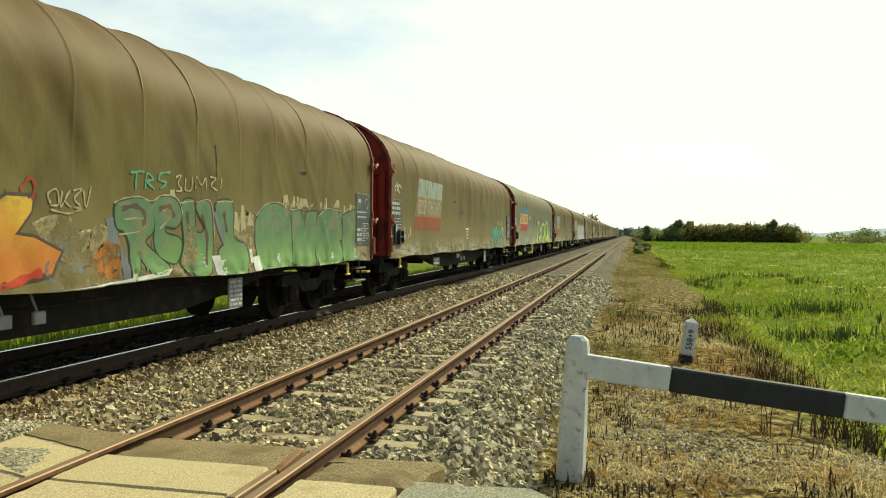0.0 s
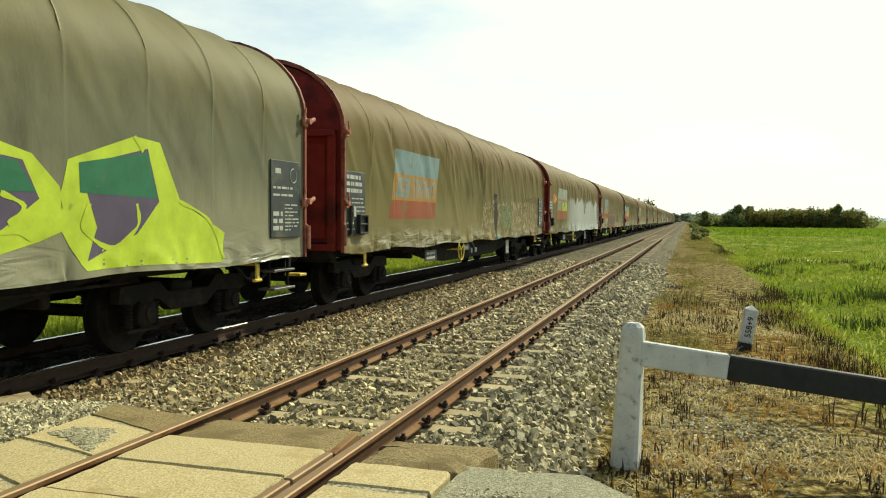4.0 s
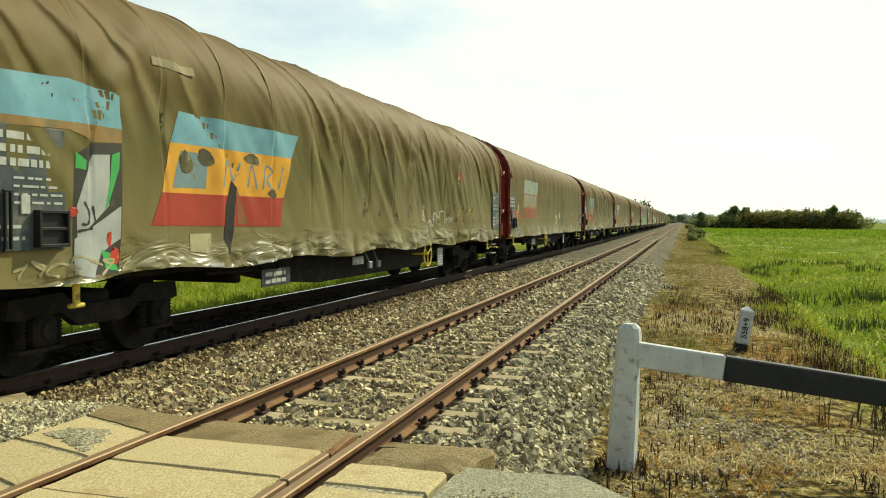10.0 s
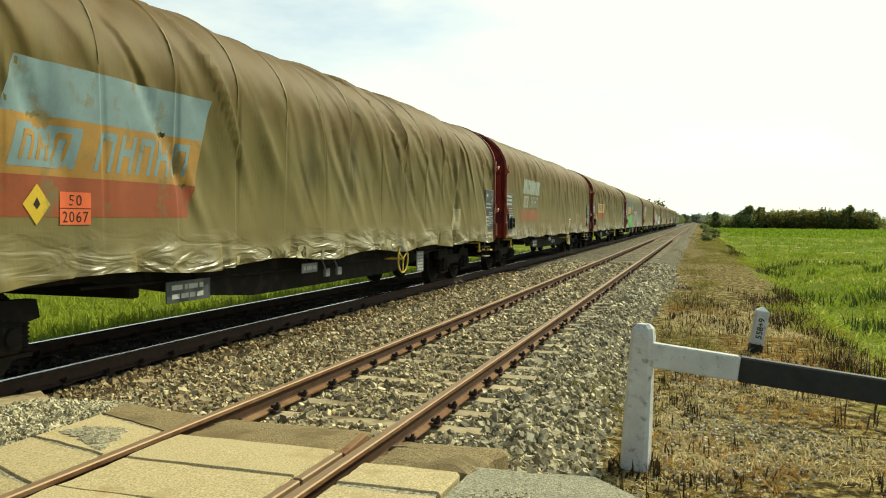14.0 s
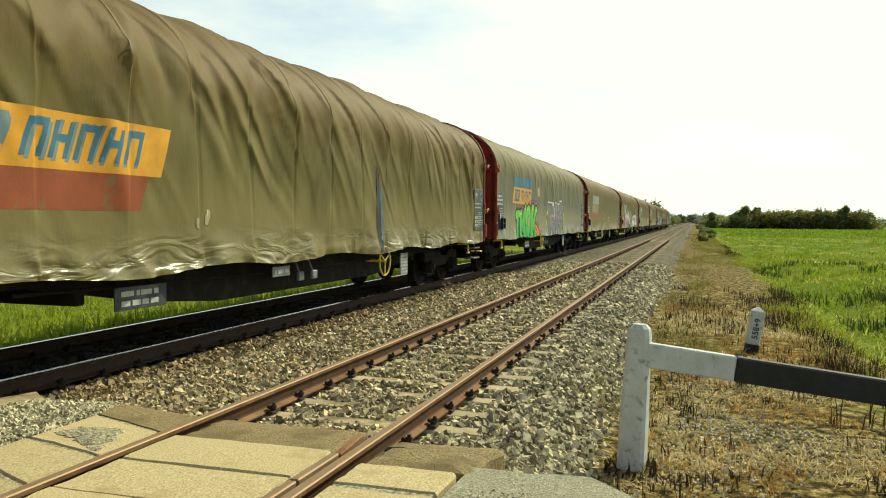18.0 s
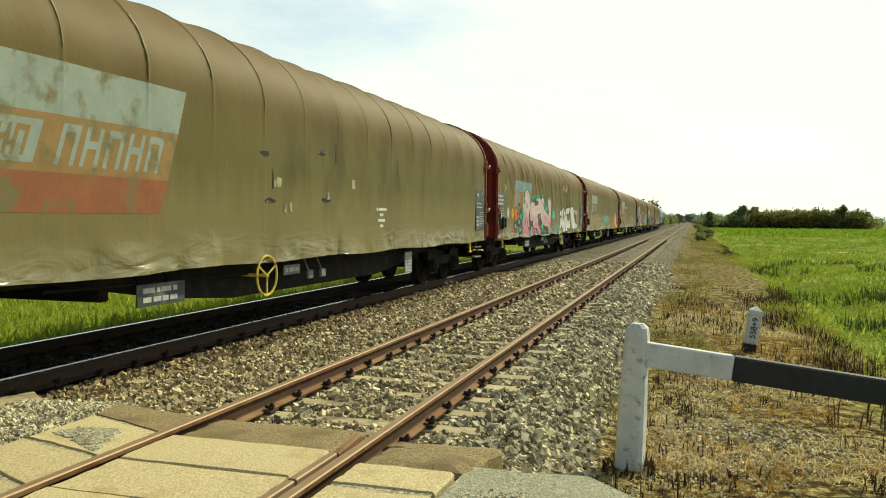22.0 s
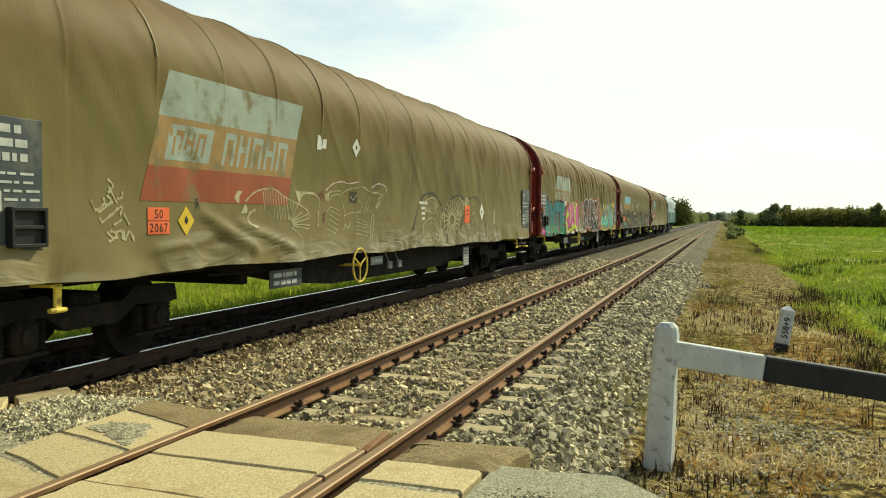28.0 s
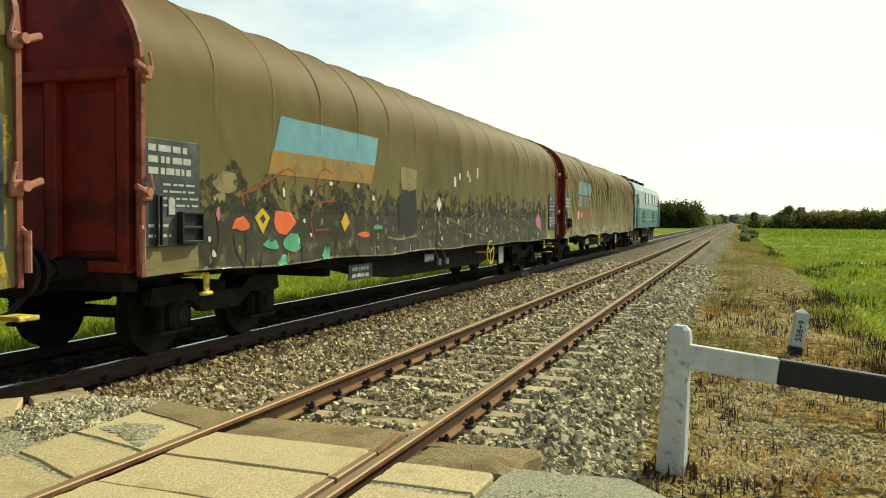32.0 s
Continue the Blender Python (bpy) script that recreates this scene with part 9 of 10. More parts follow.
        d(poly(*((3.01, 1.74), (3.08, 1.75), (3.08, 1.62), (3, 1.59))), "soot_mist", 1)
        d(sum((ribbon([(y, 1.3), (y + 0.5, 1.92), (y + 1.3, 1.98), (y + 1.9, 1.5), (y + 2.0, 1.05)], 0.06) for y in (9.6, 11.3, 12.5)), []), "char", 1)
        for k in range(20):
            a = k * math.pi / 10
            d(ribbon([(11.93 + 0.14 * math.cos(a), 1.5 + 0.10 * math.sin(a)), (11.93 + 0.5 * math.cos(a + 0.06), 1.5 + 0.44 * math.sin(a + 0.06))], 0.05), "cream", 2)
        for cy, cz, ry, rz in ((10.6, 1.78, 0.42, 0.13), (10.65, 1.27, 0.5, 0.24), (11.32, 1.4, 0.14, 0.34), (12.45, 1.73, 0.22, 0.22), (12.98, 1.22, 0.2, 0.2), (13.5, 1.34, 0.28, 0.3), (12.9, 1.88, 0.14, 0.1)):
            ring = blob(cy, cz, ry, rz, cy, 0.18, 14)[0][0]
            d(ribbon(ring + ring[:1], 0.035), "cream", 2)
            lines = []
            for k in range(1, 7):
                y = cy - ry + 2 * ry * k / 7
                h = 0.8 * rz * math.sqrt(max(0.0, 1 - ((y - cy) / ry) ** 2))
                lines += ribbon([(y - 0.08, cz - h), (y + 0.08, cz + h)], 0.03)
            d(lines, "cream", 2)
        d(splash(10.2, 14.0, 1.2, 1.9, 16, 0.025, 31), "cream", 3)
        placard(d, 12.95, 1.62, 0.19)
        placard(d, 14.12, 1.68, 0.18, "white")
        small_print(d, 10.2, 1.85, 9)
        d(quad(15.2, 15.35, 1.4, 1.75), "cream", 1)
        d(scrawl(17.6, 18.2, 1.4, 1.85, 3, 0.04, 19), "cream", 2)
    elif i == 16:
        LABELS[i] = "wagon with a brown cover and a long row of bright graffiti"
        logo(d, "pale", 2.88, ("blue", "orange", ""))
        d(blob(0.7, 1.12, 0.7, 0.12, 4, 0.2), "magenta", 1)
        d(blob(2.4, 1.5, 1.7, 0.5, 3, 0.10), "rose_mist", 0)
        outlined(d, "RMTE", 0.75, 4.2, 1.0, 2.08, "petrol", "black", 13, "", 0.05, 0.085)
        d(sum((ribbon([(y, 1.05), (y + 0.05, 1.22), (y + 0.2, 1.24), (y + 0.24, 1.06)], 0.03) for y in (1.2, 1.9, 2.6, 3.3)), []), "lime", 4)
        d(blob(4.08, 1.57, 0.38, 0.36, 1, 0.2, 14) + blob(3.97, 1.9, 0.32, 0.11, 2, 0.2, 14), "magenta_mist", 0)
        d(blob(4.69, 1.92, 0.42, 0.19, 30, 0.2, 14) + blob(6.84, 2.12, 0.31, 0.16, 31, 0.2, 14) + blob(7.35, 1.89, 0.25, 0.26, 32, 0.2, 14) + blob(5.68, 1.1, 0.83, 0.09, 33, 0.2, 14), "brick_mist", 1)
        d(poly(*((4.06, 2.15), (4.35, 2.15), (4.52, 2.11), (4.3, 1.99), (4.1, 1.97))), "chalk", 2)
        piece(d, ((4.37, 1.35), (4.47, 1.43), (4.58, 1.52), (4.42, 1.35), (4.57, 1.25), (4.88, 1.03), (5.18, 1.23), (5.23, 1.54), (5.43, 1.17), (5.68, 1.34), (5.93, 1.2), (6.21, 1.24), (6.36, 1.3), (6.67, 1.16), (7.09, 1.29), (7.17, 2.1), (6.73, 2.13), (6.52, 2.1), (6.37, 2.17), (5.93, 2.1), (5.78, 2.13), (5.2, 2.16), (4.58, 1.89), (4.49, 1.7), (4.37, 1.35)), "lime", "char", 0.05, 1)
        piece(d, ((4.6, 1.88), (4.93, 2.02), (5.19, 2.14), (5.24, 1.82), (5.19, 1.54), (5.16, 1.23), (4.98, 1.1), (4.8, 1.24), (4.59, 1.41), (4.48, 1.44), (4.58, 1.51), (4.79, 1.57), (4.88, 1.61), (4.9, 1.79), (4.66, 1.77)), "magenta", "black", 0.03, 2)
        piece(d, ((5.27, 2.14), (5.78, 2.11), (5.86, 1.77), (5.92, 1.25), (5.69, 1.35), (5.5, 1.3), (5.41, 1.19), (5.21, 1.23), (5.34, 1.58), (5.38, 1.9)), "magenta", "black", 0.03, 2)
        piece(d, ((5.94, 2.08), (6.25, 2.16), (6.35, 2.03), (6.25, 1.91), (6.11, 1.87), (6.19, 1.47), (6.34, 1.31), (6.18, 1.26), (5.96, 1.36), (5.9, 1.69)), "magenta", "black", 0.03, 2)
        piece(d, ((6.53, 2.09), (6.7, 2.09), (6.7, 1.83), (6.88, 2.1), (7.11, 2.09), (7.15, 1.72), (7.07, 1.29), (6.89, 1.24), (6.7, 1.18), (6.6, 1.26), (6.52, 1.59)), "magenta", "black", 0.03, 2)
        d(poly(*((5.6, 1.77), (5.7, 1.62), (5.56, 1.59))), "lime", 4)
        d(poly(*((6.23, 1.82), (6.31, 1.83), (6.3, 1.72), (6.22, 1.71))), "lime", 4)
        d(blob(4.55, 1.06, 0.09, 0.03, 90, 0.2, 14) + blob(5.08, 1.06, 0.12, 0.05, 91, 0.2, 14) + blob(5.45, 1.04, 0.13, 0.05, 92, 0.2, 14) + blob(6.18, 1.02, 0.1, 0.05, 93, 0.2, 14) + blob(6.51, 1.06, 0.12, 0.06, 94, 0.2, 14) + blob(5.8, 1.06, 0.08, 0.04, 95, 0.2, 14), "chalk", 3)
        d(ribbon(((5.3, 2.66), (5.31, 2.48), (5.38, 2.28)), 0.04), "tan", 3)
        d(ribbon(((5.31, 2.38), (5.52, 2.38), (5.69, 2.34), (5.78, 2.46), (5.94, 2.57)), 0.04), "tan", 3)
        d(ribbon(((5.78, 2.46), (5.78, 2.56)), 0.04), "tan", 3)
        d(ribbon(((7.35, 2.11), (7.51, 1.72), (7.43, 1.2)), 0.05), "sage", 2)
        d(ribbon(((7.6, 2.03), (7.35, 1.59), (7.68, 1.1)), 0.05), "sage", 2)
        d(ribbon(((7.18, 1.8), (7.6, 1.59), (7.86, 1.19)), 0.05), "sage", 2)
        d(ribbon(((7.26, 1.29), (7.6, 1.46), (7.77, 1.73)), 0.05), "sage", 2)
        d(ribbon(((7.11, 1), (7.35, 1.38), (7.51, 1.59)), 0.03), "chalk", 3)
        d(ribbon(((7.35, 1.07), (7.6, 1.42)), 0.03), "chalk", 3)
        d(ribbon(((7.18, 1.16), (7.26, 1.46)), 0.03), "chalk", 3)
        d(ragged(((7.97, 1.73), (8.08, 2.19), (8.27, 2.25), (9.37, 2.38), (10.77, 2.38), (12.68, 2.46), (13.36, 1.83), (13.28, 1.03), (11.69, 0.98), (8.23, 0.98), (7.95, 1.46))), "brick_mist", 0)
        piece(d, ((8.11, 2.19), (8.27, 2.13), (8.3, 1.74), (8.54, 1.17), (8.44, 1.02), (8.25, 1.18), (8.13, 1.64)), "char", "chalk", 0.04, 1, True)
        piece(d, ((8.52, 2.09), (9.09, 2.32), (9.44, 2.31), (9.56, 2.02), (9.29, 1.81), (9.69, 1.24), (9.38, 1.18), (9.1, 1.59), (9, 1.25), (8.78, 1.06), (8.54, 1.12), (8.64, 1.6)), "char", "chalk", 0.04, 1, True)
        piece(d, ((9.73, 2.2), (10.1, 2.31), (10.06, 1.61), (10.19, 1.5), (10.37, 1.61), (10.31, 2.27), (10.72, 2.31), (10.81, 1.61), (10.67, 1.22), (9.99, 1.15), (9.69, 1.34)), "char", "chalk", 0.04, 1, True)
        piece(d, ((10.71, 2.1), (10.86, 2.27), (11.1, 2.3), (11.28, 2.23), (11.43, 1.99), (11.48, 1.82), (11.27, 1.81), (11.1, 1.82), (11.18, 1.86), (11.14, 1.94), (11, 1.97), (10.96, 1.89), (11.06, 1.78), (11.35, 1.73), (11.58, 1.51), (11.62, 1.28), (11.53, 1.12), (11.21, 0.99), (10.97, 1.09), (10.83, 0.99), (10.74, 1.13), (10.73, 1.51), (11.05, 1.45), (11.25, 1.39), (11.25, 1.45), (10.93, 1.54), (10.71, 1.8)), "char", "chalk", 0.04, 1, True)
        piece(d, ((11.69, 2.17), (11.88, 2.31), (12.14, 2.32), (12.3, 2.15), (12.32, 1.94), (12.09, 1.91), (12.05, 2.04), (11.96, 2.04), (11.95, 1.93), (12.09, 1.87), (12.17, 1.58), (12.6, 1.53), (12.6, 1.25), (12.46, 1.22), (12.4, 1.04), (12.18, 0.98), (11.87, 1.02), (11.65, 1.18), (11.66, 1.58), (12.02, 1.36), (12.17, 1.5), (12.02, 1.57), (11.69, 1.71)), "char", "chalk", 0.04, 1, True)
        piece(d, ((12.54, 2.37), (12.67, 2.28), (12.97, 1.7), (12.88, 1.44), (12.76, 1.11), (12.64, 1.33), (12.5, 1.58)), "char", "chalk", 0.04, 1, True)
        d(blob(10.37, 1.48, 0.07, 0.08, 110, 0.2, 14) + blob(10.5, 1.35, 0.04, 0.04, 111, 0.2, 14) + blob(10.36, 1.29, 0.03, 0.03, 112, 0.2, 14) + blob(10.84, 2.05, 0.05, 0.05, 113, 0.2, 14) + blob(10.8, 1.94, 0.03, 0.03, 114, 0.2, 14) + blob(10.9, 1.95, 0.03, 0.02, 115, 0.2, 14) + blob(11.3, 1.31, 0.05, 0.04, 116, 0.2, 14) + blob(11.39, 1.37, 0.03, 0.03, 117, 0.2, 14) + blob(11.87, 1.65, 0.06, 0.05, 118, 0.2, 14) + blob(11.76, 1.56, 0.05, 0.04, 119, 0.2, 14) + blob(11.9, 1.51, 0.04, 0.03, 120, 0.2, 14) + blob(12.79, 1.83, 0.05, 0.03, 121, 0.2, 14), "pink", 4)
        d(blob(8.83, 1.75, 0.1, 0.06, 130, 0.2, 14) + blob(9.15, 2.05, 0.09, 0.05, 131, 0.2, 14) + blob(9.27, 1.45, 0.09, 0.05, 132, 0.2, 14) + blob(9.96, 1.29, 0.11, 0.05, 133, 0.2, 14), "pink", 4)
        d(ribbon(((13.32, 2.21), (13.32, 1.91), (13.32, 1.67)), 0.02), "white", 3)
        d(ribbon(((13.19, 1.89), (13.32, 1.91), (13.51, 1.9)), 0.03), "white", 3)
        d(ragged(((13.34, 0.98), (13.41, 1.59), (13.72, 2.13), (14.41, 2.25), (15.63, 2.26), (19.11, 2.41), (19.14, 0.98)), 0.09), "amber_mist", 0)
        d(ribbon(((13.76, 2.13), (14.33, 1.89)), 0.07), "umber", 1)
        d(ribbon(((13.93, 2.18), (14.39, 1.99)), 0.07), "umber", 1)
        d(ribbon(((13.72, 2.02), (14.16, 1.81)), 0.07), "umber", 1)
        d(poly(*((17.55, 2.32), (18.12, 2.35), (18.13, 2.09), (17.62, 2.13))), "amber", 3)
        piece(d, ((14.28, 2.2), (14.58, 2.19), (14.67, 1.6), (14.85, 1.46), (15.13, 1.59), (15.33, 1.6), (15.43, 1.27), (15.04, 1.13), (14.16, 1.29), (13.93, 0.98), (13.52, 0.98), (13.77, 1.3), (13.78, 1.58), (14.16, 1.68), (14.38, 1.6)), "lagoon", "teal", 0.04, 1, True)
        piece(d, ((15.37, 2.22), (15.79, 2.2), (15.95, 1.96), (15.53, 1.89), (15.95, 1.61), (16.06, 1.16), (15.53, 1.11), (15.33, 1.51)), "lagoon", "teal", 0.04, 1, True)
        piece(d, ((16.06, 2.06), (16.4, 2.28), (16.64, 1.61), (16.79, 2.25), (17.04, 2.16), (17.05, 1.18), (16.65, 1.14), (16.31, 1.6), (16.2, 1.15)), "lagoon", "teal", 0.04, 1, True)
        piece(d, ((17.41, 2), (17.76, 1.85), (17.9, 1.56), (17.79, 1.22), (17.42, 1.13), (17.1, 1.24), (16.99, 1.56), (17.09, 1.83)), "lagoon", "teal", 0.05, 1, True)
        d(ribbon(((14.04, 1.4), (14.16, 1.44), (14.58, 1.26), (15.23, 1.27)), 0.05), "amber", 4)
        d(ribbon(((14.48, 2.14), (14.78, 1.98), (15.02, 1.96), (15.05, 2.11)), 0.05), "amber", 4)
        d(ribbon(((15.44, 1.9), (15.65, 1.96), (15.69, 1.67), (15.91, 1.53), (15.53, 1.26), (15.47, 1.17)), 0.05), "amber", 4)
        d(ribbon(((16.4, 1.92), (16.64, 1.61), (16.6, 1.24)), 0.05), "amber", 4)
        d(ribbon(((17.09, 1.34), (17.28, 1.62), (17.61, 1.62), (17.56, 1.38), (17.28, 1.41)), 0.05), "amber", 4)
        d(ribbon(((13.55, 0.98), (14.01, 1), (14.67, 1.01), (16.07, 1.05)), 0.05), "amber", 4)
        d(ribbon(((14.05, 1.37), (14.16, 1.41), (14.58, 1.22), (15.21, 1.24)), 0.02), "black", 5)
        d(ribbon(((15.47, 1.86), (15.61, 1.9), (15.63, 1.65), (15.82, 1.51)), 0.02), "black", 5)
        d(blob(15.08, 1.78, 0.09, 0.04, 140, 0.2, 14) + blob(15.84, 2.06, 0.11, 0.07, 141, 0.2, 14) + blob(15.68, 2.13, 0.08, 0.05, 142, 0.2, 14) + blob(16.77, 1.77, 0.08, 0.06, 143, 0.2, 14) + blob(17.98, 1.62, 0.09, 0.05, 144, 0.2, 14), "pink", 5)
        d(poly(*((15.13, 1.74), (15.27, 1.59), (15.15, 1.44), (15, 1.57))), "chalk", 6)
        d(blob(14.76, 1.83, 0.18, 0.18, 150, 0.2, 14) + blob(15.63, 1.75, 0.13, 0.15, 151, 0.2, 14) + blob(16.53, 1.35, 0.14, 0.16, 152, 0.2, 14), "steel", 3)
        d(ribbon(((4.65, 1.83), (4.89, 1.92)), 0.03), "rose", 5)
        d(ribbon(((4.94, 1.74), (4.99, 1.54), (4.89, 1.27)), 0.03), "rose", 5)
        d(ribbon(((5.58, 2.05), (5.62, 1.8)), 0.03), "rose", 5)
        d(ribbon(((5.69, 1.58), (5.67, 1.4)), 0.03), "rose", 5)
        d(ribbon(((6.06, 1.96), (6.05, 1.58)), 0.03), "rose", 5)
        d(ribbon(((6.89, 2), (6.9, 1.71)), 0.03), "rose", 5)
        d(ribbon(((10.22, 2.11), (10.28, 1.65)), 0.03), "steel", 4)
        d(ribbon(((10.86, 2.22), (11.06, 2.27)), 0.03), "steel", 4)
        d(ribbon(((11.76, 2.14), (11.86, 2.25)), 0.03), "steel", 4)
        d(ribbon(((14.45, 1.6), (14.8, 1.51), (14.98, 1.33)), 0.03), "teal", 4)
        d(ribbon(((14.89, 1.37), (15.36, 1.41)), 0.03), "teal", 4)
        d(ribbon(((15.67, 1.56), (15.77, 1.31)), 0.03), "teal", 4)
        d(ribbon(((16.21, 1.76), (16.33, 1.3)), 0.03), "teal", 4)
        d(ribbon(((16.82, 2.04), (16.93, 1.35)), 0.03), "teal", 4)
        d(ribbon(((14.2, 1.21), (14.71, 1.11), (15.36, 1.18)), 0.03), "teal", 4)
        d(ribbon(((13.66, 1.06), (13.89, 1.18)), 0.03), "teal", 4)
        d(ribbon(((14.36, 2.16), (14.49, 1.91)), 0.025), "chalk", 4)
        d(ribbon(((16.15, 2.01), (16.23, 1.76)), 0.025), "chalk", 4)
        d(ribbon(((17.59, 1.9), (17.73, 1.62)), 0.025), "chalk", 4)
        d(ribbon(((13.89, 1.51), (14.04, 1.55)), 0.025), "chalk", 4)
    elif i == 17:
        LABELS[i] = "wagon with an olive cover and dark garden graffiti with flowers"
        d(skyline(0.9, 17.9, 0.99, 1.78, 3, 0.1), "soot", 0, "graffiti", "dark band of overspray with a ragged top")
        d(skyline(0.9, 17.9, 1.6, 2.02, 4, 0.2), "soot_mist", 1)
        d(splash(1.2, 17.8, 1.75, 2.1, 60, 0.16, 5), "soot_mist", 1)
        d(streaks(1.0, 17.0, 1.05, 1.85, 34, 0.05, 25), "tan", 1)
        d(quad(2.42, 5.42, 2.40, 2.84, 0.35), "sky", 2, "logo_band")
        d(quad(2.28, 5.3, 2.1, 2.40, 0.35), "faded_orange", 2, "logo_band")
        d(signs(2.6, 5.0, 2.16, 2.36, 6, 0.35, 0.24), "tan", 3, "logo_shape")
        d(blob(1.7, 1.48, 0.16, 0.09, 3, 0.2, 14) + blob(2.66, 1.5, 0.24, 0.16, 4, 0.2, 14) + blob(5.01, 1.31, 0.22, 0.04, 5, 0.2, 14), "coral", 4)
        d(blob(1.25, 1.6, 0.04, 0.07, 6, 0.2, 14) + blob(6.6, 2.07, 0.02, 0.02, 7, 0.2, 14), "rose", 4)
        d(poly(*((1.98, 1.56), (2.15, 1.68), (2.32, 1.56), (2.16, 1.36))), "amber", 4)
        d(poly(*((4.24, 1.5), (4.38, 1.65), (4.52, 1.5), (4.36, 1.36))), "amber", 4)
        d(poly(*((2.09, 1.55), (2.16, 1.6), (2.23, 1.54), (2.16, 1.48))), "char", 5)
        d(blob(2.34, 1.23, 0.16, 0.06, 12, 0.2, 14) + blob(2.87, 1.24, 0.2, 0.13, 13, 0.2, 14) + blob(2.59, 1.01, 0.15, 0.09, 14, 0.2, 14) + blob(3.79, 1.02, 0.12, 0.14, 15, 0.2, 14) + blob(5.52, 1.42, 0.16, 0.04, 16, 0.2, 14), "jade", 4)
        d(ribbon(((1.76, 1.69), (1.74, 1.82), (1.98, 1.9), (2.38, 2.05), (2.73, 2.18), (2.93, 2.13), (2.96, 1.98)), 0.035), "brick", 3)
        d(ribbon(((3.48, 1.83), (3.54, 2.12), (3.74, 2.24), (3.96, 2.18)), 0.035), "brick", 3)
        d(ribbon(((3.36, 1.55), (3.48, 1.75), (4.05, 1.81)), 0.035), "brick", 3)
        d(ribbon(((3.36, 1.51), (3.44, 1.27)), 0.035), "brick", 3)
        d(ribbon(((3.48, 1.39), (3.88, 1.4)), 0.035), "brick", 3)
        d(ribbon(((1.55, 1.36), (1.58, 1.14), (1.7, 1), (1.73, 0.98)), 0.03), "black", 3)
        d(ribbon(((1.79, 1.37), (1.78, 1.13), (1.7, 0.98)), 0.03), "black", 3)
        d(ribbon(((2.38, 1.29), (2.11, 1.12), (2.01, 0.98)), 0.03), "black", 3)
        d(ribbon(((1.23, 1.55), (1.26, 1.32), (1.18, 1.15)), 0.03), "black", 3)
        d(ribbon(((3.04, 1.36), (3.12, 1.16), (3.08, 0.98)), 0.03), "black", 3)
        d(blob(1.4, 1.95, 0.24, 0.12, 20, 0.2, 14) + blob(1.29, 1.78, 0.11, 0.06, 21, 0.2, 14), "tan", 2)
        d(blob(2.65, 1.88, 0.03, 0.06, 30, 0.2, 14) + blob(3.36, 1.9, 0.03, 0.04, 31, 0.2, 14) + blob(3.92, 2.05, 0.05, 0.03, 32, 0.2, 14) + blob(4.79, 2.05, 0.04, 0.03, 33, 0.2, 14) + blob(5.35, 1.88, 0.05, 0.04, 34, 0.2, 14) + blob(3.18, 1.52, 0.03, 0.03, 35, 0.2, 14) + blob(3.36, 1.33, 0.03, 0.03, 36, 0.2, 14) + blob(1.09, 1.32, 0.03, 0.03, 37, 0.2, 14) + blob(1.16, 1.15, 0.03, 0.04, 38, 0.2, 14), "chalk", 4)
        d(poly(*((6.51, 2.46), (7.29, 2.43), (7.24, 2.04), (6.55, 2.07))), "tan", 3)
        d(poly(*((6.44, 1.96), (7.24, 2.09), (7.31, 1.35), (7.02, 1.27), (6.35, 1.3))), "black", 4)
        d(ribbon(((5.91, 1.26), (6.35, 1.21), (7.24, 1.25)), 0.03), "tan", 5)
        d(poly(*((8.32, 1.84), (8.45, 1.99), (8.59, 1.84), (8.46, 1.69))), "white", 4)
        d(ribbon(((8.23, 1.68), (8.3, 1.51)), 0.02), "chalk", 4)
        d(ribbon(((8.43, 1.51), (8.54, 1.28)), 0.02), "chalk", 4)
        d(ribbon(((8.41, 1.11), (8.51, 1.04)), 0.02), "chalk", 4)
        d(ribbon(((6.1, 0.98), (6.22, 1.09)), 0.02), "chalk", 4)
        d(ribbon(((6.89, 0.98), (6.92, 1.1)), 0.02), "chalk", 4)
        d(streaks(5.5, 17.4, 1.1, 1.8, 20, 0.05, 6), "sage", 2)
        d(streaks(7.2, 17.0, 1.1, 1.8, 14, 0.05, 7), "chalk", 3)
        d(blob(16.9, 1.5, 0.3, 0.2, 11, 0.2), "rose", 3)
        scraps(d, 23, 9.3, 11.0, 2.3, 2.6, 5, "white", 0.1)
        d(scrawl(8.5, 17.0, 1.1, 1.7, 8, 0.02, 20), "tan", 3)
    else:
        LABELS[i] = "wagon with a creased brown cover, last before the locomotive"
        logo(d, "faded", 2.85, ("blue", "", "red"))
        scraps(d, 24, 2.5, 3.6, 1.5, 1.8, 3, "white", 0.15)
        scraps(d, 25, 1.0, 17.0, 1.0, 1.1, 9, "cream", 0.13)


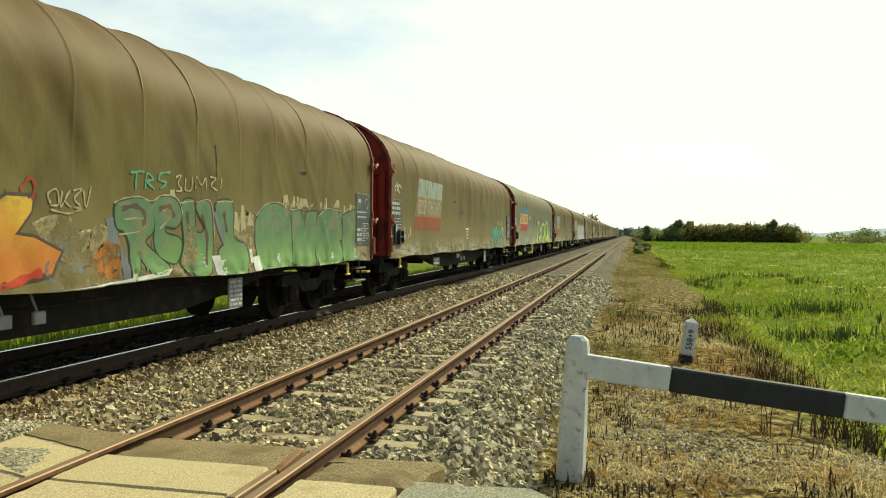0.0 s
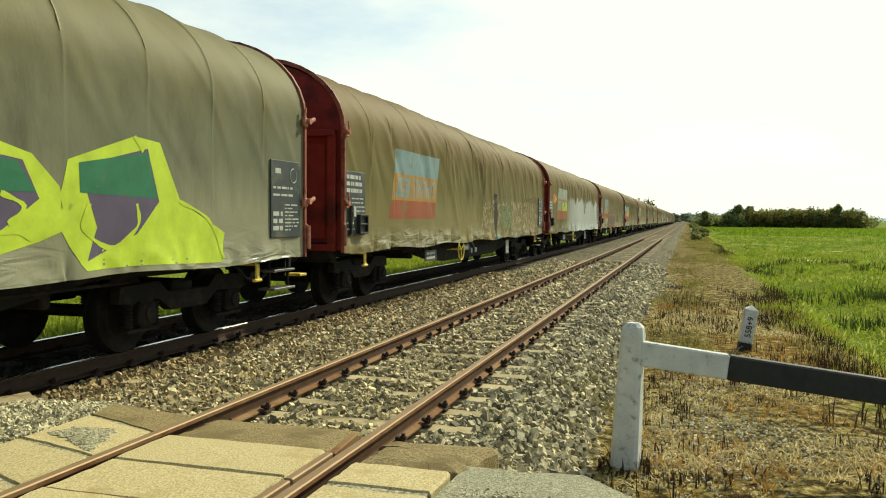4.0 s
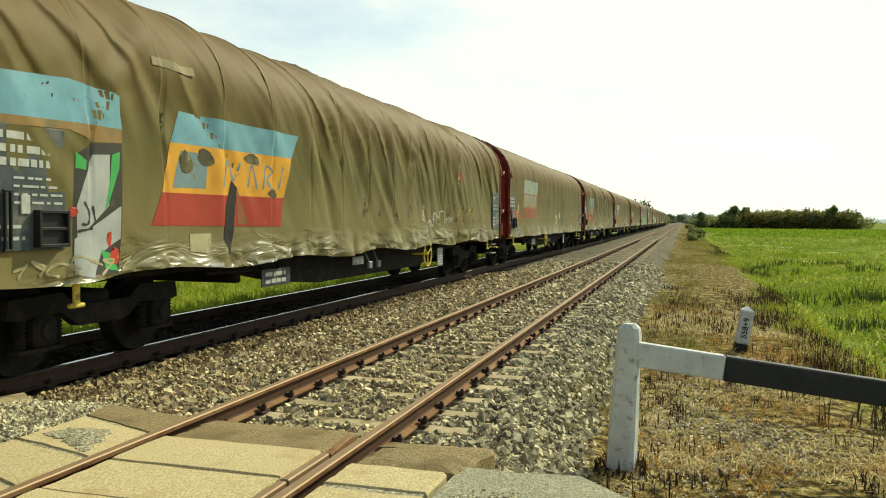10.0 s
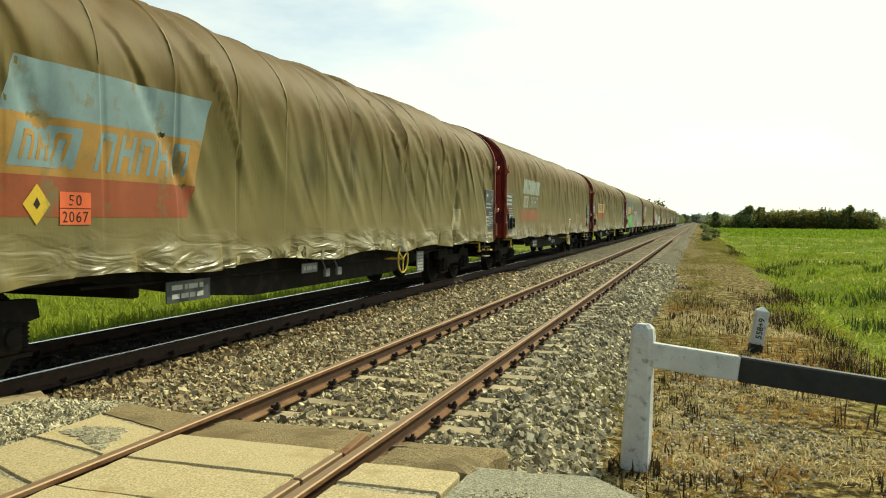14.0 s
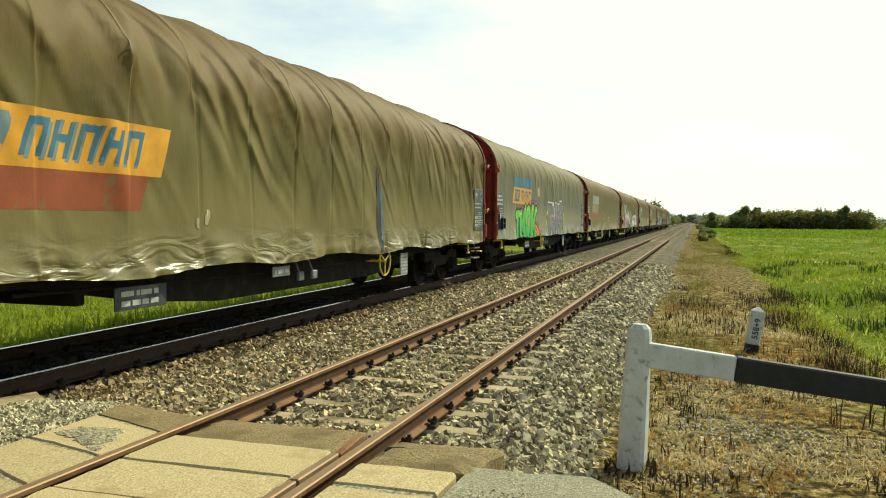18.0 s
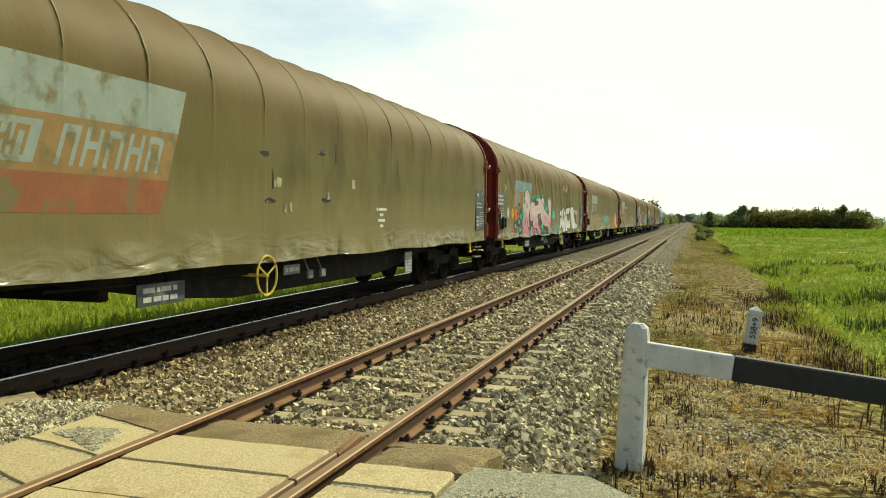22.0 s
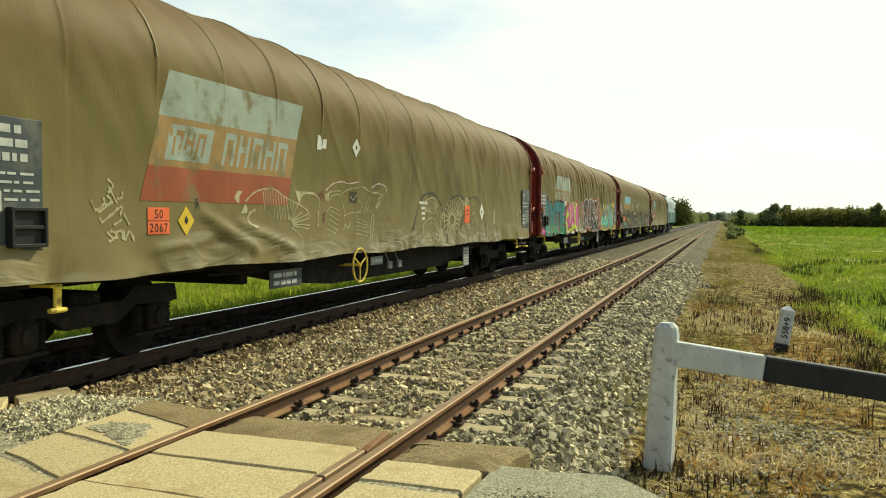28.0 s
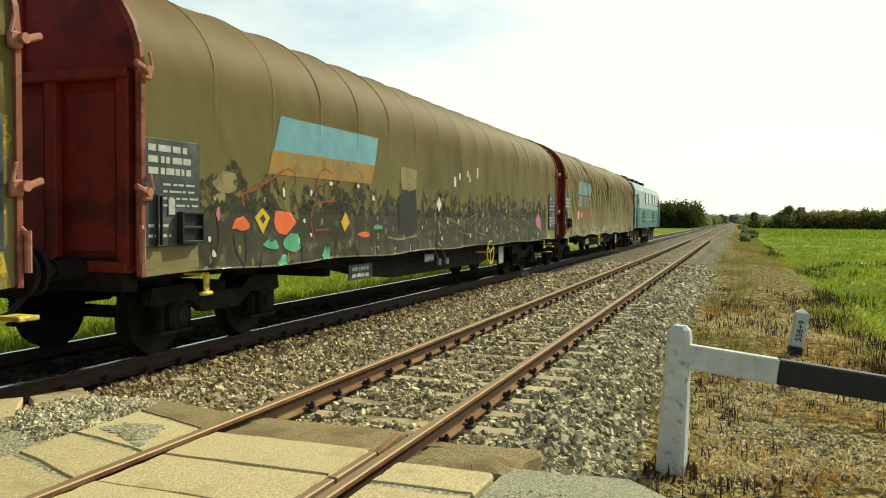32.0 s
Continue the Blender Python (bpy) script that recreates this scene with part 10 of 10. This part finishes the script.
# ---------------------------------------------------------------- boards and boxes at the corners of a wagon
def corner_boards(w):
    bm = bmesh.new()
    box(bm, (HALF + 0.012, 18.67, 1.815), (0.022, 0.88, 1.07), 0.006)
    b = part("data_board", bm, SLATE, w, "dark slate board with white markings")
    bm = bars(bmesh.new(), HALF + 0.026, 18.28, 18.85, 1.82, 2.02, 2, 3, 0.3, False)
    bars(bm, HALF + 0.026, 18.62, 19.05, 1.36, 1.76, 8, 5, 0.35)
    bars(bm, HALF + 0.026, 18.28, 18.55, 1.36, 1.66, 3, 6, 0.6)
    tagged(part("lettering", bm, LETTER, b), kind="stuff")
    bm = bmesh.new()
    ring = [(HALF + 0.024, 18.88 + 0.10 * math.cos(k * math.pi / 9), 2.15 + 0.10 * math.sin(k * math.pi / 9)) for k in range(19)]
    part("marking", pipe(bm, ring, 0.008, 4), LETTER, b)
    part("marking", box(bmesh.new(), (HALF + 0.025, 18.42, 2.2), (0.004, 0.16, 0.07)), LETTER, b)
    bm = bmesh.new()
    box(bm, (HALF + 0.012, 0.47, 1.80), (0.02, 0.86, 1.08), 0.006)
    b = part("number_board", bm, SLATE, w, "slate panel with rows of white lettering")
    bm = bars(bmesh.new(), HALF + 0.024, 0.08, 0.74, 1.96, 2.30, 3, 11, 0.58, False)
    bars(bm, HALF + 0.024, 0.30, 0.86, 1.64, 1.92, 4, 12, 0.3)
    bars(bm, HALF + 0.024, 0.08, 0.42, 1.32, 1.52, 2, 13, 0.3)
    tagged(part("lettering", bm, LETTER, b), kind="stuff")
    bm = bmesh.new()
    box(bm, (HALF + 0.05, 0.70, 1.45), (0.07, 0.36, 0.03), 0.004)
    for y, z, sy, sz in ((0.70, 1.30, 0.36, 0.03), (0.53, 1.45, 0.03, 0.32), (0.87, 1.45, 0.03, 0.32), (0.70, 1.60, 0.36, 0.03)):
        box(bm, (HALF + 0.055, y, z), (0.08, sy, sz), 0.004)
    box(bm, (HALF + 0.035, 0.70, 1.45), (0.03, 0.34, 0.30))
    part("document_box", bm, BOX_BLACK, w, "black wire-fronted document box")
    bm = bmesh.new()
    box(bm, (HALF + 0.03, 0.42, 1.66), (0.012, 0.1, 0.16), 0.002)
    part("paper_label", bm, LETTER, w, "white paper label")
    bm = bmesh.new()
    for y in (0.18, 0.24):
        box(bm, (HALF + 0.05, y, 1.52), (0.03, 0.02, 0.48), 0.004)
    box(bm, (HALF + 0.05, 0.21, 1.27), (0.03, 0.10, 0.02), 0.004)
    box(bm, (HALF + 0.05, 0.21, 1.77), (0.03, 0.10, 0.02), 0.004)
    part("locking_bar", bm, BOX_BLACK, w)
# ---------------------------------------------------------------- locomotive
TEAL = surface("teal_paint", (0.045, 0.17, 0.165), (0.07, 0.22, 0.21), 3, 0.4, 0, 0.15, 40, stain=(0.04, 0.09, 0.09), stain_scale=1.5)
PALE = surface("pale_grey_paint", (0.27, 0.38, 0.36), (0.38, 0.48, 0.46), 3, 0.4, 0, 0.15, 40, stain=(0.33, 0.37, 0.35), stain_scale=1.5)
GLASS = surface("dark_window_glass", (0.012, 0.016, 0.018), (0.03, 0.036, 0.04), 3, 0.1, 0, 0, gloss=0.5)


def locomotive():
    w = thing("locomotive", "teal and pale grey diesel locomotive pushing the train", "locomotive")
    n = 17.0
    bm = bmesh.new()
    sweep(bm, [(-1.5, 1.1), (1.5, 1.1), (1.5, 2.3), (-1.5, 2.3)], 0.5, n - 0.5)
    part("lower_body", bm, TEAL, w, "teal lower body side")
    bm = bmesh.new()
    sweep(bm, [(-1.5, 2.304), (1.5, 2.304), (1.47, 3.35), (1.28, 3.72), (0.8, 3.95), (0, 4.05), (-0.8, 3.95), (-1.28, 3.72), (-1.47, 3.35)], 0.75, n - 0.75, 4)
    part("upper_body", bm, PALE, w, "pale grey upper body and roof")
    for way, y in ((-1, 0.5), (1, n - 0.5)):
        bm = bmesh.new()
        box(bm, (0, y + way * 0.06, 1.7), (2.8, 0.24, 1.2), 0.08)
        part("nose", bm, TEAL, w)
        for x in (-0.68, 0.68):
            bm = bmesh.new()
            box(bm, (x, y - way * 0.22, 2.9), (1.1, 0.1, 0.75), 0.03)
            part("windscreen", bm, GLASS, w)
        for s in (-1, 1):
            bm = bmesh.new()
            rod(bm, (s * 0.875, y, 1.04), (s * 0.875, y + way * 0.5, 1.04), 0.1, 12)
            rod(bm, (s * 0.875, y + way * 0.5, 1.04), (s * 0.875, y + way * 0.55, 1.04), 0.24, 16)
            part("buffer", bm, GRIME_SHADE, w)
            bm = bmesh.new()
            box(bm, (s * 1.505, y - way * 1.15, 2.1), (0.03, 0.72, 1.95), 0.01)
            d = part("cab_door", bm, GRIME_SHADE, w)
            bm = bmesh.new()
            box(bm, (s * 1.524, y - way * 1.15, 2.75), (0.012, 0.42, 0.5))
            part("door_window", bm, GLASS, d)
            bm = bmesh.new()
            box(bm, (s * 1.508, y - way * 2.05, 2.85), (0.02, 0.62, 0.62), 0.005)
            part("cab_window", bm, GLASS, w)
            for z0 in (-0.42, 0.42):
                bm = bmesh.new()
                rod(bm, (s * 1.56, y - way * 1.15 + z0, 1.2), (s * 1.56, y - way * 1.15 + z0, 2.9), 0.018, 6)
                part("handrail", bm, PALE, w)
    for s in (-1, 1):
        for y, wide in ((6.9, 1.5), (8.6, 1.2), (11.2, 1.3), (13.0, 1.5)):
            bm = bmesh.new()
            box(bm, (s * 1.505, y, 2.98), (0.03, wide, 0.72), 0.01)
            part("side_window", bm, GLASS, w)
        bm = bmesh.new()
        box(bm, (s * 1.51, 8.5, 1.62), (0.02, 8.0, 0.07))
        part("side_stripe", bm, PALE, w, "pale stripe along the side")
        for y in (5.2, 11.4):
            bm = bmesh.new()
            for k in range(7):
                box(bm, (s * 1.505, y, 1.5 + 0.1 * k), (0.03, 1.3, 0.05))
            part("grille", bm, GRIME_SHADE, w)
    for y in (3.2, 7.0, 9.2, 12.6):
        bm = bmesh.new()
        box(bm, (0, y, 4.12), (1.3, 1.2, 0.2), 0.03)
        rod(bm, (0, y, 4.2), (0, y, 4.28), 0.45, 16)
        part("roof_fan", bm, GRIME_SHADE, w)
    bm = bmesh.new()
    box(bm, (0, n / 2, 0.75), (2.5, 3.4, 0.65), 0.1)
    part("fuel_tank", bm, GRIME_SHADE, w)
    for y in (3.6, n - 3.6):
        bm = bmesh.new()
        box(bm, (0, y, 0.78), (2.3, 4.6, 0.3), 0.04)
        b = part("bogie", bm, GRIME_SHADE, w)
        for e in (-1.65, 0, 1.65):
            q = new("wheelset", WHEELSET)
            q.parent = b
            q.location = (0, y + e, 0.455)
            for s in (-1, 1):
                bm = bmesh.new()
                box(bm, (s * 1.12, y + e, 0.46), (0.18, 0.36, 0.34), 0.04)
                part("axle_box", bm, STEEL, b)
    return w


engine = locomotive()
# ---------------------------------------------------------------- the train
# slack folds above the hem: start along and up, length, slope, height
FOLDS = {15: ((3.0, 0.66, 1.3, -0.36, 0.045), (3.2, 0.50, 1.2, -0.34, 0.04), (3.7, 0.54, 1.6, -0.26, 0.04), (2.2, 0.22, 1.3, 0.1, 0.03)),
         6: ((12.6, 0.30, 1.3, -0.2, 0.04), (13.2, 0.32, 1.0, -0.25, 0.035), (14.5, 0.28, 0.9, -0.16, 0.03))}
# per wagon: canvas, wrinkles, seed
WAGONS = [("brown", 0.5), ("olive", 0.35), ("grey", 0.5), ("olive", 0.9), ("silver", 0.7), ("olive", 0.9), ("olive", 1.4), ("olive", 0.25),
          ("olive", 1.5), ("brown", 0.9), ("olive", 1.4), ("grey", 0.6), ("olive", 0.25), ("brown", 0.8), ("brown", 0.6), ("brown", 0.5), ("brown", 1.0), ("olive", 0.35), ("brown", 1.1)]
# seconds, the gap before wagon 0 along the track
RUN = [(0.0, 17.85), (2.0, -5.66), (4.0, -29.33), (6.0, -52.81), (8.0, -75.93), (10.0, -98.57), (12.0, -120.72), (14.0, -142.40), (16.0, -163.66),
       (18.0, -184.57), (20.0, -205.20), (22.0, -225.59), (24.0, -245.79), (26.0, -265.80), (28.0, -285.63), (30.0, -305.27), (32.0, -325.08)]
train = []
base = wagon_base()
corner_boards(base)
for i, (paint, wrinkle) in enumerate(WAGONS):
    w = base if i == 0 else copy_thing(base, Matrix())
    train.append(w)
    # on some wagons the hand brake is worked from the other end
    for ob in [c for c in w.children if c.name.startswith("brake_wheel")]:
        if i in (6, 8, 9, 10, 13, 17):
            ob.location.y = 4.65
        elif i == 1:
            bpy.data.objects.remove(ob)
for i, (paint, wrinkle) in enumerate(WAGONS):
    c = Canvas(i + 1, wrinkle, FOLDS.get(i, ()))
    cover = part("cover", c.skin(tarp(paint, wrinkle)), None, train[i], "stretched canvas cover")
    wagon_paint(i, lambda shapes, colour, layer=0, name="graffiti", label="": daub(cover, c, shapes, colour, layer, name, label))
    seams(lambda shapes, colour, layer=0, name="graffiti", label="": daub(cover, c, shapes, colour, layer, name, label), i)
    tagged(train[i], LABELS[i])


def motions():
    for i, w in enumerate(train):
        walk(w, [(t, pose(FAR, s + 0.72 + PITCH * (i - 1), 0)) for t, s in RUN])
    walk(engine, [(t, pose(FAR, s + 0.72 + PITCH * 18 - 0.4, 0)) for t, s in RUN])
    # wheels roll without slipping on treads of 0.455 m radius
    turns = []
    for n in range(0, 32 * FPS + 1):
        t = n / FPS
        turns.append((t, math.degrees(float(np.interp(t, [r[0] for r in RUN], [r[1] for r in RUN])) - RUN[0][1]) / 0.455))
    rolled = {}
    for vehicle in train + [engine]:
        for b in vehicle.children:
            for ob in b.children:
                if ob.name.startswith("wheelset"):
                    at = tuple(round(c, 3) for c in ob.location)
                    if at not in rolled:
                        walk(ob, [(t, pose(*at, -a)) for t, a in turns])
                        rolled[at] = ob.animation_data
                    else:
                        # wheelsets at the same place on their bogies roll alike
                        ob.rotation_mode = "QUATERNION"
                        ob.animation_data_create()
                        ob.animation_data.action = rolled[at].action
                        ob.animation_data.action_slot = rolled[at].action_slot


motions()
